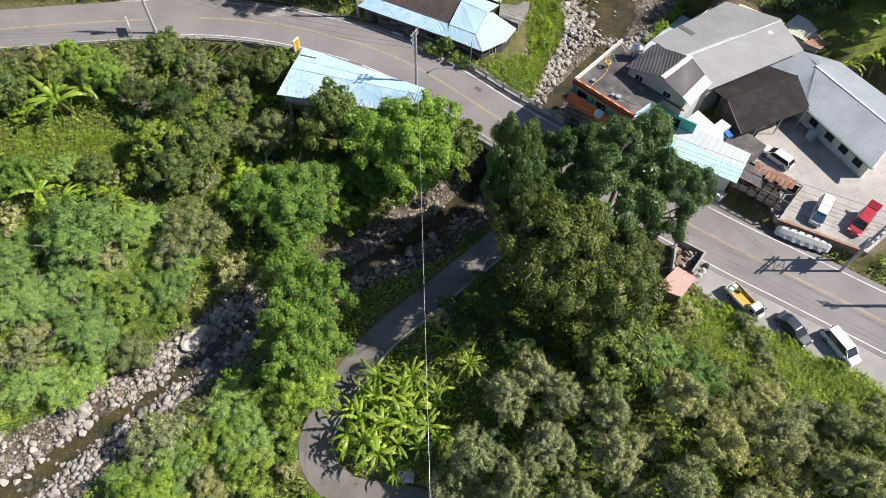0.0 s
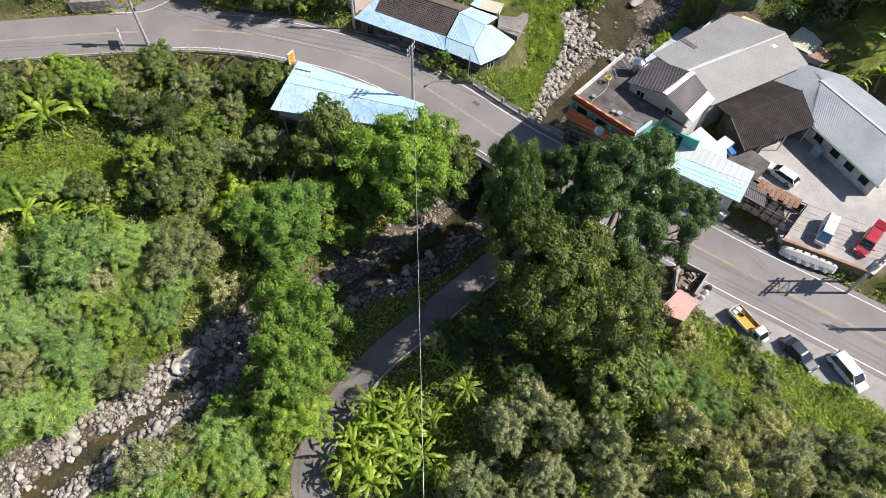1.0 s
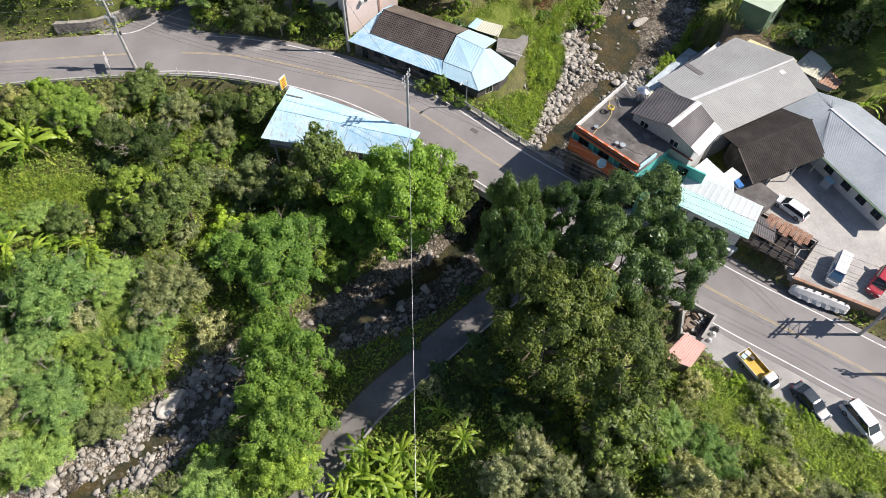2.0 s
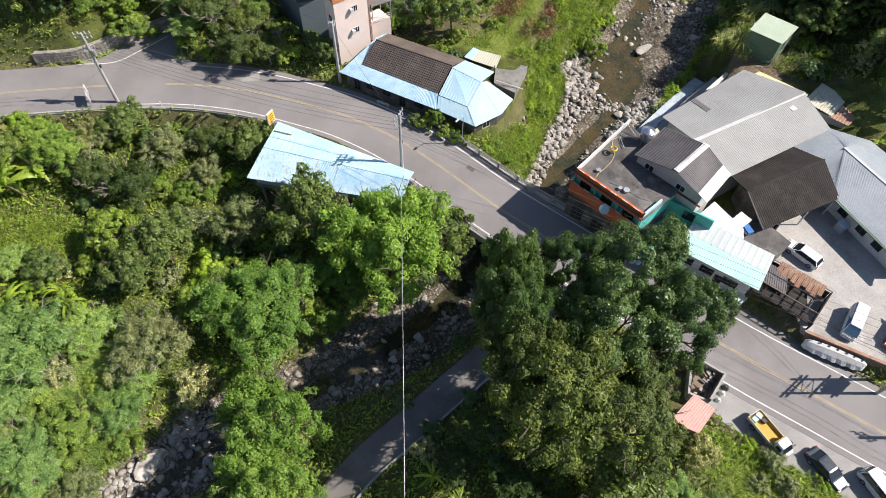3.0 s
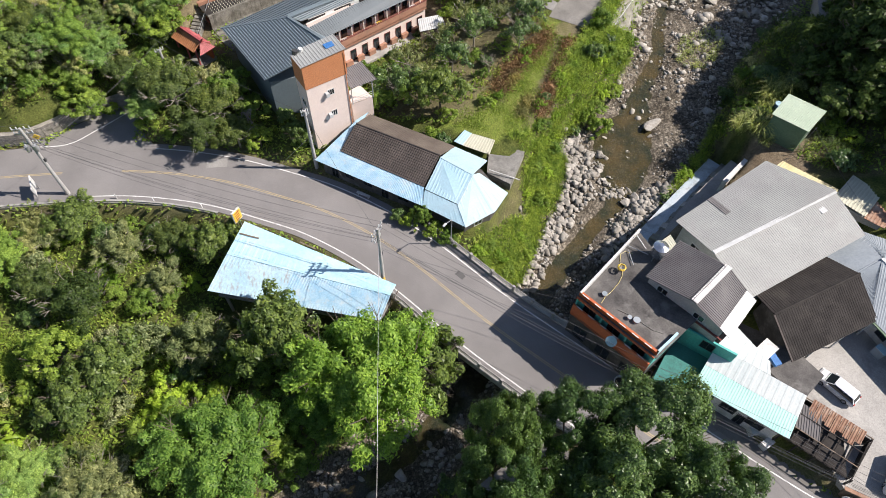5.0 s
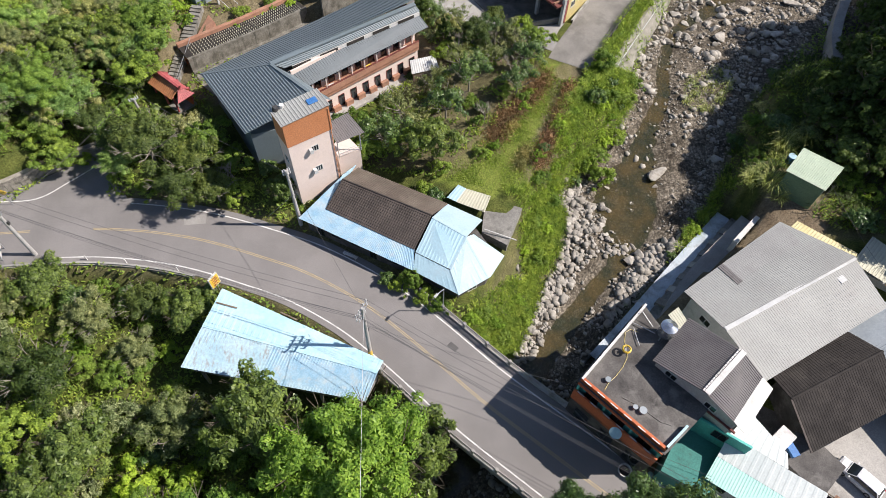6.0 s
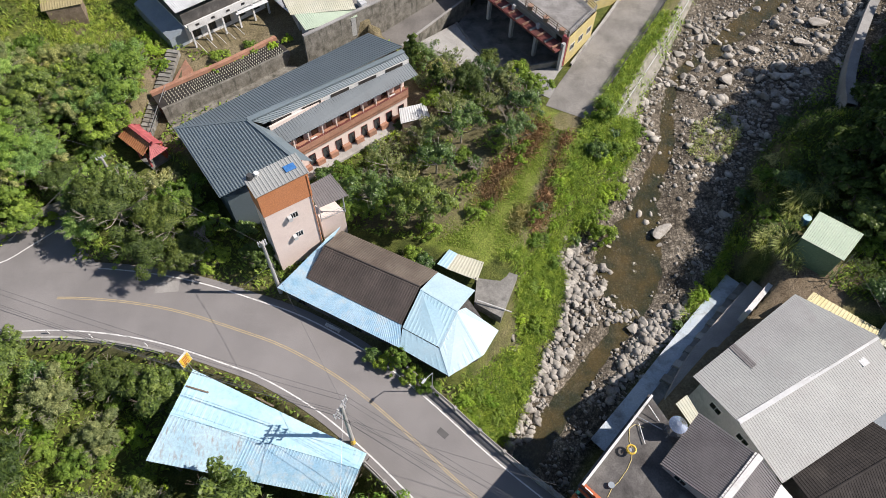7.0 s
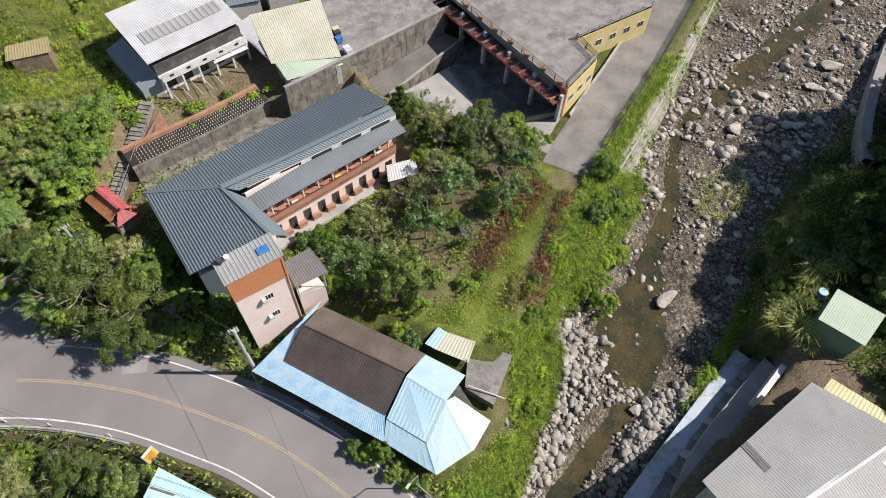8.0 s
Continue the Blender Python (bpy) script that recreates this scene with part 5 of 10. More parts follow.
def mint_house():
    g = thing("teal_annex", "turquoise rendered annex with shade-darkened teal flat floor", "annex")
    part("floor", Mesh().prism([(25.2, 60.0), (29.6, 57.6), (33.4, 62.4), (29.0, 65.0), (27.0, 62.9)], 0.0, 3.3), SHADE_TEAL, g, "flat roof in teal darkened for shade")
    part("wall", Mesh().prism([(28.4, 64.5), (33.2, 61.5), (33.33, 61.7), (28.53, 64.7)], 3.3, 6.5), TEAL_WALL, g, "bright turquoise wall")
    opening(g, (30.8, 63.0, 5.4), (4.8, -3.0), 1.4, 1.3, DARK_STEEL)
    h = thing("mint_roof_house", "low white house with mint green and white ribbed roof", "house")
    a, b = (29.2, 59.3, 3.8), (37.8, 53.8, 3.8)
    c, d = (40.2, 58.0, 5.0), (32.0, 63.3, 5.0)
    m0, m1 = (30.6, 61.3, 4.4), (39.0, 55.9, 4.4)
    part("roof_sheet", Mesh().sheet(a, b, m1, m0, 0.28, 0.018), MINT_SHEET, h, "mint green ribbed roof sheets")
    part("roof_sheet", Mesh().sheet((30.6, 61.3, 4.42), (39.0, 55.9, 4.42), c, d, 0.8, 0.015), BRIGHT_SHEET, h, "bright white roof sheets")
    part("roof_sheet", Mesh().sheet((32.0, 63.3, 5.0), (37.0, 60.1, 5.0), (37.3, 61.6, 5.1), (34.6, 65.6, 5.2), 0.8, 0.015), BRIGHT_SHEET, h)
    part("wall", Mesh().prism([(30.1, 59.6), (37.4, 54.7), (39.5, 57.8), (34.4, 64.2), (32.0, 62.6)], -0.1, 3.7), WHITE_PAINT, h)
    v = (7.3, -4.9)
    for t, w in ((0.15, 1.2), (0.42, 1.6), (0.75, 1.8)):
        p = along((30.1, 59.6), (37.4, 54.7), t)
        opening(h, (p[0], p[1], 1.9), v, w, 1.2, DARK_STEEL)
    opening(h, (*along((30.1, 59.6), (37.4, 54.7), 0.6), 1.1), v, 0.9, 2.0, DARK_STEEL, name="door")
    cf = thing("courtyard_floor", "dark concrete courtyard floor between the houses", "courtyard", kind="structure")
    part("slab", Mesh().prism([(33.4, 65.4), (36.6, 61.4), (41, 64.6), (40.4, 68), (36.6, 69.6)], -0.4, 0.6), DARK_SLAB, cf)
    k = thing("laundry_pile", "white sheets and blue tarpaulin heaped in a corner", "tarpaulin")
    part("sheet", Mesh().box((37.6, 63.3, 4.4), (2.2, 1.6, 0.5), 40), WHITE_PAINT, k)
    part("tarp", Mesh().box((38.2, 62.4, 4.3), (0.8, 1.8, 0.4), 20), BLUE_PLASTIC, k)
    pt = thing("courtyard_roof", "dark flat concrete roof beside the white roof", "roof")
    part("slab", Mesh().prism([(37.4, 61.6), (40.4, 57.9), (43.6, 60.9), (42.0, 62.9), (39.6, 64.4)], 0.0, 3.6), DARK_SLAB, pt)
    return h


def big_roof():
    h = thing("workshop", "large workshop under grey corrugated gable roof", "workshop")
    e0, e1 = (29.8, 78.7, 6.5), (43.2, 89.0, 6.3)
    r0, r1 = (33.0, 73.8, 7.25), (50.0, 83.6, 7.1)
    f0, f1 = (36.2, 68.4, 6.4), (52.2, 77.8, 6.3)
    part("roof_slope", Mesh().ribbed((e1, e0, r0, r1), (3.9, -5.3, 1.2), 0.3, 0.02), GREY_SHEET, h, "grey corrugated roof slope")
    part("roof_slope", Mesh().ribbed((f0, f1, r1, r0), (-2.8, 5.3, 1.2), 0.3, 0.018), GREY_SHEET, h)
    part("ridge_cap", Mesh().beam((33.0, 73.8, 7.34), (50.0, 83.6, 7.19), 0.5, 0.07), OFFWHITE_SHEET, h, "pale ridge flashing")
    def on_slope(x, y, up):
        t = ((x - 29.8) * 3.2 + (y - 78.7) * -5.1) / (3.2 ** 2 + 5.1 ** 2)
        return (x, y, 6.48 + 0.76 * t + up)
    part("roof_patch", Mesh().ribbed((on_slope(43.4, 88.6, .03), on_slope(34.6, 82.2, .03), on_slope(36.0, 80.0, .03), on_slope(44.6, 85.8, .03)), (3.9, -5.3, 1.2), 0.3, 0.02, 0.02), AGED_SHEET, h, "older grey patch sheets")
    part("roof_strip", Mesh().sheet(on_slope(34.9, 82.6, .08), on_slope(34.2, 82.1, .08), on_slope(35.8, 79.6, .08), on_slope(36.5, 80.1, .08), 0.3, 0.02), DARK_SHEET, h, "dark gap strip")
    part("side_canopy", Mesh().sheet((28.8, 73.8, 6.0), (30.0, 74.5, 6.0), (28.9, 76.8, 6.3), (27.6, 75.8, 6.3), 0.3, 0.03), CREAM_SHEET, h, "small cream sheet canopy")
    part("skylight", Mesh().box((47.6, 80.9, 6.98), (0.9, 1.1, 0.05), 30), OFFWHITE_SHEET, h)
    part("wall", Mesh().prism([(30.8, 78.3), (36.6, 69.4), (51.6, 78.2), (43.3, 88.2)], -0.5, 6.15), GREY_WALL, h)
    g = Mesh()
    gable_fill(g, (30.8, 78.3, 6.1), (36.6, 69.4, 6.1), (33.4, 73.9, 7.05))
    gable_fill(g, (51.6, 78.2, 6.1), (43.3, 88.2, 6.1), (49.6, 83.1, 6.9))
    part("gable", g, GREY_WALL, h)
    for t in (0.25, 0.6):
        p = along((30.8, 78.3), (36.6, 69.4), t)
        opening(h, (p[0], p[1], 4.6), (5.8, -8.9), 1.4, 1.0)
    y = thing("lean_to", "lean-to with faded yellow and rusty patched roof sheets", "lean-to")
    part("sheet", Mesh().sheet((44.6, 88.6, 5.7), (50.6, 83.9, 5.7), (51.9, 85.4, 5.4), (46.0, 89.9, 5.4), 0.4, 0.04), YELLOW_SHEET, y, "faded yellow sheets")
    part("sheet", Mesh().sheet((51.0, 84.3, 5.2), (54.0, 81.4, 5.2), (57.6, 85.2, 5.0), (54.9, 88.3, 5.0), 0.4, 0.04), CREAM_SHEET, y, "pale grey-green sheets")
    part("sheet", Mesh().sheet((54.0, 81.4, 4.9), (56.0, 79.9, 4.9), (60.2, 84.2, 4.8), (57.6, 85.6, 4.9), 0.4, 0.04), RUST_SHEET, y, "rust-red patched sheets")
    part("wall", Mesh().prism([(51.2, 84.2), (55.8, 80.3), (59.6, 84.2), (54.9, 87.9)], 0.5, 4.7), GREY_WALL, y)
    part("wall", Mesh().prism([(44.9, 88.6), (50.6, 84.3), (51.6, 85.3), (46.0, 89.6)], 1.0, 5.25), OLD_WOOD, y)
    b = thing("tiled_house", "house with dark brown tiled gable roof above the yard", "house")
    r0, r1 = (38.7, 66.9, 5.9), (50.0, 72.6, 5.9)
    n0, n1 = (37.3, 70.7, 4.9), (47.2, 75.7, 4.9)
    s0, s1 = (40.0, 61.9, 4.6), (51.0, 67.3, 4.6)
    part("tile_slope", Mesh().sheet(s0, s1, r1, r0, 0.3, 0.028, 0.05, 15, 0.04), BLACK_TILE, b)
    part("tile_slope", Mesh().sheet(n1, n0, r0, r1, 0.3, 0.028, 0.05, 11, 0.04), BLACK_TILE, b)
    part("ridge_cap", Mesh().tube(r0, r1, 0.15, 8), BLACK_TILE, b)
    part("verge", Mesh().beam(s0, r0, 0.2, 0.12), BROWN_TILE, b)
    # wall in the same shade-dark colour
    part("wall", Mesh().prism([(40.3, 63.4), (49.6, 67.9), (48.6, 74.4), (39.2, 69.8)], 0.2, 4.6), SHADE_WALL, b)
    g = Mesh()
    gable_fill(g, (39.2, 69.8, 4.6), (40.3, 63.4, 4.6), (39.3, 67.2, 5.75))
    part("gable", g, SHADE_WALL, b)
    opening(b, (44.5, 65.43, 3.0), (9.3, 4.5), 1.6, 1.2)
    opening(b, (47.2, 66.74, 2.6), (9.3, 4.5), 1.0, 2.0, name="door")
    for x, y in ((42.5, 63.2), (46.5, 65.2), (50.3, 67.1)):
        part("eave_post", Mesh().box((x, y, 3.0), (0.14, 0.14, 3.1)), OFFWHITE_SHEET, b)
    l = thing("long_house", "long white house with blue-grey ribbed roof beside the yard", "house")
    w0, w1 = (50.3, 67.6, 4.6), (56.0, 56.6, 4.6)
    q0, q1 = (53.1, 74.6, 6.2), (60.4, 61.6, 6.2)
    x0, x1 = (58.2, 77.2, 4.9), (66.0, 64.4, 4.9)
    part("roof_slope", Mesh().sheet(w0, w1, q1, q0, 0.3, 0.016), SILVER_SHEET, l, "blue-grey ribbed roof slope")
    part("roof_slope", Mesh().sheet(x1, x0, q0, q1, 0.3, 0.016), SILVER_SHEET, l, "pale blue-grey ribbed roof slope")
    part("ridge_cap", Mesh().beam(q0, q1, 0.4, 0.08), OFFWHITE_SHEET, l)
    part("roof_slope", Mesh().sheet((47.3, 75.8, 4.8), (50.1, 73.0, 5.2), (53.2, 74.7, 6.1), (52.4, 79.4, 5.2), 0.36, 0.03), SILVER_SHEET, l)
    part("roof_slope", Mesh().sheet((50.1, 73.0, 5.15), (50.3, 67.7, 4.6), (53.0, 74.4, 6.12), (53.2, 74.7, 6.1), 0.36, 0.03), SILVER_SHEET, l)
    part("roof_slope", Mesh().sheet((58.2, 77.2, 4.9), (52.4, 79.4, 5.15), (53.2, 74.75, 6.1), (53.3, 74.6, 6.12), 0.36, 0.03), SILVER_SHEET, l)
    part("wall", Mesh().prism([(51.1, 68.0), (56.4, 57.5), (64.8, 64.6), (57.6, 76.4), (52.6, 78.2), (48.4, 75.2)], 0.8, 4.5), WHITE_PAINT, l)
    for t in (0.16, 0.42, 0.64, 0.86):
        p = along((51.1, 68.0), (56.4, 57.5), t)
        opening(l, (p[0], p[1], 3.1), (5.3, -10.5), 1.3, 1.1, DARK_STEEL)
    part("eave_trim", Mesh().beam((50.2, 67.5, 4.5), (55.9, 56.5, 4.5), 0.25, 0.12), GREEN_WALL, l)
    part("verge", Mesh().beam((56.05, 56.55, 4.6), (60.45, 61.55, 6.2), 0.3, 0.1), WHITE_PAINT, l)
    c = thing("yard_cabinet", "small blue-grey cabinet standing by the white wall", "cabinet")
    part("cabinet_body", Mesh().box((51.6, 64.6, 2.2), (1.2, 0.8, 1.3), -60), SILVER_SHEET, c)
    part("cabinet_top", Mesh().box((51.6, 64.6, 2.88), (1.3, 0.9, 0.06), -60), ICE_SHEET, c)
    return h


def timber_shed():
    s = thing("timber_shed", "collapsing dark timber shed with broken rusty sheet roof", "shed")
    c = [(37.6, 54.6), (43.4, 50.2), (46.8, 54.3), (41.0, 58.6)]
    part("floor", Mesh().prism(c, -0.2, 0.25), CHAR_WOOD, s)
    part("sagging_sheet", Mesh().prism([along(c[0], c[2], 0.03), along(c[1], c[3], 0.03), along(c[2], c[0], 0.3), along(c[3], c[1], 0.3)], 2.3, [2.45, 2.4, 2.75, 2.7]), CHAR_WOOD, s, "sagging black sheet below the rafters")
    tagged(part("pavement", Mesh().prism([(29.6, 57.8), (33.8, 54.6), (43.0, 48.2), (52.6, 43.9), (53.0, 44.8), (43.4, 49.8), (38.2, 54.4), (31.0, 59.6)], -0.5, 0.03), LANE_ASPHALT), "dark worn concrete strip beside the road", "pavement", kind="structure")
    for i in range(5):
        for k, (p, q) in enumerate(((c[0], c[1]), (c[3], c[2]))):
            x, y = along(p, q, i / 4)
            part("post", Mesh().box((x, y, 1.5), (0.16, 0.16, 3.0), -37), CHAR_WOOD, s)
    for i in range(7):
        p, q = along(c[0], c[1], i / 6), along(c[3], c[2], i / 6)
        part("rafter", Mesh().beam((*p, 2.75), (*q, 3.15), 0.1, 0.14), CHAR_WOOD, s)
    for t, z in ((0.0, 2.95), (0.3, 3.05), (0.62, 3.15), (1.0, 3.25)):
        p, q = along(c[0], c[3], t), along(c[1], c[2], t)
        part("purlin", Mesh().beam((*p, z), (*q, z), 0.09, 0.09), OLD_WOOD if t in (0.3, 1.0) else CHAR_WOOD, s)
    v = Vector((c[1][0] - c[0][0], c[1][1] - c[0][1], 0)).normalized()
    for i in range(9):
        p = Vector((41.9, 58.3, 0)) + v * (0.62 * i)
        d = 1.9 + 0.35 * math.sin(i * 2.1)
        w = Vector((-v.y, v.x, 0))
        q = p - w * d
        part("roof_strip", Mesh().sheet((q.x, q.y, 3.12), (q.x + v.x * 0.55, q.y + v.y * 0.55, 3.12), (p.x + v.x * 0.55, p.y + v.y * 0.55, 3.4), (p.x, p.y, 3.4), 0.28, 0.05), RUST_SHEET, s, "rusty brown roof strip")
    part("roof_strip", Mesh().sheet((38.9, 55.6, 3.0), (41.3, 53.9, 3.02), (42.3, 56.7, 3.2), (39.9, 58.4, 3.25), 0.28, 0.05), DARK_SHEET, s, "torn grey corrugated sheet")
    part("back_wall", Mesh().beam((*along(c[3], c[2], 0.02), 1.6), (*along(c[3], c[2], 0.98), 1.6), 0.1, 2.6), CHAR_WOOD, s)
    part("side_wall", Mesh().beam((*along(c[1], c[2], 0.1), 1.5), (*along(c[1], c[2], 0.95), 1.5), 0.1, 2.4), CHAR_WOOD, s)
    k = thing("crate_stack", "jumble of white and grey crates under the wires", "crates")
    for x, y, a in ((36.2, 55.6, 10), (37.1, 54.3, 35), (35.4, 56.9, -20)):
        part("crate", Mesh().box((x, y, 0.5), (1.3, 0.8, 1.0), a), OFFWHITE_SHEET, k)
    # wall of the yard along the road, and the sheet over it
    w = thing("yard_wall", "rusty brown wall along the yard's edge above the road", "wall", kind="structure")
    part("wall_face", Mesh().beam((43.2, 49.6, 0.9), (53.0, 45.0, 0.9), 0.3, 2.0), OLD_WOOD, w)
    part("coping", Mesh().beam((43.1, 49.7, 1.94), (53.1, 45.0, 1.94), 0.4, 0.1), RUST_SHEET, w)
    t = thing("tarpaulin", "long white plastic tarpaulin with dark eyelets over a wall", "tarpaulin")
    mb = Mesh()
    pts, n = [], 26
    for i in range(n + 1):
        u = i / n
        x, y = along((43.0, 48.95), (49.2, 46.1), u)
        e = 0.3 + 0.7 * math.sin(math.pi * min(1, max(0, u * 1.0))) ** 0.35
        wv = 0.08 * math.sin(u * 40)
        for k, (o, z) in enumerate(((0.35, 1.62), (-0.1, 1.5), (-0.55, 1.0), (-0.85 - wv, 0.45))):
            pts.append((x - 0.42 * o * -1 * e, y - 0.9 * -o * e, 0.3 + (z - 0.3) * (0.55 + 0.45 * e)))
    f = [(i * 4 + k, i * 4 + k + 1, i * 4 + k + 5, i * 4 + k + 4) for i in range(n) for k in range(3)]
    mb.add(pts, f)
    part("sheet", mb, WHITE_PAINT, t)
    for i in range(7):
        x, y = along((43.6, 48.75), (48.8, 46.4), i / 6)
        part("eyelet", Mesh().box((x + 0.02, y + 0.12, 1.62), (0.22, 0.16, 0.05), -25), CHAR_WOOD, t)
    return s


def ruin():
    r = thing("ruin", "roofless ruined shed with broken concrete walls and rubble", "ruin")
    c = [(28.4, 41.9), (30.3, 41.1), (32.6, 44.2), (29.6, 46.2)]
    z = -0.4
    for i, hgt in ((1, 2.5), (2, 2.2), (3, 1.6), (0, 2.0)):
        p, q = c[i], c[(i + 1) % 4]
        part("wall", Mesh().beam((*p, z + hgt / 2), (*q, z + hgt / 2), 0.25, hgt), CONCRETE, r)
    rnd = random.Random(4)
    for i in range(40):
        x, y = 30.2 + rnd.uniform(-1.5, 1.5), 43.6 + rnd.uniform(-1.6, 1.6)
        part("rubble", Mesh().box((x, y, rnd.uniform(0.1, 1.3)), (rnd.uniform(.2, .9), rnd.uniform(.15, .5), rnd.uniform(.1, .35)), rnd.uniform(0, 180)), OLD_WOOD if i % 2 else CONCRETE, r)
    part("spoil", Mesh().tube((30.2, 43.6, -0.4), (30.2, 43.6, 0.8), 2.0, 9, 0.9), OLD_WOOD, r)
    h = thing("pink_hut", "small hut with faded pink ribbed metal roof", "hut")
    part("roof", Mesh().sheet((25.2, 38.3, 2.7), (28.1, 37.2, 2.6), (30.2, 39.7, 2.9), (28.2, 41.2, 3.0), 0.3, 0.04), PINK_SHEET, h)
    part("wall", Mesh().prism([(25.9, 38.4), (28.2, 37.6), (29.7, 39.7), (28.2, 40.7)], -1.0, 2.55), OLD_WOOD, h)
    b = thing("rubbish_bags", "white and dark rubbish bags by the ruin", "rubbish")
    for x, y, s, m in ((32.6, 42.6, 0.7, WHITE_PAINT), (33.1, 43.3, 0.8, DARK_STEEL), (32.0, 41.8, 0.6, OFFWHITE_SHEET)):
        part("bag", Mesh().tube((x, y, -0.02), (x, y, s * 0.7), s * 0.55, 9, s * 0.25), m, b)
    return r


def green_hut():
    h = thing("green_hut", "small green metal-clad hut with pale green roof", "hut")
    z = 4.3
    a, b, c, d = (44.6, 95.2), (48.6, 92.3), (51.8, 95.8), (47.6, 98.8)
    part("wall", Mesh().prism([along(a, c, 0.04), along(b, d, 0.04), along(c, a, 0.04), along(d, b, 0.04)], z - 2.5, 8.3), GREEN_WALL, h)
    part("roof", Mesh().sheet((*a, 8.5), (*b, 8.4), (*c, 8.75), (*d, 8.85), 0.25, 0.03), GREEN_SHEET, h)
    opening(h, (49.9, 94.0, 6.8), (3.2, 3.5), 0.9, 2.0, name="door", bars=0)
    t = thing("blue_barrel", "blue plastic barrel beside the hut", "barrel")
    part("barrel_body", Mesh().tube((48.2, 100.3, 4.5), (48.2, 100.3, 5.6), 0.5, 12), BLUE_PLASTIC, t)
    part("lid", Mesh().tube((48.2, 100.3, 5.6), (48.2, 100.3, 5.7), 0.53, 12), ICE_SHEET, t)
    # stream wall: two stepped painted benches
    w = thing("stream_wall", "stepped pale concrete retaining wall along the stream", "wall", kind="structure")
    l0 = curve_line([(20.6, 74.4), (25.1, 79.3), (32.4, 87.6), (40.2, 96.2)], 2)
    part("lower_step", ribbon(l0, -1.9, 0.0, -1.5, 5.5), BLUE_LIMEWASH, w, "blue-white limewashed lower step with dark stains")
    part("ledge", ribbon(l0[2:], -3.6, -1.9, -1.0, 5.0), OLD_CONCRETE, w)
    for i in range(7):
        p = along((29.2, 81.4), (39.2, 92.4), i / 6)
        part("buttress", Mesh().prism([(p[0], p[1]), (p[0] + 1.5, p[1] - 1.3), (p[0] + 2.3, p[1] - 0.4), (p[0] + 0.6, p[1] + 0.7)], -3.0, [-0.9, -0.1, -0.1, -0.9]), CONCRETE if i % 2 else OLD_CONCRETE, w)
    l1 = curve_line([(28.2, 77.6), (33.0, 84.6), (42.2, 94.2)], 2)
    part("upper_step", ribbon(l1, -2.3, 0.0, 0.5, 6.5), PALE_CONCRETE, w, "pale concrete upper step")
    part("walkway", ribbon(l1, -4.6, -2.3, -0.2, 5.5), OLD_CONCRETE, w)
    part("white_wall", Mesh().beam((39.2, 88.4, 1.6), (43.0, 92.4, 1.6), 0.6, 2.2), WHITE_PAINT, w)
    return h


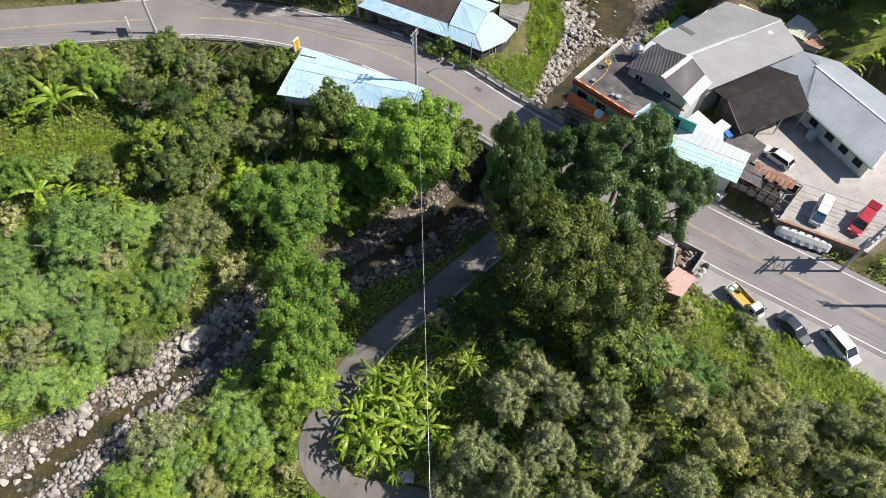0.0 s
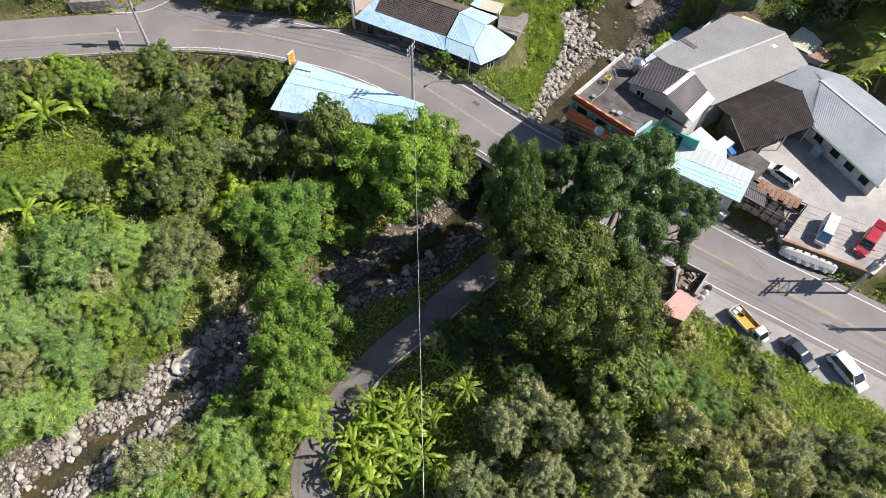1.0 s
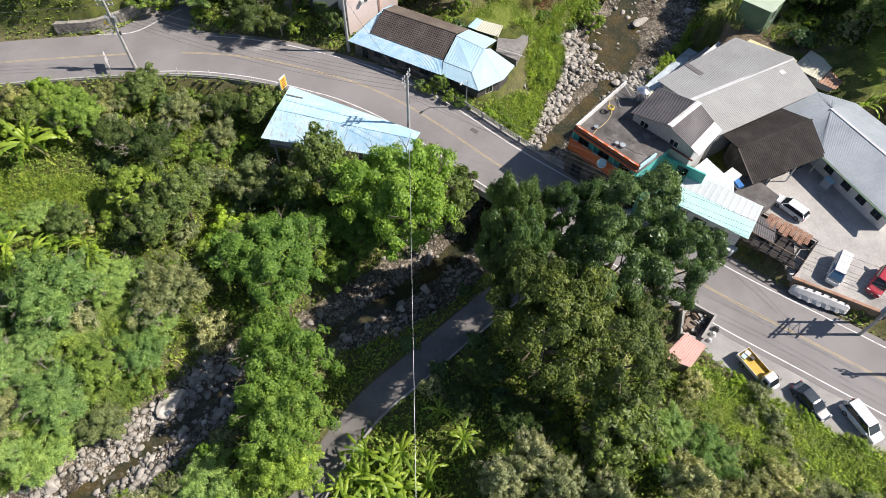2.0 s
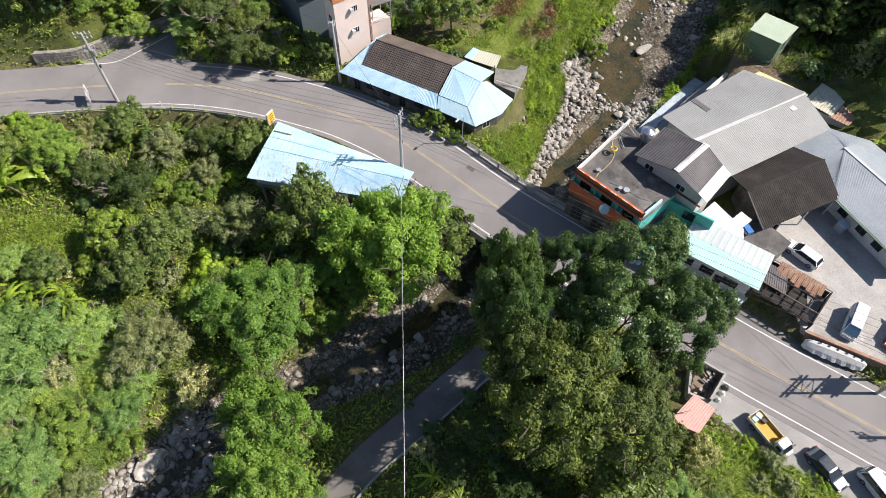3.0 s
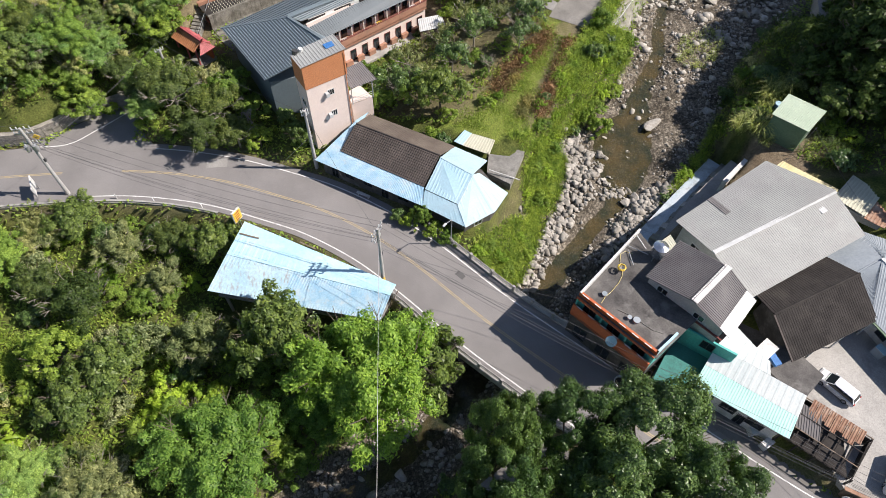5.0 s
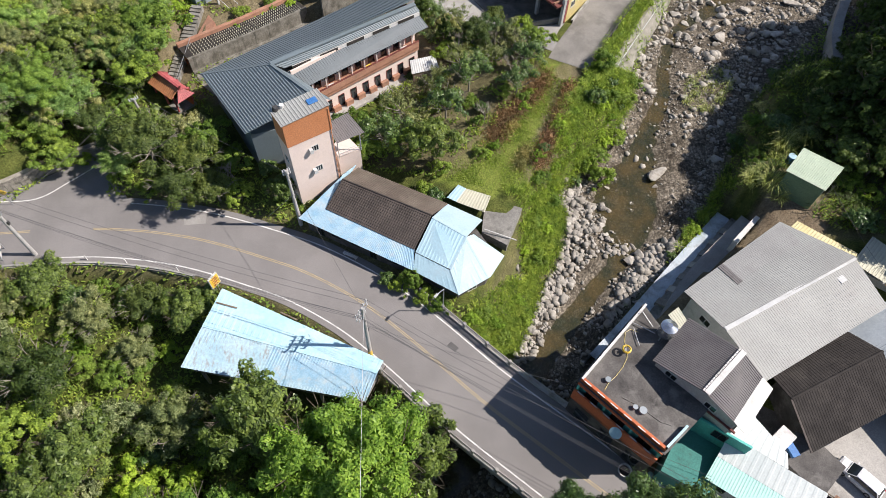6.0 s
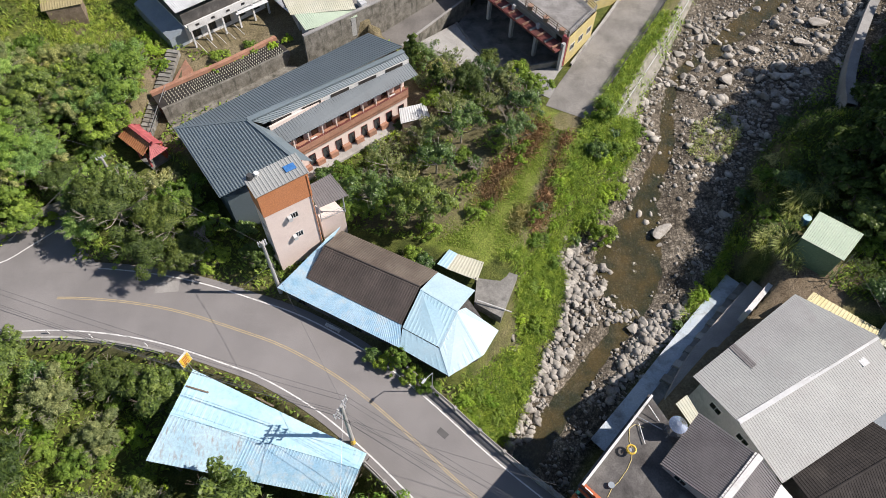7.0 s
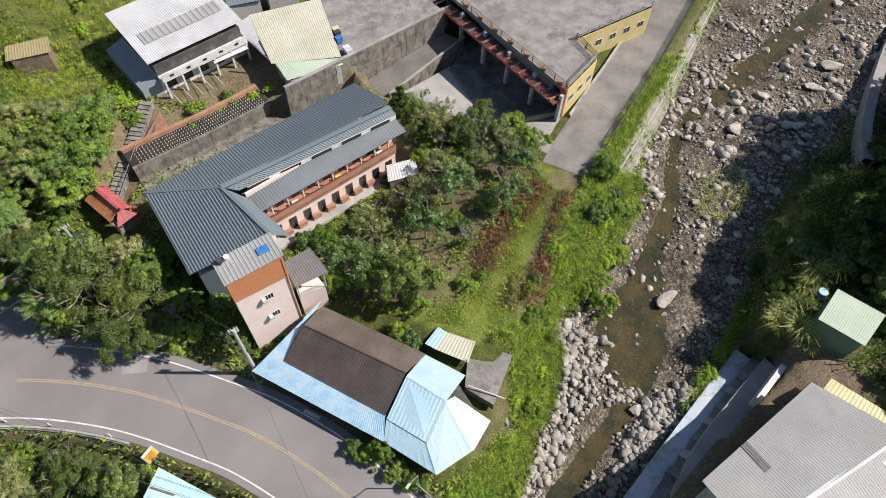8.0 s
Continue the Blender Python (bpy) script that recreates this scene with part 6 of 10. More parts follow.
def far_houses():
    w = thing("white_house", "two-storey white house with white metal roof on the slope", "house")
    a, b = (-34.0, 128.0), (-24.6, 136.8)
    u = Vector((b[0] - a[0], b[1] - a[1], 0)).normalized()
    n = Vector((-u.y, u.x, 0))
    c, d = (b[0] + n.x * 11, b[1] + n.y * 11), (a[0] + n.x * 11, a[1] + n.y * 11)
    part("wall", Mesh().prism([a, b, c, d], 5.0, 8.9), WHITE_PAINT, w)
    # solid wall in the shade-dark colour stands in for the open loft
    part("loft_wall", Mesh().prism([a, b, c, d], 8.9, 10.6), SHADE_WALL, w, "dark open loft under the roof")
    e = 0.6
    q = [(a[0] - u.x * e - n.x * .3, a[1] - u.y * e - n.y * .3, 11.5), (b[0] + u.x * e - n.x * .3, b[1] + u.y * e - n.y * .3, 11.5), (c[0] + u.x * e, c[1] + u.y * e, 12.8), (d[0] - u.x * e, d[1] - u.y * e, 12.8)]
    part("roof", Mesh().sheet(*q, 0.3, 0.04), OFFWHITE_SHEET, w, "white ribbed metal roof")
    q2 = [Vector(q[0]).lerp(Vector(q[1]), 0.1).lerp(Vector(q[3]).lerp(Vector(q[2]), 0.1), 0.28), Vector(q[0]).lerp(Vector(q[1]), 0.92).lerp(Vector(q[3]).lerp(Vector(q[2]), 0.92), 0.28)]
    up = Vector((0, 0, 0.12))
    part("skylight_strip", Mesh().sheet(q2[0] + up, q2[1] + up, q2[1] + n * 2.2 + up * 3.2, q2[0] + n * 2.2 + up * 3.2, 0.85, 0.08), GREY_SHEET, w, "greyish ribbed skylight strip")
    part("parapet", Mesh().prism([(a[0] - n.x * 1.6, a[1] - n.y * 1.6), (b[0] - n.x * 1.6, b[1] - n.y * 1.6), (b[0] - n.x * 1.4, b[1] - n.y * 1.4), (a[0] - n.x * 1.4, a[1] - n.y * 1.4)], 9.0, 10.0), WHITE_PAINT, w)
    part("balcony_floor", Mesh().prism([(a[0] - n.x * 1.6, a[1] - n.y * 1.6), (b[0] - n.x * 1.6, b[1] - n.y * 1.6), b, a], 8.85, 9.02), WHITE_PAINT, w)
    for i in range(6):
        p = along(a, b, 0.02 + 0.192 * i)
        part("column", Mesh().box((p[0] - n.x * 1.45, p[1] - n.y * 1.45, 7.2), (0.25, 0.25, 3.6), 43), WHITE_PAINT, w)
        if i < 5:
            p = along(a, b, 0.11 + 0.19 * i)
            opening(w, (p[0], p[1], 7.4), u, 1.3, 1.6, DARK_STEEL)
            opening(w, (p[0] - n.x * 1.6, p[1] - n.y * 1.6, 9.5), u, 0.5, 0.25, DARK_STEEL, bars=0)
    # blue-grey block stands in for the shaded side wall of the house
    part("shade_side_wall", Mesh().prism([(a[0] - u.x * 2.6, a[1] - u.y * 2.6), a, d, (d[0] - u.x * 2.6, d[1] - u.y * 2.6)], 4.0, [7.8, 8.6, 8.6, 7.8]), SILVER_SHEET, w, "side wall of the white house, its shade put into a blue-grey colour")
    for k in range(5):
        part("rack_bar", Mesh().beam((*along(a, b, 0.05 + .12 * k), 6.5), (along(a, b, 0.05 + .12 * k)[0] - n.x * 4, along(a, b, 0.05 + .12 * k)[1] - n.y * 4, 6.5), 0.06, 0.06), OFFWHITE_SHEET, w)
    part("porch_roof", Mesh().sheet((-27.4, 131.6, 8.4), (-23.4, 135.0, 8.4), (-25.2, 136.6, 9.0), (-28.6, 133.6, 9.0), 0.5, 0.02), OFFWHITE_SHEET, w)
    c2 = thing("cream_house", "low house with cream metal roof on a retaining wall", "house")
    part("roof", Mesh().sheet((-19.4, 131.3, 9.0), (-10.2, 133.5, 8.8), (-14.6, 145.0, 9.8), (-24.2, 140.5, 9.8), 0.3, 0.03), CREAM_SHEET, c2)
    part("wall", Mesh().prism([(-18.6, 131.6), (-10.8, 133.9), (-14.8, 144.2), (-23.2, 140.3)], 5.0, 8.7), GREY_WALL, c2)
    part("front_strip", Mesh().sheet((-17.0, 128.9, 8.3), (-9.9, 132.6, 8.2), (-10.6, 134.4, 8.85), (-18.9, 131.4, 9.0), 0.3, 0.03), GREEN_SHEET, c2, "pale green lower roof strip")
    part("side_strip", Mesh().sheet((-22.4, 134.9, 8.8), (-19.2, 131.4, 8.9), (-24.0, 140.4, 9.8), (-26.0, 138.3, 9.6), 0.3, 0.03), OFFWHITE_SHEET, c2)
    part("stove_pipe", Mesh().tube((-20.3, 133.0, 8.8), (-21.0, 133.2, 11.2), 0.12), DARK_STEEL, c2)
    part("wall", Mesh().prism([(-16.6, 129.2), (-10.2, 132.5), (-10.9, 134), (-18.2, 131.2)], 5.0, 8.1), GREY_WALL, c2)
    for t in (0.2, 0.5, 0.8):
        p = along((-16.6, 129.2), (-10.2, 132.5), t)
        opening(c2, (p[0], p[1], 7.3), (6.4, 3.3), 1.4, 0.8, DARK_STEEL)
    for x0, y0 in ((-25.5, 145), (-20.5, 147.5)):
        k = thing("roofed_shed", "shed with slate-grey ribbed roof behind the houses", "shed", "sheds behind the houses")
        part("roof", Mesh().sheet((x0 - 2, y0 - 3, 10.0), (x0 + 2.6, y0 - 1.2, 10.0), (x0 + 0.8, y0 + 3.4, 11), (x0 - 3.8, y0 + 1.6, 11), 0.35, 0.04), SLATE_SHEET, k)
        part("wall", Mesh().prism([(x0 - 1.7, y0 - 2.7), (x0 + 2.3, y0 - 1), (x0 + .7, y0 + 3), (x0 - 3.4, y0 + 1.5)], 6, 9.9), GREY_WALL, k)
    # upper concrete yard and its wall, terraces behind the guest house
    u = thing("upper_yard", "grey concrete yard behind a stained retaining wall", "yard", kind="structure")
    part("slab", Mesh().prism([(-10.0, 133.4), (3.5, 145.2), (5, 150), (-2, 166), (-17, 156), (-14.5, 144.4)], 4.0, 8.3), DECK_CONCRETE, u)
    for p, q in (((-17.0, 127.0), (-10.1, 133.1)), ((-10.1, 133.1), (3.7, 145.1))):
        part("retaining_face", Mesh().beam((*p, 4.9), (*q, 4.9), 0.4, 7.6), STREAKED, u, "mossy stained concrete wall")
        part("coping", Mesh().beam((*p, 8.78), (*q, 8.78), 0.5, 0.16), PALE_CONCRETE, u)
    part("ramp", Mesh().prism([(-9.6, 133.2), (-6.5, 129.8), (-3.4, 132.4), (6.7, 143.4), (3.6, 145.0)], 0.6, [2.7, 2.6, 2.7, 4.5, 4.6]), LANE_ASPHALT, u, "grey concrete ramp below the wall")
    part("ramp_wall", Mesh().beam((-3.6, 132.1, 2.0), (6.9, 143.5, 3.5), 0.3, 3.2), STREAKED, u, "stained ramp wall")
    part("ramp_kerb", Mesh().beam((-3.6, 132.1, 3.66), (6.9, 143.5, 5.16), 0.36, 0.12), PALE_CONCRETE, u)
    for i, (x, y, col) in enumerate(((-10.9, 137.0, BLUE_PLASTIC), (-11.3, 138.2, DARK_STEEL), (-9.6, 135.0, WHITE_PAINT), (-9.2, 134.4, OFFWHITE_SHEET), (-11.6, 139.0, YELLOW_SHEET))):
        bx = thing("storage_box", "stacked plastic storage box by the yard wall", "box", "boxes in the upper yard")
        part("box_body", Mesh().box((x, y, 8.9), (0.9, 0.7, 0.8), 35), col, bx)
        part("box_lid", Mesh().box((x, y, 9.33), (0.96, 0.76, 0.07), 35), col, bx)
    t = thing("terrace_wall", "old stained concrete terrace wall behind the guest house", "wall", kind="structure")
    l = curve_line([(-34.8, 115.0), (-30.8, 118.3), (-26, 122.2), (-19.8, 127.9)], 2)
    part("wall_face", ribbon(l, -0.4, 0.0, 5.6, 5.0), STREAKED, t)
    part("drain_floor", Mesh().prism([(-34.4, 113.8), (-30.5, 110.2), (-9.0, 129.0), (-6.8, 130.0), (-9.8, 133.0), (-17.2, 126.9), (-20, 127.6), (-31, 118)], 1.0, 3.25), STREAKED, t, "dark stained concrete drain floor")
    part("gutter_path", ribbon(l, -3.2, -0.4, 3.4, 2.5), STREAKED, t)
    part("planting_bed", ribbon(l, 0.0, 3.0, 5.4, 2.5), DARK_SOIL, t, "dark plastic mulch planted in rows")
    part("bed_kerb", ribbon(l, 3.0, 3.6, 5.95, 2.5), BRICK_RED, t)
    part("path_strip", Mesh().prism([(-36.0, 116.4), (-34.4, 115.6), (-32.4, 122.6), (-33.9, 124.6)], 3.0, [4.4, 4.4, 5.9, 5.9]), BRICK_RED, t, "brick-red paved ramp")
    cols = [p for p in l[2:-1]]
    nn = normals_of(l)
    rnd = random.Random(8)
    for row in range(5):
        mb = Mesh()
        for s in np.arange(0.05, 0.97, 0.019):
            k = s * (len(l) - 1)
            i = int(k)
            p = l[i] + (l[min(i + 1, len(l) - 1)] - l[i]) * (k - i) + nn[i] * (0.35 + 0.56 * row)
            mb.tube((p[0], p[1], 5.4), (p[0] + rnd.uniform(-.05, .05), p[1], 5.6), 0.075, 5, 0.04)
        part("seedling_row", mb, CREAM_SHEET, t, "row of pale seedling collars")
    st = thing("steps", "narrow concrete steps with pipe handrail up the slope", "steps", kind="structure")
    for i in range(22):
        s = i / 21
        x, y, z = -37.2 + 1.6 * s, 111.8 + 13.4 * s, 3.0 + 3.6 * s
        part("step", Mesh().box((x, y, z - 0.25), (1.7, 0.62, 0.9), -7), OLD_CONCRETE if i % 2 else STREAKED, st)
    for i in range(8):
        s = i / 7
        part("rail_post", Mesh().tube((-36.2 + 1.0 * s, 111.4 + 7.4 * s, 3.0 + 2.0 * s), (-36.2 + 1.0 * s, 111.4 + 7.4 * s, 4.1 + 2.0 * s), 0.04, 5), STEEL, st)
    for h in (0.5, 1.0):
        part("handrail", Mesh().tube((-36.2, 111.4, 3.05 + h), (-35.2, 118.8, 5.05 + h), 0.045, 5), STEEL, st)
    g = thing("small_outbuilding", "little outbuilding with weathered tan sheet roof in the trees", "outbuilding")
    z = ground_at(-52, 131)
    part("roof", Mesh().sheet((-54.3, 129.0, z + 2.6), (-49.2, 131.2, z + 2.6), (-50.2, 133.8, z + 3.1), (-55.2, 131.4, z + 3.1), 0.35, 0.04), TAN_SHEET, g)
    part("wall", Mesh().prism([(-53.8, 129.3), (-49.6, 131.2), (-50.4, 133.4), (-54.7, 131.3)], z - 1.5, z + 2.5), OLD_WOOD, g)
    return w


def shrine():
    s = thing("shrine", "small roadside shrine with red and orange tiled roof", "shrine")
    z = 3.2
    a, b = (-37.8, 110.6), (-33.6, 107.4)
    u = Vector((b[0] - a[0], b[1] - a[1], 0)).normalized()
    n = Vector((-u.y, u.x, 0))
    part("base", Mesh().prism([(a[0] - n.x * 1.3, a[1] - n.y * 1.3), (b[0] - n.x * 1.3, b[1] - n.y * 1.3), (b[0] + n.x * 1.6, b[1] + n.y * 1.6), (a[0] + n.x * 1.6, a[1] + n.y * 1.6)], 0.3, z), OLD_CONCRETE, s)
    for t in (0.06, 0.5, 0.94):
        for k in (-1.1, 1.4):
            p = along(a, b, t)
            part("column", Mesh().tube((p[0] + n.x * k, p[1] + n.y * k, z), (p[0] + n.x * k, p[1] + n.y * k, z + 2.7), 0.14, 8), RED_PAINT, s)
    A, B = Vector((*a, z + 3.7)), Vector((*b, z + 3.7))
    lo = Vector((0, 0, -1.0))
    part("roof_slope", Mesh().sheet(A - n * 1.6 + lo, B - n * 1.6 + lo, B, A, 0.35, 0.06), ORANGE_TILE, s, "orange glazed tile roof slope")
    part("roof_slope", Mesh().sheet(B + n * 1.3 + lo, A + n * 1.3 + lo, A, B, 0.35, 0.06), RED_PAINT, s, "bright red roof slope")
    part("ridge", Mesh().beam(A - u * 0.3 + Vector((0, 0, 0.25)), B + u * 0.3 + Vector((0, 0, 0.1)), 0.35, 0.4), RED_PAINT, s)
    part("finial", Mesh().tube(A - u * 0.3 + Vector((0, 0, 0.3)), A - u * 0.9 + Vector((0, 0, 1.0)), 0.16, 6, 0.03), RED_PAINT, s)
    part("finial", Mesh().tube(B + u * 0.3 + Vector((0, 0, 0.3)), B + u * 0.9 + Vector((0, 0, 1.0)), 0.16, 6, 0.03), RED_PAINT, s)
    part("hip", Mesh().sheet(B - n * 1.5 + lo + u * 1.3, B + n * 1.3 + lo + u * 1.3, B + n * 0.2, B - n * 0.2, 0.35, 0.05), RED_PAINT, s)
    part("wall", Mesh().prism([(a[0] + n.x, a[1] + n.y), (b[0] + n.x, b[1] + n.y), (b[0] + n.x * 1.2, b[1] + n.y * 1.2), (a[0] + n.x * 1.2, a[1] + n.y * 1.2)], z, z + 2.6), RED_ORANGE, s)
    return s


def parking_deck():
    p = thing("parking_deck", "concrete parking deck on columns with railings, yellow tiled side", "parking deck")
    deck = [(20.4, 127.5), (25.0, 133.8), (22.6, 138.0), (34.5, 146.0), (48, 166), (18, 172), (3.5, 148.5)]
    part("deck", Mesh().prism(deck, 9.0, 9.6), DECK_CONCRETE, p, "grey stained deck")
    part("side_wall", Mesh().beam((20.5, 127.7, 7.1), (25.0, 133.9, 7.1), 0.3, 5.0), YELLOW_TILE, p, "yellow tiled end wall")
    part("side_wall", Mesh().beam((22.8, 138.2, 6.9), (34.6, 146.2, 6.9), 0.3, 5.4), YELLOW_TILE, p)
    part("inner_wall", Mesh().beam((25.0, 133.9, 6.6), (22.8, 138.2, 6.6), 0.3, 5.0), OLD_CONCRETE, p)
    for k, (q0, q1, n) in enumerate((((20.5, 127.7), (25.0, 133.9), 3), ((22.8, 138.2), (34.6, 146.2), 5))):
        d = (q1[0] - q0[0], q1[1] - q0[1])
        L = math.hypot(*d)
        for i in range(n):
            c = along(q0, q1, (i + 0.6) / (n + 0.2))
            opening(p, (c[0] + d[1] / L * 0.15, c[1] - d[0] / L * 0.15, 7.3), d, 1.2, 1.0, WHITE_PAINT)
    part("red_corner", Mesh().box((20.2, 127.9, 7.2), (0.5, 0.9, 4.9), 50), RED_PAINT, p, "red painted corner")
    # overhanging red-brown ledge with stripes
    a, b = Vector((20.2, 127.4, 0)), Vector((3.4, 148.4, 0))
    u = (b - a).normalized()
    n = Vector((-u.y, u.x, 0))
    part("ledge", Mesh().prism([(a.x, a.y), (b.x, b.y), (b.x + n.x * 1.9, b.y + n.y * 1.9), (a.x + n.x * 1.9, a.y + n.y * 1.9)][::-1] if n.cross(u).z > 0 else [(a.x, a.y), (b.x, b.y), (b.x + n.x * 1.9, b.y + n.y * 1.9), (a.x + n.x * 1.9, a.y + n.y * 1.9)], 8.0, 8.3), RUST_RED, p, "red-brown ledge below the deck edge")
    for i in range(17):
        q = a.lerp(b, (i + 0.5) / 17) + n * 0.95
        part("bracket", Mesh().box((q.x, q.y, 8.4), (0.25, 1.7, 0.2), math.degrees(math.atan2(u.y, u.x))), OLD_CONCRETE if i % 2 else RUST_SHEET, p)
    for i in range(6):
        q = a.lerp(b, i / 5) + n * 0.4
        part("column", Mesh().box((q.x, q.y, 6.2), (0.5, 0.5, 5.6), 40), GREY_WALL, p)
    part("back_wall", Mesh().beam((8, 150, 6.4), (20, 134, 6.4), 0.3, 5), GREY_WALL, p)

    def rail(q0, q1, z, step=1.6, mat=OLD_WOOD):
        q0, q1 = Vector((*q0, z)), Vector((*q1, z))
        k = max(1, int((q1 - q0).length / step))
        for i in range(k + 1):
            c = q0.lerp(q1, i / k)
            part("rail_post", Mesh().box((c.x, c.y, z + 0.55), (0.12, 0.12, 1.1), 38), mat, p)
        for h in (0.35, 0.7, 1.08):
            part("rail", Mesh().beam(q0 + Vector((0, 0, h)), q1 + Vector((0, 0, h)), 0.07, 0.07), mat, p)
    rail((20.3, 127.7), (3.6, 148.4), 9.6, 2.2)
    rail((20.5, 127.7), (24.9, 133.8), 9.6, 1.6, RAIL_GREY)
    rail((24.9, 133.9), (22.6, 138.0), 9.6, 1.6, DARK_STEEL)
    rail((22.7, 138.1), (34.5, 146.0), 9.6, 1.8, RAIL_GREY)
    for i in range(8):
        q = a.lerp(b, (i + 0.4) / 8) - n * 0.25
        pl = thing("planter", "round brown planter along the deck railing", "planter", "planters on the deck")
        part("tub", Mesh().tube((q.x, q.y, 9.6), (q.x, q.y, 10.3), 0.42, 10, 0.5), OLD_WOOD, pl)
        part("soil", Mesh().tube((q.x, q.y, 10.3), (q.x, q.y, 10.33), 0.45, 10), RUST_SHEET, pl)
    for q0, q1, z0, z1 in (((4.7, 139.5), (7.2, 134.6), 1.4, 2.75), ((7.2, 134.6), (10.7, 129.1), 1.4, 2.75), ((10.7, 129.1), (16.4, 127.4), 1.4, 2.8)):
        part("yard_wall", Mesh().beam((*q0, (z0 + z1) / 2), (*q1, (z0 + z1) / 2), 0.35, z1 - z0), OLD_CONCRETE, p)
    # railing of the driveway
    f = thing("drive_railing", "dark steel railing along the driveway edge", "railing")
    l = DRIVE[4:]
    nn = normals_of(l)
    e = l[:, :2] - nn * 3.4
    me = None
    for i in range(0, len(e)):
        if me is None:
            ob = part("rail_post", Mesh().box((0, 0, 0.5), (0.13, 0.13, 1.15)), DARK_STEEL, f)
            me = ob.data
        else:
            ob = new("rail_post", me)
            ob.parent = f
        ob.location = (e[i][0], e[i][1], l[i][2])
    for h in (0.3, 0.65, 1.02):
        mb = Mesh()
        for i in range(len(e) - 1):
            mb.tube((*e[i], l[i][2] + h), (*e[i + 1], l[i + 1][2] + h), 0.06, 5)
        part("rail", mb, DARK_STEEL, f)
    k = thing("drive_kerb", "low concrete wall along the driveway", "wall", kind="structure")
    part("kerb_wall", ribbon(DRIVE[5:], 3.1, 3.4, 0.5, 1.2, zs=DRIVE[5:, 2]), CONCRETE, k)
    l = DRIVE[1:]
    nn = normals_of(l)
    rows = [(5.2, -0.75), (5.6, -0.7), (8.3, -5.4), (8.3, -6.2), (5.2, -6.2)]
    pts = [(l[i][0] - nn[i][0] * o, l[i][1] - nn[i][1] * o, l[i][2] + z) for o, z in rows for i in range(len(l))]
    m = len(l)
    part("revetment", Mesh().add(pts, [(r * m + i, (r + 1) % 5 * m + i, (r + 1) % 5 * m + i + 1, r * m + i + 1) for r in range(5) for i in range(m - 1)]), MOSSY_CONCRETE, k, "mossy sloping concrete revetment")
    mb = Mesh()
    for i in range(m - 1):
        mb.tube(*[(l[j][0] - nn[j][0] * 6.3, l[j][1] - nn[j][1] * 6.3, l[j][2] - 1.75) for j in (i, i + 1)], 0.07, 6)
    part("water_pipe", mb, OFFWHITE_SHEET, k, "white plastic water pipe along the revetment")
    fw = thing("far_bank_wall", "curved pale concrete wall on the far stream bank", "wall", kind="structure")
    part("wall_face", ribbon(curve_line([(60.8, 122), (62.5, 128), (67.5, 138), (75.5, 151), (86, 163)], 2), -1.4, 0.0, 4.6, 6.0), PALE_CONCRETE, fw)
    return p


blue_shed()
roadside_house()
tower()
motel()
terrace_house()
roadside_clutter()
gable_house()
mint_house()
big_roof()
timber_shed()
ruin()
green_hut()
far_houses()
shrine()
parking_deck()

# ---- poles, wires, signs ----


def utility_pole(x, y, h, arms, label, turn=0.0, extra=""):
    """A tapered concrete pole with crossarms, insulators, bracket and step irons."""
    p = thing("utility_pole", label, "utility pole", at=pose(x, y, min(ground_at(x, y), 0.0), 0, 0, turn))
    part("shaft", Mesh().tube((0, 0, -0.5), (0, 0, h), 0.26, 12, 0.16), POLE_CONCRETE, p)
    for z, w in arms:
        a = part("crossarm", Mesh().box((0, 0.16, z), (w, 0.1, 0.13)), STEEL, p)
        for k in (-0.46, -0.2, 0.2, 0.46):
            part("insulator", Mesh().tube((k * w, 0.16, z + 0.06), (k * w, 0.16, z + 0.42), 0.09, 7, 0.06), OFFWHITE_SHEET, a)
        part("brace", Mesh().tube((w * 0.3, 0.12, z), (0, 0.12, z - 0.5), 0.025, 5), STEEL, p)
        part("brace", Mesh().tube((-w * 0.3, 0.12, z), (0, 0.12, z - 0.5), 0.025, 5), STEEL, p)
    for i in range(5):
        part("step_iron", Mesh().tube((-0.3, 0, 2.6 + i * 1.1), (0.3, 0, 2.6 + i * 1.1), 0.02, 5), STEEL, p)
    part("junction_box", Mesh().box((0.22, 0, h * 0.55), (0.25, 0.3, 0.5)), DARK_STEEL, p)
    part("base_band", Mesh().tube((0, 0, 0.3), (0, 0, 1.5), 0.28, 12, 0.26), SIGN_YELLOW if extra == "band" else POLE_CONCRETE, p)
    if extra == "transformer":
        for k in (-0.45, 0.5):
            t = part("transformer", Mesh().tube((k, -0.35, h * 0.72), (k, -0.35, h * 0.72 + 0.9), 0.28, 12), STEEL, p, "grey drum transformer")
            part("bushing", Mesh().tube((k, -0.35, h * 0.72 + 0.9), (k, -0.35, h * 0.72 + 1.15), 0.06, 6), OFFWHITE_SHEET, t)
    return p


utility_pole(-4.85, 72.6, 11.3, ((11.0, 2.2), (10.2, 2.2), (9.3, 1.3)), "concrete utility pole with crossarms at the bridge", 66, "band")
utility_pole(-47.6, 84.4, 12.2, ((11.9, 2.2), (11.2, 2.2), (9.6, 1.6)), "tall concrete utility pole with transformers at the road bend", 10, "transformer")
utility_pole(-15.5, 90.4, 10.7, ((10.4, 0.9), (9.9, 0.9)), "slim concrete utility pole beside the pink house", 30)
utility_pole(-37.9, 103.4, 8.5, ((8.2, 1.2),), "leaning concrete utility pole among hillside trees", 40)
utility_pole(57.5, 38.6, 11.0, ((10.7, 2.0), (10.0, 1.6)), "concrete utility pole beside the road", -33)


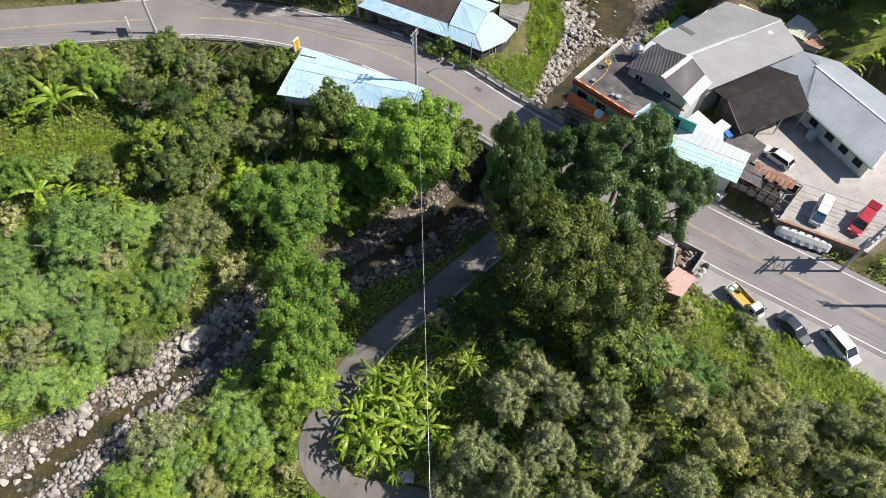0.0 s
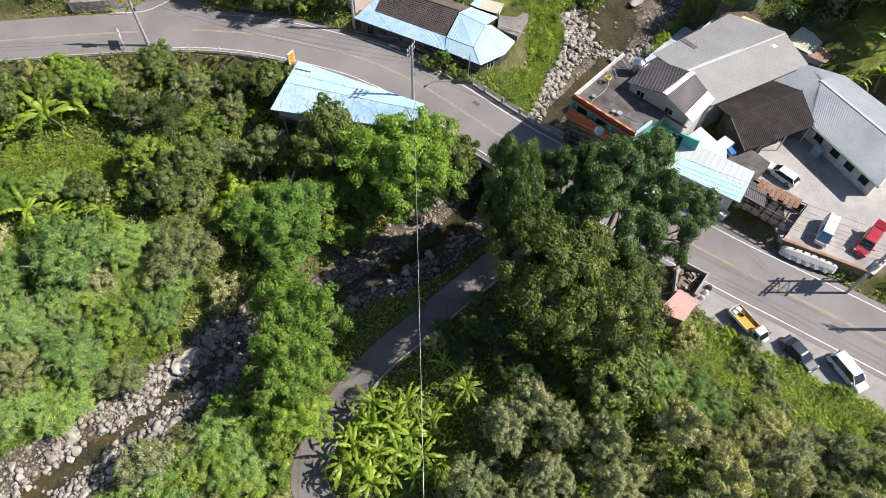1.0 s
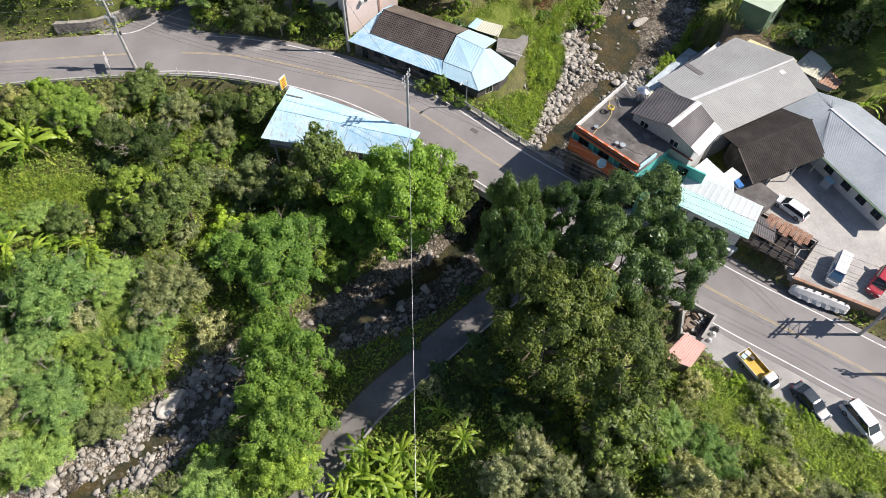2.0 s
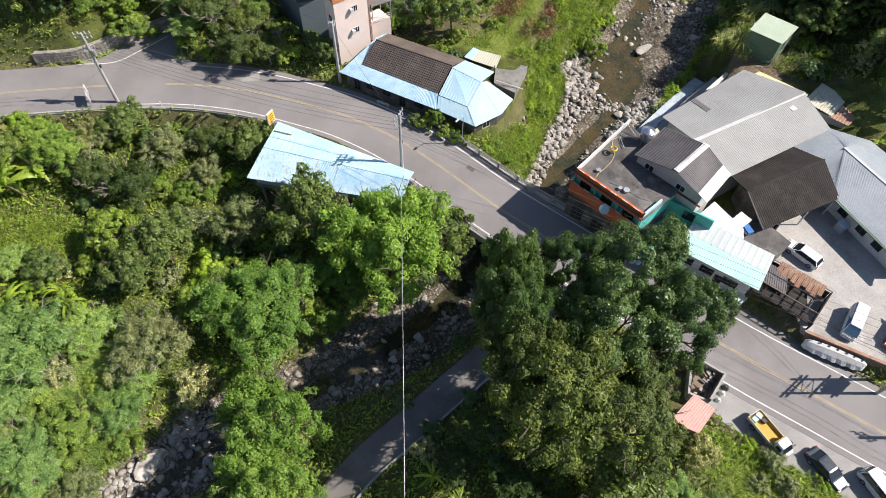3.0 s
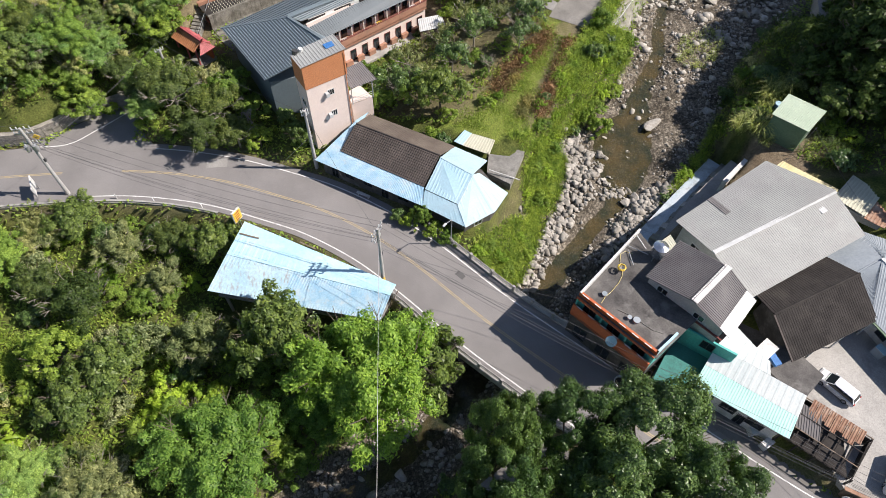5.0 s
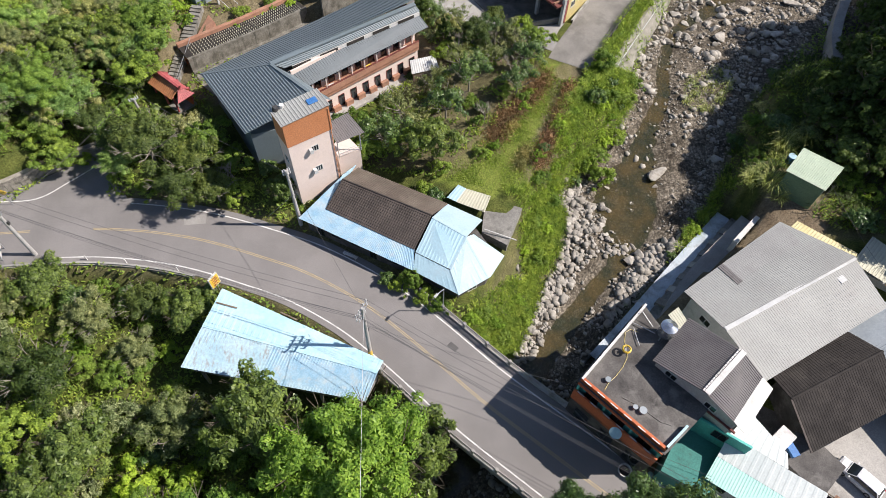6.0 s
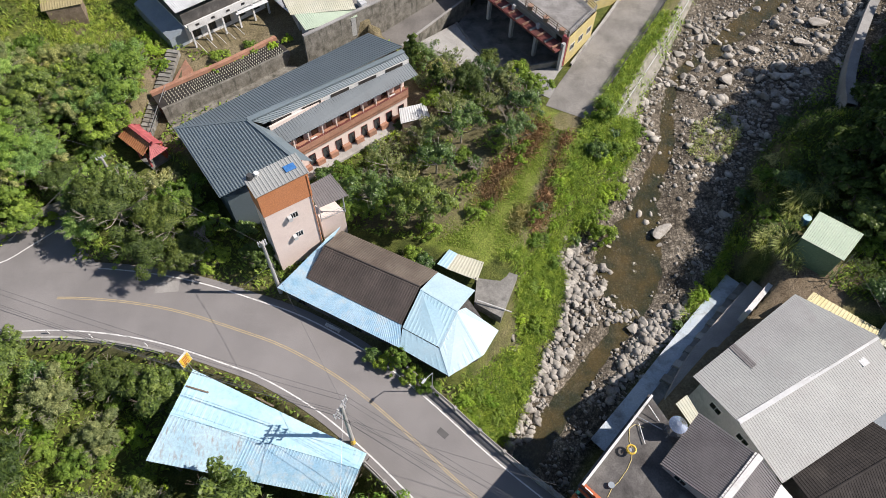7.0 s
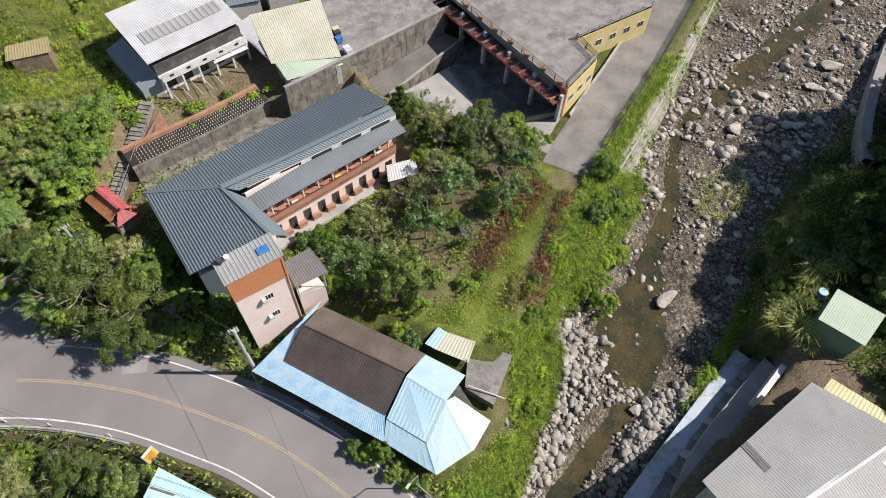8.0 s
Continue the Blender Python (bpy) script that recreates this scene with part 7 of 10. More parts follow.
def lattice_mast():
    m = thing("transformer_frame", "two-pole steel frame carrying transformers beside the road", "transformer frame")
    a, b = Vector((50.0, 43.3, 0)), Vector((52.2, 45.0, 0.8))
    for q in (a, b):
        part("shaft", Mesh().tube(q - Vector((0, 0, 0.6)), q + Vector((0, 0, 10.4)), 0.19, 10, 0.13), POLE_CONCRETE, m)
    for z in (4.6, 7.0, 9.6, 10.2):
        part("crossbar", Mesh().beam(a + Vector((-0.6, -0.5, z)), b + Vector((0.6, 0.5, z - 0.6)), 0.14, 0.16), DARK_STEEL, m)
    part("platform", Mesh().beam(a + Vector((0, 0, 4.9)), b + Vector((0, 0, 4.2)), 1.1, 0.1), STEEL, m)
    for t in (0.2, 0.5, 0.8):
        c = a.lerp(b, t) + Vector((0, 0, 5.0))
        d = part("transformer", Mesh().tube(c, c + Vector((0, 0, 1.1)), 0.33, 12), STEEL, m, "grey drum transformer")
        part("bushing", Mesh().tube(c + Vector((0, 0, 1.1)), c + Vector((0, 0, 1.4)), 0.07, 6), OFFWHITE_SHEET, d)
        part("insulator", Mesh().tube(c + Vector((0, 0, 4.4)), c + Vector((0, 0, 4.8)), 0.07, 6), OFFWHITE_SHEET, m)
    for i in range(6):
        part("lattice_brace", Mesh().tube(a.lerp(b, i % 2) + Vector((0, 0, 6 + 0.6 * i)), a.lerp(b, 1 - i % 2) + Vector((0, 0, 6.6 + 0.6 * i)), 0.04, 5), STEEL, m)
    g = thing("lattice_tower", "leaning grey lattice steel pole near the shrine", "lattice pole")
    p, q = Vector((-40.4, 109.2, 2.0)), Vector((-41.6, 111.0, 9.5))
    for dx, dy in ((-.25, -.25), (.25, -.25), (.25, .25), (-.25, .25)):
        o = Vector((dx, dy, 0))
        part("leg", Mesh().tube(p + o, q + o * 0.6, 0.05, 5), STEEL, g)
    for i in range(7):
        c, d = p.lerp(q, i / 7), p.lerp(q, (i + 1) / 7)
        part("brace", Mesh().tube(c + Vector((-.25, -.25, 0)), d + Vector((.22, -.22, 0)), 0.03, 4).tube(c + Vector((.25, .25, 0)), d + Vector((-.22, .22, 0)), 0.03, 4), STEEL, g)


lattice_mast()


def wire(p, q, sag, r=0.017, mat=None, label="black overhead cable hanging between poles"):
    p, q = Vector(p), Vector(q)
    mb = Mesh()
    n, k = 16, 5
    side = (q - p).cross(Vector((0, 0, 1))).normalized()
    pts = []
    for i in range(n + 1):
        c = p.lerp(q, i / n) - Vector((0, 0, sag * 4 * (i / n) * (1 - i / n)))
        pts += [c + side * (r * math.cos(2 * math.pi * j / k)) + Vector((0, 0, r * math.sin(2 * math.pi * j / k))) for j in range(k)]
    mb.add(pts, [(i * k + j, i * k + (j + 1) % k, (i + 1) * k + (j + 1) % k, (i + 1) * k + j) for i in range(n) for j in range(k)])
    return tagged(part("overhead_cable", mb, mat or CABLE), label, "cable", "overhead cables")


A, B, C = Vector((-4.85, 72.6, 0)), Vector((-47.6, 84.4, 0)), Vector((50.0, 43.3, 0))
for k, (z, o, s) in enumerate(((11.3, -0.9, 1.0), (11.3, 0.9, 1.1), (10.5, -0.7, 1.2), (10.5, 0.7, 1.3), (8.9, 0.2, 1.5), (8.2, 0.2, 1.6))):
    wire(A + Vector((o * 0.4, o, z)), B + Vector((o * 0.3, o, z + 0.6)), s)
    wire(A + Vector((o * 0.4, o, z)), C + Vector((o * 0.6, o, z - 0.6)), s + 0.3)
    wire(B + Vector((o * 0.3, o, z + 0.6)), (-115, 77 + o, z + 1), s + 0.3)
    if k < 4:
        wire(C + Vector((o * 0.6, o, z - 0.6)), (57.5 + o, 38.6 + o, z - 0.4), 0.2)
        wire((57.5 + o, 38.6 + o, z - 0.4), (118, -4 + o, z), 1.2)
wire(A + Vector((0.4, 0, 9.0)), (-15.5, 90.4, 10.2), 0.6)
wire((-15.5, 90.4, 10.4), (-37.9, 103.4, 10.2), 0.8)
wire((-15.5, 90.4, 6.2), (-20.4, 91.0, 0.0), 0.0, 0.03, STEEL, "steel guy wire staying a utility pole")
wire((-37.9, 103.4, 10.2), (-75, 112, 17), 1.0)
wire((-47.6, 84.4, 8.5), (-37.9, 103.4, 9.6), 0.8)
wire((-4.85, 72.6, 7.6), (18.5, 66.6, 6.9), 0.7)
wire((-4.85, 72.6, 7.4), (31.0, 59.0, 3.9), 0.9)
wire((50, 43.3, 7.2), (36.0, 56.5, 3.6), 0.6)
wire((50, 43.3, 7.0), (40.5, 52.5, 3.4), 0.5)
wire((45, 88.5, 6.0), (50, 93.2, 8.4), 0.2)
wire((54.5, 82, 5.2), (49.8, 93.4, 8.2), 0.3)
wire((-4.7, 72.6, 11.2), (-0.84, 20, 6.6), 0.25, 0.02, BRIGHT_CABLE, "pale bare cable running down the valley")
wire((-0.84, 20, 6.6), (5.0, -62, -7.0), 0.3, 0.02, BRIGHT_CABLE, "pale bare cable running down the valley")


def street_lamp(x, y):
    s = thing("street_lamp", "slim grey street lamp at the bridge end", "street lamp")
    part("pole", Mesh().tube((x, y, -0.1), (x, y, 5.2), 0.07, 8, 0.05), STEEL, s)
    part("arm", Mesh().tube((x, y, 5.2), (x - 0.7, y - 0.9, 5.6), 0.045, 7), STEEL, s)
    part("lamp_head", Mesh().box((x - 0.85, y - 1.1, 5.6), (0.25, 0.6, 0.12), -35), OFFWHITE_SHEET, s)


street_lamp(3.2, 78.6)


def signs():
    s = thing("roadside_sign", "upright yellow roadside sign board with white frame", "sign")
    c = Vector((-24.0, 80.5, 1.9))
    for k in (-0.5, 0.5):
        part("post", Mesh().tube((c.x + k * 0.55, c.y + k * -0.25 - 0.1, -0.4), (c.x + k * 0.55, c.y + k * -0.25 - 0.1, 1.6), 0.05, 6), STEEL, s)
    b = part("board", Mesh().box(c, (1.4, 0.22, 2.0), 62), WHITE_PAINT, s)
    part("face", Mesh().box((c.x + 0.115, c.y - 0.06, c.z), (1.25, 0.03, 1.8), 62), SIGN_YELLOW, b, "yellow sign face")
    for k in range(4):
        part("writing_bar", Mesh().box((c.x + 0.132, c.y - 0.07, c.z + 0.6 - 0.4 * k), (0.7, 0.02, 0.16), 62), SIGN_INK, b)
    w = thing("notice_board", "blank white notice board leaning by the road", "notice board")
    for k in (-1, 1):
        part("post", Mesh().tube((-51.4 + 0.3 * k, 84.2 - 0.9 * k, -0.3), (-51.4 + 0.3 * k, 84.2 - 0.9 * k, 1.2), 0.06, 6), STEEL, w)
    part("panel", Mesh().box((-51.4, 84.2, 1.6), (2.6, 0.14, 1.5), -62), WHITE_PAINT, w)
    d = thing("warning_sign", "yellow diamond curve warning sign on a post", "sign")
    part("post", Mesh().tube((-53.4, 91.9, -0.2), (-53.4, 91.9, 2.9), 0.04, 6), STEEL, d)
    f = part("plate", Mesh().box(None, (0.75, 0.05, 0.75), m=pose(-53.4, 91.86, 2.6, 0, 0, 10) @ pose(0, 0, 0, 0, 45, 0)), SIGN_YELLOW, d)
    part("arrow", Mesh().box((-53.4, 91.8, 2.6), (0.4, 0.02, 0.1), 10), DARK_STEEL, f)
    m = thing("road_mirror_post", "short white marker post at the road edge", "marker post", "marker posts")
    part("post_body", Mesh().tube((-29.4, 82.75, 0), (-29.4, 82.75, 0.9), 0.07, 8), WHITE_PAINT, m)
    for x, y in ((-41.0, 83.9), (-36.0, 83.6), (-46.0, 83.7)):
        copy_thing(m, pose(x + 29.4, y - 82.75, 0))


signs()


def stone_wall():
    """Dry stone bank wall at the side road: many squarish stones."""
    w = thing("stone_wall", "low mossy stone retaining wall at the road bend", "wall", kind="structure")
    l = curve_line([(-62, 91.8), (-56.5, 92.8), (-53, 95.1), (-49.8, 98.0), (-44.6, 101.2), (-41, 104.6)], 0.55)
    part("wall_core", ribbon(l, 0.0, 0.7, 2.0, 2.3), WALL_STONE, w)
    n = normals_of(l)
    r = random.Random(3)
    mes = []
    for s in range(4):
        rr = random.Random(s)
        ob = Mesh().hexa([(x * 0.26 + rr.uniform(-.04, .04), y * 0.12 + rr.uniform(-.03, .03), z * 0.18 + rr.uniform(-.03, .03)) for x, y, z in ((-1, -1, -1), (1, -1, -1), (1, 1, -1), (-1, 1, -1), (-1, -1, 1), (1, -1, 1), (1, 1, 1), (-1, 1, 1))])
        me = bpy.data.meshes.new("stone")
        me.from_pydata(ob.v, [], ob.f)
        me.materials.append(WALL_STONE)
        mes.append(me)
    for i in range(len(l)):
        a = math.degrees(math.atan2(n[i][1], n[i][0])) - 90
        for k in range(5):
            ob = new("stone", mes[r.randrange(4)])
            ob.parent = w
            p = l[i, :2] + n[i] * (-0.03 + 0.02 * k)
            ob.matrix_world = pose(p[0] + r.uniform(-.05, .05), p[1], 0.22 + 0.4 * k, r.uniform(-4, 4), r.uniform(-4, 4), a)
    return w


stone_wall()

# ---- vehicles ----


def wheel(parent, x, y, r, w=0.2):
    t = part("wheel", Mesh().tube((x, y - w / 2, r), (x, y + w / 2, r), r, 16), RUBBER, parent)
    part("rim", Mesh().tube((x, y - w / 2 - 0.01, r), (x, y + w / 2 + 0.01, r), r * 0.62, 12), RIM, t)


def loft(mb, rows):
    """Skin over cross-sections: each (x, half width below, z below, half width above, z above), rounded at the shoulders."""
    rings = []
    for x, wl, zl, wu, zu in rows:
        zs = zl + (zu - zl) * 0.82
        rings.append([(x, -wl * 0.94, zl), (x, -wl, zl + (zu - zl) * 0.25), (x, -(wl * .35 + wu * .65), zs), (x, -wu * 0.86, zu), (x, wu * 0.86, zu), (x, wl * .35 + wu * .65, zs), (x, wl, zl + (zu - zl) * 0.25), (x, wl * 0.94, zl)])
    n = 8
    pts = [p for r in rings for p in r]
    f = [(i * n + k, i * n + (k + 1) % n, (i + 1) * n + (k + 1) % n, (i + 1) * n + k) for i in range(len(rings) - 1) for k in range(n)]
    f += [tuple(range(n)), tuple(range(len(pts) - n, len(pts)))[::-1]]
    return mb.add(pts, f)


def car(name, label, L, W, H, paint, at, body, roof, glass=None, boot_open=False):
    """body: (part of length from the tail, bonnet height share); roof: four shares of length where the cabin starts, its roof starts and ends, and the cabin ends."""
    c = thing(name, label, "car", at=at)
    h, hw = H * body, W / 2
    b = part("body", loft(Mesh(), [(-L / 2, hw * .9, .38, hw * .84, h * .9), (-L / 2 + .15, hw, .25, hw * .93, h), (0, hw, .22, hw * .95, h * 1.02), (L / 2 - 1.0, hw, .22, hw * .93, h * .98), (L / 2 - .2, hw * .97, .25, hw * .84, h * .86), (L / 2, hw * .85, .36, hw * .7, h * .72)]), paint, c, smooth=False)
    x0, x1, x2, x3 = [-L / 2 + L * s for s in roof]
    part("cabin_glass", loft(Mesh(), [(x0, hw * .92, h * .96, hw * .86, h), (x1, hw * .92, h * .96, hw * .76, H * .97), (x2, hw * .92, h * .96, hw * .75, H * .97), (x3, hw * .92, h * .96, hw * .86, h)]), glass or GLASS, c, "tinted car windows")
    part("roof_panel", loft(Mesh(), [(x1 - .12, hw * .72, H * .93, hw * .66, H * .975), (x1 + .1, hw * .77, H * .95, hw * .72, H), (x2 - .1, hw * .76, H * .95, hw * .7, H), (x2 + .08, hw * .7, H * .93, hw * .64, H * .975)]), paint, c)
    for s in (-1, 1):
        for xa, za, xb, zb in ((x0 + .02, h, x1, H * .95), (x3 - .02, h, x2, H * .95), ((x1 + x2) / 2, h, (x1 + x2) / 2 - .04, H * .95)):
            part("pillar", Mesh().beam((xa, s * hw * .89, za), (xb, s * hw * .765, zb), .07, .05), paint, c)
        part("mirror", Mesh().box((x3 - .35, s * (hw + .1), h * 1.08), (.12, .2, .16)), paint, c)
        part("headlight", Mesh().box((L / 2 - .14, s * hw * .68, h * .72), (.2, .36, .15), s * -12), LAMP_GLASS, c)
        part("tail_light", Mesh().box((-L / 2 + .03, s * hw * .78, h * .8), (.1, .2, .3)), TAIL_RED, c)
        for x in (-L * .30, L * .31):
            wheel(c, x, s * (hw - .1), .32)
    part("bumper", Mesh().box((L / 2 - .03, 0, .42), (.16, W * .82, .2)), paint, c)
    part("bumper", Mesh().box((-L / 2 + .02, 0, .45), (.16, W * .86, .2)), paint, c)
    part("number_plate", Mesh().box((L / 2 + .055, 0, .45), (.02, .34, .16)), OFFWHITE_SHEET, c)
    part("bonnet_gap", Mesh().box((x3 + .1, 0, h * 1.0), (.05, W * .74, .02)), DARK_STEEL, c)
    if boot_open:
        part("tailgate", Mesh().box(None, (.09, W * .82, 1.0), m=pose(-L / 2 - .25, 0, H * 1.12, 0, -62, 0)), paint, c, "raised open tailgate")
        part("boot_cavity", Mesh().box((-L / 2 + .1, 0, h * 1.1), (.3, W * .72, H * .5)), CHAR_WOOD, c)
    return c


Y = 1.57
car("saloon_car", "dark blue saloon car parked beside the road", 4.55, 1.75, 1.45, CAR_DARK, pose(41.5, 34.6, -0.02, 0, 0, -59), 0.62, (0.10, 0.27, 0.58, 0.76))
car("estate_car", "white people carrier parked beside the road", 4.75, 1.8, 1.8, CAR_WHITE, pose(46.4, 32.6, -0.02, 0, 0, -64), 0.55, (0.02, 0.09, 0.66, 0.84))
car("minivan", "white minivan with blue windscreen parked in the yard", 4.6, 1.72, 1.95, CAR_WHITE, pose(48.7, 50.9, Y, 0, 0, 236), 0.52, (0.01, 0.05, 0.78, 0.95), BLUE_GLASS)
car("hatchback", "red car with its tailgate raised in the yard", 4.5, 1.8, 1.75, CAR_RED, pose(53.4, 49.4, Y, 0, 0, 227), 0.56, (0.02, 0.09, 0.62, 0.8), boot_open=True)
car("yard_car", "white estate car parked beside a low wall", 4.5, 1.74, 1.5, CAR_WHITE, pose(45.6, 60.3, Y, 0, 0, 132), 0.6, (0.02, 0.12, 0.6, 0.78))


def pickup(at):
    t = thing("light_truck", "white light truck with open yellow-lined bed", "truck", at=at)
    part("chassis", Mesh().box((-0.1, 0, 0.5), (4.9, 0.9, 0.25)), DARK_STEEL, t)
    cab = part("cab", loft(Mesh(), [(0.95, .84, .45, .74, 1.98), (1.2, .86, .42, .76, 2.02), (1.75, .86, .42, .72, 1.98), (2.2, .86, .42, .8, 1.25), (2.5, .82, .45, .72, 1.0)]), CAR_WHITE, t)
    part("windscreen", Mesh().add([(1.83, -.62, 1.9), (1.83, .62, 1.9), (2.24, .7, 1.27), (2.24, -.7, 1.27)], [(0, 1, 2, 3)]), GLASS, cab)
    for s in (-1, 1):
        part("side_window", Mesh().box((1.5, s * .805, 1.6), (.62, .04, .5)), GLASS, cab)
        part("mirror", Mesh().box((2.05, s * 1.0, 1.5), (.1, .2, .3)), DARK_STEEL, cab)
        part("headlight", Mesh().box((2.44, s * .6, .8), (.12, .3, .2)), LAMP_GLASS, cab)
        wheel(t, 1.7, s * .72, .34)
        wheel(t, -1.5, s * .72, .34, .3)
        part("side_board", Mesh().box((-0.85, s * .88, 1.05), (3.4, .05, .42)), CAR_WHITE, t, "white drop side")
        part("side_lining", Mesh().box((-0.85, s * .84, 1.04), (3.3, .03, .38)), TRUCK_YELLOW, t)
    part("bed_floor", Mesh().box((-0.85, 0, .82), (3.4, 1.72, .08)), TRUCK_YELLOW, t, "yellow bed floor")
    part("tail_board", Mesh().box((-2.55, 0, 1.05), (.05, 1.76, .42)), CAR_WHITE, t)
    part("headboard", Mesh().box((0.85, 0, 1.35), (.06, 1.7, 1.0)), TRUCK_YELLOW, t)
    k = thing("crate", "white crates and blue bag in the truck bed", "crate")
    for x, y, s, m in ((-2.1, .3, .6, OFFWHITE_SHEET), (-2.0, -.4, .55, ICE_SHEET), (-1.4, .35, .45, DARK_STEEL)):
        part("crate_box", Mesh().box(None, (s, s * .9, .4), m=at @ pose(x, y, 1.06, 0, 0, 12)), m, k)


pickup(pose(36.4, 37.9, -0.02, 0, 0, -59))

# ---- plants ----
RNG = np.random.default_rng(5)


def leaves_mesh(name, P, N, size, mat, long=1.7, droop=0.25, rng=RNG):
    """Leaves at P facing along N: each one pointed blade."""
    k = len(P)
    size = np.broadcast_to(size, (k,)) * rng.uniform(0.7, 1.3, k)
    t = rng.normal(size=(k, 3))
    t -= (t * N).sum(1)[:, None] * N
    t /= np.linalg.norm(t, axis=1)[:, None] + 1e-9
    b = np.cross(N, t)
    L, W = (size * long / 2)[:, None], (size / 2)[:, None]
    down = np.zeros((k, 3))
    down[:, 2] = -size * droop
    v = np.stack([P - t * L + b * W * 0.9, P + t * L + down, P - t * L * 0.6 - b * W * 1.1 + down * 0.3], 1).reshape(-1, 3)
    f = np.arange(k)[:, None] * 3 + np.array([0, 1, 2])
    return fast_mesh(name, v, f, mat)


def fast_mesh(name, v, f, mat):
    me = bpy.data.meshes.new(name)
    v, f = np.asarray(v, np.float32), np.asarray(f, np.int32)
    n = f.shape[1]
    me.vertices.add(len(v))
    me.vertices.foreach_set("co", v.ravel())
    me.loops.add(f.size)
    me.loops.foreach_set("vertex_index", f.ravel())
    me.polygons.add(len(f))
    me.polygons.foreach_set("loop_start", np.arange(len(f), dtype=np.int32) * n)
    me.update(calc_edges=True)
    me.validate()
    me.materials.append(mat)
    return me


def crown_points(r, h, n, clumps, rng, hollow=0.55, up=0.4, dome=False):
    """Leaf places and facings on a lumpy crown: clumps spread over a dome, leaves over each clump."""
    c = rng.normal(size=(clumps, 3))
    c /= np.linalg.norm(c, axis=1)[:, None]
    c[:, 2] = np.abs(c[:, 2]) * 1.1 - 0.35
    rad = rng.uniform(hollow, 1.0, clumps) * rng.uniform(0.8, 1.12, clumps)
    lobe = 1 + 0.22 * np.sin(3 * np.arctan2(c[:, 1], c[:, 0]) + rng.uniform(0, 6)) + 0.12 * np.sin(5 * np.arctan2(c[:, 1], c[:, 0]) + rng.uniform(0, 6))
    c *= (rad * lobe)[:, None] * [r, r, h / 2]
    cr = rng.uniform(0.09, 0.2, clumps) * r * (80 / clumps) ** 0.25
    k = rng.choice(clumps, n, p=cr ** 2 / (cr ** 2).sum())
    axis = c / (np.linalg.norm(c, axis=1)[:, None] + 1e-6) + rng.normal(size=(clumps, 3)) * 0.6
    axis /= np.linalg.norm(axis, axis=1)[:, None]
    d = rng.normal(size=(n, 3))
    if dome:
        # each clump is a rosette: leaves over the upper side of a small ball, a few hanging loose
        d[:, 2] = np.where(d[:, 2] < -0.25, -d[:, 2], d[:, 2])
        d /= np.linalg.norm(d, axis=1)[:, None]
        out = np.where(rng.random(n) < 0.16, rng.uniform(0.9, 1.45, n), rng.uniform(0.72, 1.02, n))
        P = c[k] + d * out[:, None] * cr[k][:, None] * [1.0, 1.0, 0.8]
        N = d + axis[k] * 0.35 + rng.normal(size=(n, 3)) * 0.38
    else:
        # each clump is a loose spray, drawn out along its own twig
        d *= 0.42
        d[:, 2] = np.where(d[:, 2] < -0.3, -d[:, 2], d[:, 2])
        run = rng.uniform(-1, 1.1, n)
        P = c[k] + (d * (1.15 - 0.5 * np.abs(run))[:, None] * [1, 1, 0.6] + axis[k] * run[:, None]) * cr[k][:, None]
        N = d * 1.5 + axis[k] * 0.55 + rng.normal(size=(n, 3)) * 0.3
    N[:, 2] += up
    N /= np.linalg.norm(N, axis=1)[:, None]
    return P, N


def trunk_mesh(height, r, limbs, spread, rng, mat):
    """A tapered, slightly bent trunk that forks into limbs, branches and twigs."""
    mb = Mesh()
    p, q = Vector((0, 0, -0.6)), Vector((rng.uniform(-.2, .2), rng.uniform(-.2, .2), height * 0.5))
    mb.tube(p, q, r, 8, r * 0.75)
    for i in range(limbs):
        a = 2 * math.pi * i / limbs + rng.uniform(-.4, .4)
        m = q + Vector((math.cos(a) * spread * 0.45, math.sin(a) * spread * 0.45, height * 0.28))
        mb.tube(q, m, r * 0.5, 6, r * 0.34)
        for k in range(3):
            b = a + (k - 1) * 0.7 + rng.uniform(-.25, .25)
            e = m + Vector((math.cos(b) * spread * 0.32, math.sin(b) * spread * 0.32, height * rng.uniform(0.12, 0.4)))
            mb.tube(m, e, r * 0.3, 5, r * 0.15)
            for _ in range(3):
                c = b + rng.uniform(-0.9, 0.9)
                g = e + Vector((math.cos(c) * spread * 0.22, math.sin(c) * spread * 0.22, height * rng.uniform(0.0, 0.22)))
                mb.tube(e, g, r * 0.14, 4, r * 0.06)
    return mb


KINDS = {}


def tree_kind(key, name, label, r, h, lift, n, clumps, leaf, mat, bark=None, group="", hollow=0.55, long=1.7, seed=1, category="tree"):
    """A model of one kind: crown radius r, crown height h, its middle lift above the ground."""
    n, leaf = (n, leaf) if mat is LEAF_SHADE else (int(n * 1.5), leaf * 0.78)
    KINDS[key] = (name, label, r, h, lift, n, clumps, leaf, mat, bark or BARK, group, hollow, long, seed, category)


MODELS = {}


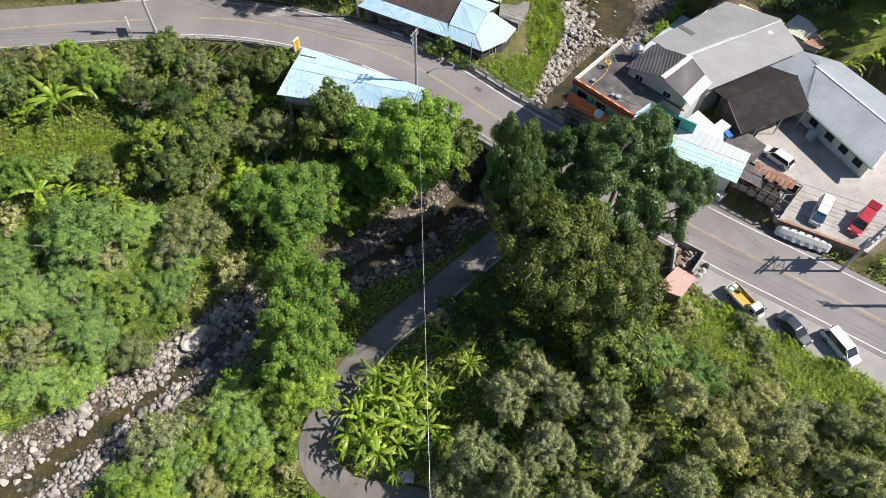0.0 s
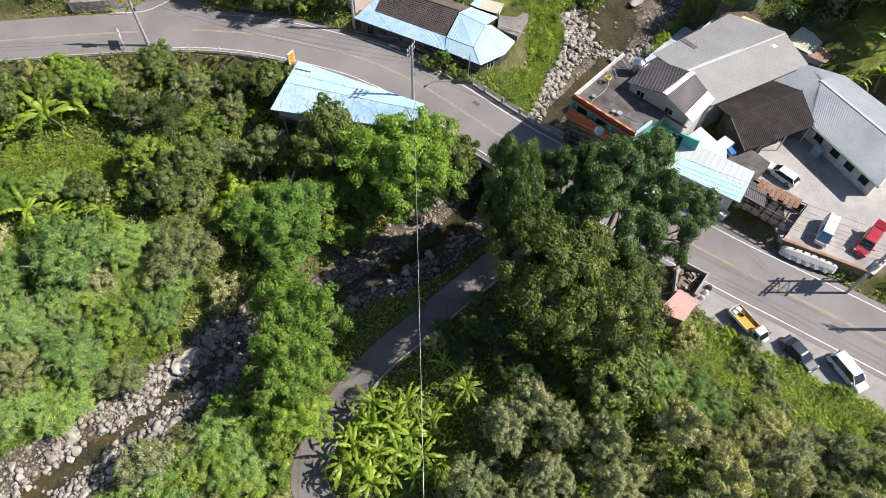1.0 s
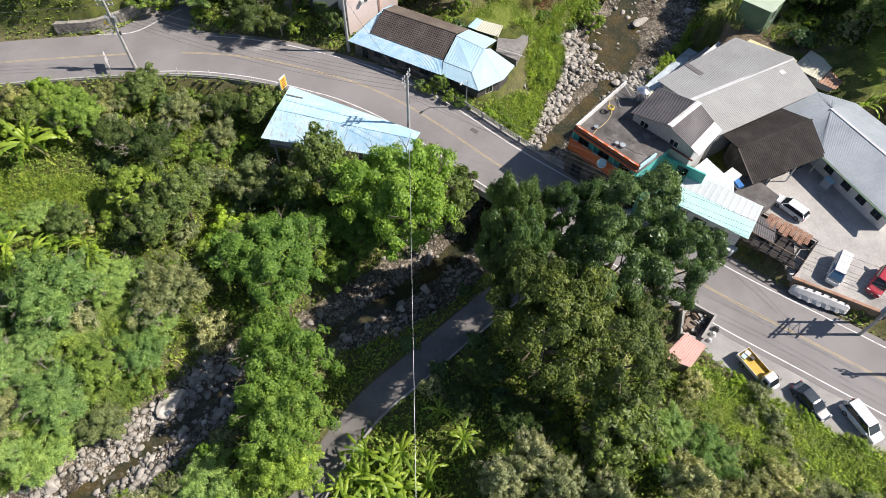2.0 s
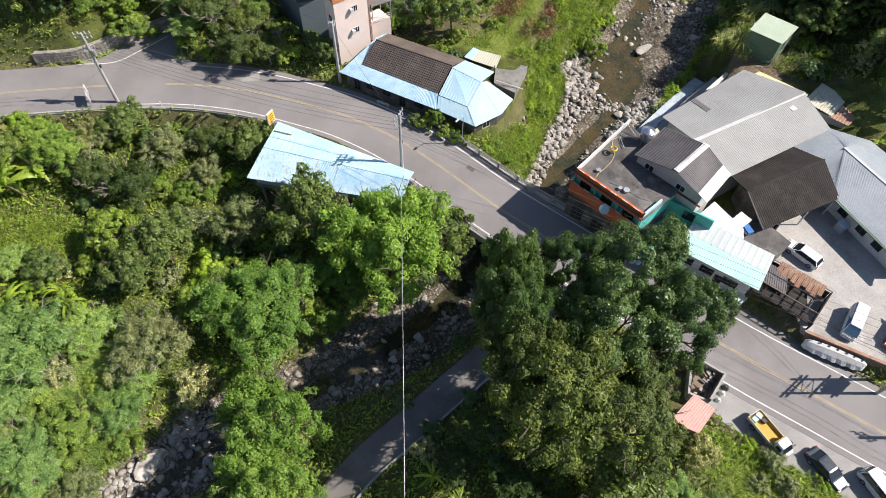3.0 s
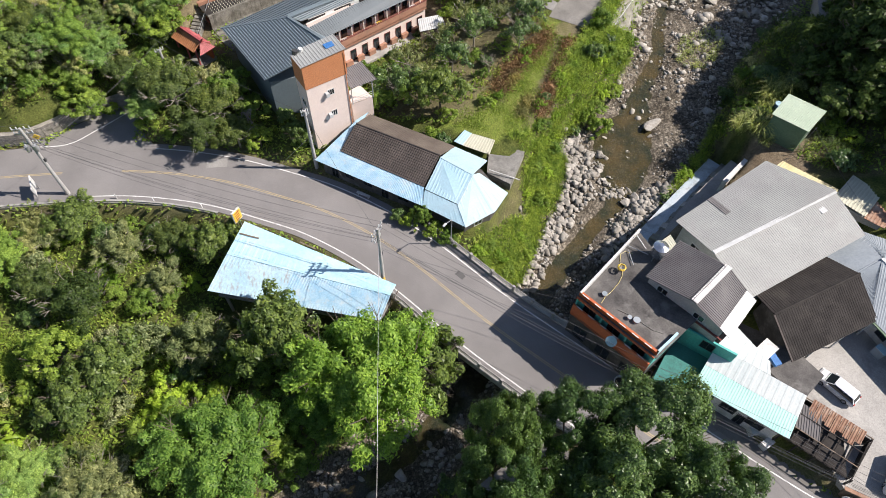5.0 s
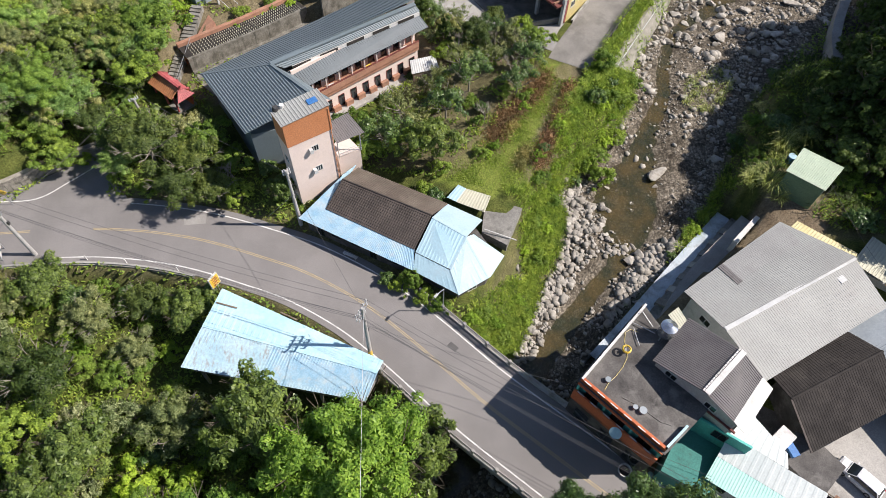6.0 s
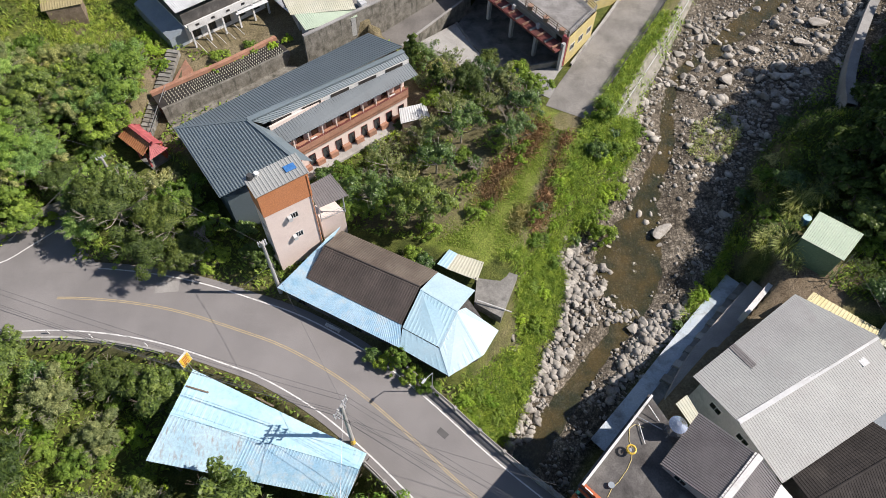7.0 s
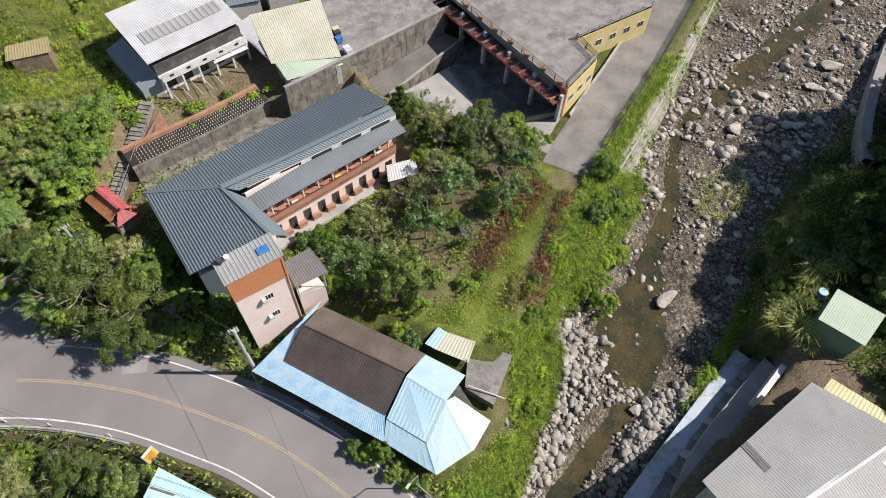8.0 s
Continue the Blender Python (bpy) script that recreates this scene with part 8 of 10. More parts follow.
def plant(key, x, y, scale=1.0, turn=None, z=None, label="", stretch_z=1.0):
    name, lab, r, h, lift, n, clumps, leaf, mat, bark, group, hollow, long, seed, category = KINDS[key]
    z = ground_at(x, y) if z is None else z
    turn = (x * 73 + y * 131) % 360 if turn is None else turn
    m = pose(x, y, z - 0.1, 0, 0, turn) @ Matrix.Diagonal((scale, scale, scale * stretch_z, 1))
    if key not in MODELS:
        rng = np.random.default_rng(seed)
        t = thing(name, label or lab, category, group)
        P, N = crown_points(r, h, n, clumps, rng, hollow, dome=mat in (LEAF_DARK, LEAF_DEEP, LEAF_OLIVE, LEAF_LIGHT, LEAF_FRESH, LEAF_MID, LEAF_LIME, LEAF_SHADE))
        P[:, 2] += lift
        P[:, 2] = np.maximum(P[:, 2], 0.15)
        part("trunk", trunk_mesh(lift, max(0.07, r * 0.05), 5, r, rng, bark), bark, t)
        ob = new("crown", leaves_mesh("crown", P, N, leaf, mat, long, 1.3 if mat is LEAF_PALE else 0.25, rng=rng))
        ob.parent = t
        t.matrix_world = m
        MODELS[key] = t
        return t
    c = copy_thing(MODELS[key], Matrix.Identity(4))
    c.matrix_basis = m
    if label:
        c["label"] = label
    return c


tree_kind("big1", "broadleaf_tree", "large dark green broadleaf tree with dense crown", 7.5, 11, 9.5, 30000, 120, 0.24, LEAF_DARK, hollow=0.72, long=2.0, seed=11)
tree_kind("big2", "broadleaf_tree", "large olive-green tree with rounded leafy clumps", 6.5, 10, 8.5, 20000, 130, 0.24, LEAF_OLIVE, hollow=0.6, seed=12)
tree_kind("light1", "leafy_tree", "bright green leafy tree with spreading crown", 5.0, 6.5, 5.0, 20000, 230, 0.17, LEAF_FRESH, long=2.0, seed=13)
tree_kind("light2", "leafy_tree", "light green leafy tree with rounded crown", 4.2, 6.5, 4.6, 16000, 220, 0.16, LEAF_LIGHT, long=2.0, seed=14)
tree_kind("mid1", "leafy_tree", "dark green leafy tree with dense rounded crown", 3.6, 5.2, 3.8, 5400, 80, 0.24, LEAF_DEEP, long=2.0, seed=15)
tree_kind("mid2", "leafy_tree", "mid-green leafy tree with spreading crown", 3.4, 4.6, 3.4, 4800, 75, 0.23, LEAF_MID, long=2.0, seed=16)
# forest crowns take the shade-darkened leaf colour
tree_kind("shade1", "forest_tree", "dark green forest tree, the slope's shade put into its leaf colour", 5.0, 8.0, 7.0, 3200, 80, 0.42, LEAF_SHADE, seed=17)
tree_kind("shrub1", "shrub", "mid-green leafy shrub on the slope", 2.0, 2.6, 1.4, 1600, 36, 0.2, LEAF_MID, long=2.0, seed=18, category="shrub")
tree_kind("shrub2", "shrub", "dark green leafy shrub on the slope", 1.8, 2.3, 1.3, 1400, 32, 0.21, LEAF_DARK, long=2.0, seed=19, category="shrub")
tree_kind("shrub3", "lime_bush", "lime-green sunlit leafy shrub", 1.7, 2.0, 1.1, 1300, 30, 0.2, LEAF_LIME, long=2.0, seed=20, category="bush")
tree_kind("shrub4", "silvery_bush", "pale silvery shrub with thin leaves", 2.0, 2.6, 1.4, 1700, 34, 0.13, LEAF_PALE, long=3.4, seed=21, category="bush")
tree_kind("shrub5", "shrub", "dry straw-brown bush with thin twigs", 1.7, 1.8, 0.9, 1500, 30, 0.13, STRAW, long=3.4, seed=25, category="shrub")
tree_kind("pale1", "bamboo_like_tree", "pale silvery green feathery tree with drooping leaves", 3.6, 6.0, 4.4, 9000, 100, 0.13, LEAF_PALE, PALE_BARK, long=4.2, seed=22)
tree_kind("pale2", "feathery_tree", "greyish green open-crowned tree with bare twigs", 3.8, 4.2, 3.0, 6500, 80, 0.14, LEAF_PALE, PALE_BARK, long=3.6, hollow=0.4, seed=23)
tree_kind("olive1", "spreading_tree", "flat-crowned olive green tree with thin bare branches", 3.9, 3.8, 3.6, 5200, 60, 0.17, LEAF_OLIVE, PALE_BARK, long=2.8, hollow=0.35, seed=26)
tree_kind("olive2", "feathery_tree", "grey-green round bushy tree with fine leaves", 3.8, 4.4, 2.8, 9000, 120, 0.13, LEAF_GREY, PALE_BARK, long=3.0, hollow=0.45, seed=28)
tree_kind("fern1", "layered_tree", "light green tree with layered feathery leaf sprays", 4.0, 4.2, 3.2, 11000, 90, 0.13, LEAF_FERN, PALE_BARK, long=3.6, hollow=0.4, seed=29)
tree_kind("grey1", "leafy_tree", "grey-green small-leaved tree with ragged crown", 3.2, 4.8, 3.4, 6500, 80, 0.15, LEAF_GREY, PALE_BARK, long=2.6, hollow=0.4, seed=30)
tree_kind("lime_col", "vine_clad_stump", "tall stump clad in pale lime-green creeper", 1.1, 4.6, 2.6, 1700, 40, 0.15, LEAF_LIME, long=1.8, hollow=0.5, seed=35)
tree_kind("orch1", "fruit_tree", "dark green fruit tree with open crown and pale bare branches", 3.0, 4.2, 3.4, 1500, 40, 0.2, LEAF_DARK, PALE_BARK, long=2.2, hollow=0.3, seed=33)
tree_kind("orch2", "fruit_tree", "grey-green half-bare fruit tree with pale twigs", 2.9, 3.8, 3.2, 900, 34, 0.17, LEAF_GREY, PALE_BARK, long=2.6, hollow=0.3, seed=34)
tree_kind("conifer", "conifer", "slim dark green conical tree", 1.2, 5.5, 3.4, 2200, 40, 0.2, LEAF_SHADE, long=2.4, seed=24)

# over the lane, by the stream
for key, x, y, s, st in (("big1", 8.6, 51.4, 0.46, 2.9), ("big1", 14.8, 52.4, 0.62, 1.7), ("big1", 21.5, 51.5, 0.78, 1.45), ("big1", 26.0, 46.9, 0.62, 1.7), ("big1", 18.2, 45.5, 0.78, 1.5), ("big1", 8.6, 46.6, 0.55, 2.45), ("big2", 12.0, 37.6, 1.0, 1.55), ("big2", 19.4, 36.4, 0.84, 1.25), ("big2", 9.2, 41.8, 0.68, 2.1), ("big2", 21.8, 41.6, 0.55, 1.4), ("shade1", 10.0, 32.0, 0.62, 0.5),
                         ("mid1", 19.4, 30.8, 1.3, 1.0), ("shade1", 5.6, 38.2, 0.5, 0.4), ("shade1", 13.4, 29.4, 0.5, 0.5), ("shade1", 3.4, 34.6, 0.5, 0.35)):
    plant(key, x, y, s, stretch_z=st)
for key, x, y, s, st in (("light1", -5.2, 59.4, 1.55, 1.3), ("mid1", 0.9, 61.6, 1.3, 1.45), ("mid1", -16.2, 64.2, 1.3, 1.6), ("light1", -10.6, 57.0, 0.75, 1.2), ("mid1", -9.4, 63.2, 0.8, 1.35), ("light1", -20.4, 51.4, 1.35, 0.95), ("shrub4", -27.4, 43.6, 1.4, 1.3), ("shrub1", -24.6, 45.4, 1.2, 1.2), ("light2", -25.2, 54.5, 0.9, 0.8), ("light2", -16.9, 37.0, 1.4, 1.3), ("light2", -16.0, 31.0, 1.25, 1.2), ("light2", -15.0, 26.6, 0.9, 1.1), 
                         ("mid2", -17.5, 25.4, 1.0, 1.0), ("olive2", -33.4, 47.2, 1.25, 1.0), ("fern1", -47.2, 46.2, 1.5, 0.9), ("fern1", -41.4, 49.4, 0.9, 0.9), ("fern1", -55.0, 58.2, 0.7, 0.8), ("mid2", -13.0, 53.0, 0.9, 0.9)):
    plant(key, x, y, s, stretch_z=st)
# bushes and small trees on the slope below the road, apart from one another
for key, x, y, s, st in (("mid1", -27.1, 78.1, 0.95, 1.0), ("grey1", -32.5, 73.0, 0.85, 1.0), ("grey1", -38.8, 76.7, 1.05, 1.0), ("mid1", -45.4, 80.3, 0.95, 1.0), ("olive2", -49.7, 78.4, 0.9, 1.0), ("olive1", -40.8, 69.0, 1.1, 1.3), ("grey1", -25.4, 64.7, 1.15, 1.2), ("shrub4", -31.8, 65.1, 1.4, 1.3), ("olive1", -46.2, 70.9, 0.9, 1.2), ("mid2", -41.7, 62.8, 1.1, 1.2), ("mid1", -34.7, 60.5, 1.15, 1.3), ("shrub3", -29.1, 58.1, 1.6, 1.2), ("shrub3", -24.2, 58.4, 1.5, 1.2), ("mid2", -17.7, 55.1, 0.95, 1.0), ("light2", -57.5, 79.5, 0.55, 0.9), ("shrub3", -54.6, 77.0, 1.2, 1.1), ("shrub3", -60.4, 80.0, 1.2, 1.1), ("grey1", -62.8, 76.6, 0.9, 1.1), ("mid1", -66.6, 70.0, 1.2, 1.1), ("shrub4", -49.4, 74.0, 1.3, 1.1), ("mid1", -37.4, 56.6, 1.0, 1.25), ("grey1", -70.0, 62.0, 1.1, 1.1), ("olive1", -33.6, 79.4, 0.8, 1.0), ("mid2", -22.4, 72.6, 0.6, 1.0)):
    plant(key, x, y, s, stretch_z=st)
# leafy clumps rising from the tall grass on the stream bank
for key, x, y, s, st in (("fern1", -53.0, 37.1, 1.15, 0.8), ("fern1", -48.5, 40.6, 1.00, 0.8), ("grey1", -49.2, 31.1, 1.10, 0.8), ("fern1", -43.4, 34.3, 1.15, 0.8), ("mid2", -39.5, 37.6, 1.00, 0.8), ("fern1", -34.9, 39.5, 0.90, 0.8), ("fern1", -43.4, 28.4, 1.00, 0.8), ("grey1", -38.3, 31.5, 0.95, 0.8), ("fern1", -48.8, 26.8, 0.90, 0.8), ("fern1", -56.3, 43.7, 1.00, 0.8), ("fern1", -34.2, 45.5, 0.90, 0.8)):
    plant(key, x, y, s, stretch_z=st)
# pale thicket on the bank below the parked cars
for key, x, y, s, st in (("pale1", 10.4, 27.4, 0.72, 1.5), ("pale1", 13.6, 24.6, 0.74, 1.5), ("pale1", 42.4, 22.2, 0.7, 1.2), ("pale1", 45.0, 20.8, 0.7, 1.2), ("pale1", 37.4, 22.6, 0.62, 1.2), ("pale1", 7.7, 24.7, 0.80, 1.49), ("pale1", 4.2, 19.0, 0.84, 1.43), ("pale2", 2.9, 15.6, 1.0, 1.2), ("pale1", 11.5, 19.4, 0.84, 1.30), ("pale1", 8.4, 16.0, 0.76, 1.56), ("pale1", 17.8, 23.2, 0.71, 1.69), ("pale1", 18.5, 18.6, 0.80, 1.43), ("pale1", 25.3, 24.6, 0.80, 1.56), ("fern1", 29.2, 28.0, 0.8, 0.9), ("pale1", 28.6, 19.8, 0.80, 1.49), ("olive2", 32.0, 24.0, 0.8, 1.0), ("pale1", 24.8, 15.4, 0.84, 1.43), ("pale2", 36.2, 25.4, 0.7, 0.9), ("pale1", 34.2, 20.2, 0.80, 1.43), ("olive2", 39.4, 21.6, 0.8, 1.1), ("pale1", 40.2, 16.6, 0.84, 1.56), ("pale2", 35.0, 15.0, 1.0, 1.2), ("mid1", 45.4, 19.8, 0.9, 1.2), ("grey1", 46.6, 15.6, 1.0, 1.2), ("pale2", 41.4, 24.4, 0.55, 0.8), ("pale1", 14.4, 14.2, 0.76, 1.43), ("pale1", 30.0, 12.6, 0.84, 1.43), ("mid2", 22.0, 29.4, 0.8, 1.0), ("mid2", 14.0, 27.4, 0.6, 1.1), ("shade1", 21.4, 20.4, 0.4, 0.5), ("shade1", 14.6, 21.0, 0.35, 0.5), ("fern1", 25.4, 31.0, 0.7, 0.9), ("mid1", 18.5, 27.6, 0.8, 1.0), ("pale1", 52.0, 14.0, 0.84, 1.30)):
    plant(key, x, y, s, stretch_z=st)
# along the lane and stream, lower corner
for key, x, y, s, st in (("pale2", -31.0, 21.0, 1.0, 0.9), ("mid2", -26.5, 20.0, 0.9, 0.9), ("light2", -23.0, 21.5, 0.7, 0.9), ("mid2", -20.5, 18.0, 0.9, 1.0), ("lime_col", -24.6, 28.2, 1.0, 1.0), ("lime_col", -20.8, 28.4, 0.95, 1.0), ("light2", -30.0, 14.5, 0.9, 0.9), ("fern1", -23.6, 24.4, 1.0, 0.9), ("fern1", -28.4, 18.6, 1.0, 0.9), ("olive2", -26.4, 23.4, 0.8, 1.0), ("fern1", -20.6, 21.0, 0.9, 1.0), ("grey1", -24.6, 16.2, 1.0, 0.9), ("fern1", -33.0, 16.6, 0.8, 0.9)):
    plant(key, x, y, s, stretch_z=st)
# orchard behind the house
for key, x, y, s, st in (("orch1", -6.8, 103.4, 1.0, 1.1), ("light2", -7.6, 101.2, 0.5, 1.0), ("orch1", -3.6, 101.6, 1.0, 1.25), ("orch2", -1.0, 104.6, 0.95, 1.1), ("mid1", 1.2, 99.4, 0.95, 1.25), ("orch2", -3.8, 108.2, 1.0, 1.1), ("orch1", 2.6, 107.6, 1.0, 1.1), ("mid2", -1.6, 100.2, 0.7, 1.5), ("orch1", 5.8, 113.0, 1.05, 1.2), ("orch2", 0.8, 113.2, 0.9, 1.1), ("orch2", 4.6, 117.4, 0.9, 1.1), ("orch1", 12.6, 112.0, 0.9, 1.2),
                         ("orch1", 14.2, 117.6, 0.9, 1.1), ("orch2", 9.6, 118.4, 0.8, 1.1), ("conifer", 2.0, 122.6, 1.0, 1.0), ("conifer", -1.8, 126.4, 0.9, 1.1), ("mid2", -9.6, 106.8, 0.55, 1.0), ("shrub2", -12.2, 107.4, 0.9, 1.0), ("orch2", -1.5, 114.3, 0.6, 1.0)):
    plant(key, x, y, s, stretch_z=st)
# trees below the pad and in front of the forecourt
for key, x, y, s, st in (("orch1", 0.4, 127.6, 0.8, 1.1), ("orch2", 4.2, 126.4, 0.9, 1.1), ("orch1", 8.6, 124.6, 0.85, 1.1), ("grey1", 11.6, 122.6, 0.8, 1.1), ("conifer", -1.6, 127.2, 1.1, 1.1), ("mid2", 13.6, 124.6, 0.7, 1.1), ("olive1", 6.2, 122.6, 0.8, 1.2), ("orch2", 3.4, 123.4, 0.9, 1.1), ("orch1", -3.0, 124.6, 0.6, 1.0), ("olive1", 9.4, 127.2, 0.6, 1.2), ("mid2", 16.0, 121.8, 0.6, 1.1)):
    plant(key, x, y, s, stretch_z=st)
for key, x, y, s, st in (("grey1", -44.0, 118.6, 1.0, 1.0), ("mid1", -48.6, 113.8, 1.1, 1.0), ("mid1", -57.4, 97.4, 1.0, 1.1), ("mid1", -61.0, 96.0, 1.0, 1.1), ("light2", -50.6, 104.0, 1.0, 1.0), ("grey1", -45.0, 112.0, 0.9, 1.0), ("mid1", -41.0, 112.6, 0.8, 1.0), ("fern1", -55.0, 116.0, 0.9, 1.0), ("shrub1", -41.0, 126.0, 0.8, 1.0), ("shrub1", -39.6, 127.4, 0.6, 1.0)):
    plant(key, x, y, s, stretch_z=st)
for key, x, y, s, st in (("mid2", -48.6, 102.2, 0.9, 1.0), ("shrub1", -51.6, 100.2, 1.1, 1.1), ("grey1", -54.6, 99.6, 0.9, 1.0), ("shrub1", -54.4, 97.6, 1.1, 1.2), ("shrub3", -50.0, 104.4, 1.0, 1.1), ("mid1", -55.4, 100.8, 0.9, 1.0), ("shrub2", -57.8, 96.2, 1.0, 1.2), ("olive1", -52.4, 104.0, 0.8, 1.0), ("shrub3", -58.6, 99.8, 1.0, 1.1)):
    plant(key, x, y, s, stretch_z=st)
# row above the road bend
for key, x, y, s, st in (("olive1", -35.6, 98.0, 1.2, 1.1), ("olive1", -29.6, 97.4, 1.05, 1.0), ("mid2", -29.0, 100.6, 0.9, 1.0), ("mid2", -23.6, 93.6, 0.55, 1.2), ("olive1", -26.6, 93.6, 0.85, 1.2), ("olive1", -31.4, 93.9, 1.0, 1.2), ("mid2", -0.6, 81.9, 0.42, 1.5), ("shrub2", -3.6, 82.3, 0.62, 1.2), ("shrub1", -2.2, 81.6, 0.65, 1.2), ("shrub1", 0.9, 80.0, 0.66, 1.2), ("shrub1", 2.6, 79.1, 0.62, 1.1), ("shrub1", 3.8, 78.9, 0.4, 1.0), ("mid2", 24.4, 105.0, 0.55, 0.8), ("shrub1", 24.9, 101.8, 0.95, 1.1), ("shrub1", 22.9, 103.2, 0.8, 1.3), ("mid2", 27.4, 108.4, 0.5, 0.8), ("shrub3", 25.6, 107.4, 0.8, 1.0), ("shrub2", 23.8, 110.6, 0.9, 1.2), ("shrub1", 25.8, 112.2, 0.8, 1.0), ("mid2", 28.6, 114.6, 0.5, 0.8), ("shrub1", 25.4, 117.6, 1.0, 1.2), ("shrub1", 30.8, 118.4, 0.8, 1.0), ("shrub2", 21.2, 100.8, 0.6, 1.0), ("shrub3", 16.4, 93.0, 0.75, 1.0), ("shrub1", 15.4, 88.4, 0.7, 1.0), ("shrub3", 12.6, 82.4, 0.6, 0.9), ("shrub1", 13.6, 79.9, 0.6, 0.9), ("shrub1", 17.6, 97.2, 0.75, 1.0), ("shrub1", 10.6, 77.2, 0.6, 0.9), ("shrub2", 1.8, 93.6, 0.8, 1.0), ("shrub1", 0.2, 94.5, 0.7, 1.0), ("mid1", -17.8, 93.2, 0.55, 1.5), ("mid2", -25.2, 98.0, 0.6, 1.2), ("pale2", -31.8, 103.0, 0.6, 1.2)):
    plant(key, x, y, s, stretch_z=st)

BUILT = [YARD, [(52, 43), (68, 50), (66, 62), (50, 50)], [(-26, 66), (-3, 66), (-3, 72), (-22, 80)], [(-16, 90), (-1, 82), (6, 79), (13, 86), (13, 94), (4, 96), (-9, 99)], [(-17.5, 94), (-8, 98), (-12, 104), (-20, 100)], [(-32, 109), (-22, 97.5), (1, 122), (-7, 131)],
         [(14, 67), (24, 58), (38, 52), (44, 49), (66, 50), (70, 70), (60, 88), (50, 90), (44, 98), (25, 79)], [(26, 37), (33, 42), (30, 47), (25, 42)], [(44, 94), (48, 91), (53, 96), (48, 100)], [(-37, 127), (-24, 126), (-8, 131), (6, 138), (10, 170), (-40, 165)],
         [(-40, 109), (-33, 103), (-30, 106), (-36, 112)], [(-36, 114), (-15, 127), (-20, 133), (-38, 121)], [(14, 121), (22, 119), (38, 148), (50, 170), (0, 170), (-4, 131), (0, 131), (6, 126.4), (12, 125)], [(20, 72), (26, 77), (44, 94), (41, 98), (24, 79)], [(-54, 92), (-41.5, 93), (-43.4, 100.6), (-50, 97.4)], [(-38.4, 111), (-35, 111), (-33, 125), (-36.6, 126)], [(29, 44), (32, 39.6), (37, 35.2), (42.6, 31.8), (47.8, 29.2), (57, 22), (66, 18), (70, 24), (36, 43)]]


def free(x, y, clear=1.0):
    X, Y = np.array([float(x)]), np.array([float(y)])
    d, s, _ = nearest(ROAD, X, Y)
    dr, _, (bed, half) = nearest(RIVER, X, Y)
    dl, _, _ = nearest(LANE, X, Y)
    dd, _, _ = nearest(DRIVE, X, Y)
    if d[0] < 5.6 + clear or dr[0] < half[0] + 0.3 + clear or dl[0] < 2.2 + clear * 0.7 or dd[0] < 3.4 + clear:
        return False
    return not any(inside(p, X, Y)[0] for p in BUILT)


rnd = random.Random(21)


def scatter(x0, x1, y0, y1, n, keys, lo, hi, gap, clear=1.0, keep=None):
    """Plants strewn over a stretch, keeping apart from one another."""
    put = []
    for _ in range(n * 6):
        if len(put) >= n:
            break
        x, y = rnd.uniform(x0, x1), rnd.uniform(y0, y1)
        if (keep and not keep(x, y)) or not free(x, y, clear) or any((x - a) ** 2 + (y - b) ** 2 < gap * gap for a, b in put):
            continue
        put.append((x, y))
        plant(rnd.choice(keys), x, y, rnd.uniform(lo, hi))
    return put


GRASSY = [(-85, 52), (-60, 50), (-40, 50), (-33, 42), (-36, 34), (-46, 26), (-60, 14), (-85, 5)]


def not_grassy(x, y):
    return not inside(GRASSY, np.array([x]), np.array([y]))[0]


CLEARING = [(-64, 65.5), (-49, 66), (-45, 62), (-52, 57.6), (-62, 58.6)]


def in_clearing(x, y):
    return inside(CLEARING, np.array([x]), np.array([y]))[0]


scatter(-72, -22, 50, 84, 60, ["shrub1", "shrub1", "shrub2", "shrub3", "shrub3", "shrub4", "shrub4", "shrub2"], 0.75, 1.4, 2.4, keep=lambda x, y: not_grassy(x, y) and not in_clearing(x, y) and (x + 57) ** 2 + (y - 69) ** 2 > 16)
scatter(-72, -46, 51, 82, 9, ["mid2", "light2", "mid1", "olive1", "grey1"], 0.6, 0.95, 4.0, keep=lambda x, y: not_grassy(x, y) and not in_clearing(x, y) and (x + 57) ** 2 + (y - 69) ** 2 > 16)
scatter(-28, 4, 48, 70, 18, ["shrub1", "shrub2", "shrub1"], 0.7, 1.1, 2.2)
scatter(-34, -12, 14, 42, 20, ["shrub1", "shrub3", "shrub4", "shrub1"], 0.7, 1.0, 2.0, clear=0.4)
scatter(-66, -34, 22, 50, 26, ["shrub1", "shrub4", "shrub2", "shrub1"], 0.7, 1.3, 3.4, clear=0.6)
scatter(-4, 30, 14, 58, 30, ["shrub2", "shrub1", "shrub2", "shrub4"], 0.7, 1.1, 2.2, clear=0.5)
scatter(24, 58, 25, 38, 16, ["shrub4", "shrub3", "shrub1"], 0.5, 0.9, 2.2, clear=0.2)
scatter(-66, -37, 96, 130, 60, ["mid1", "grey1", "fern1", "shrub3", "grey1", "olive1", "shrub1", "mid2"], 0.65, 1.0, 2.6, keep=lambda x, y: y < 121)
scatter(-66, -38, 97, 134, 30, ["shrub1", "fern1", "shrub3", "mid2"], 0.7, 1.2, 2.4, keep=lambda x, y: y < 120)
scatter(-40, -20, 93, 106, 12, ["shrub1", "shrub2"], 0.6, 0.9, 2.2, clear=0.3)
scatter(-12, 14, 97, 122, 24, ["shrub1", "shrub2", "shrub1"], 0.5, 0.85, 1.9, keep=lambda x, y: x < 8 or y > 111)
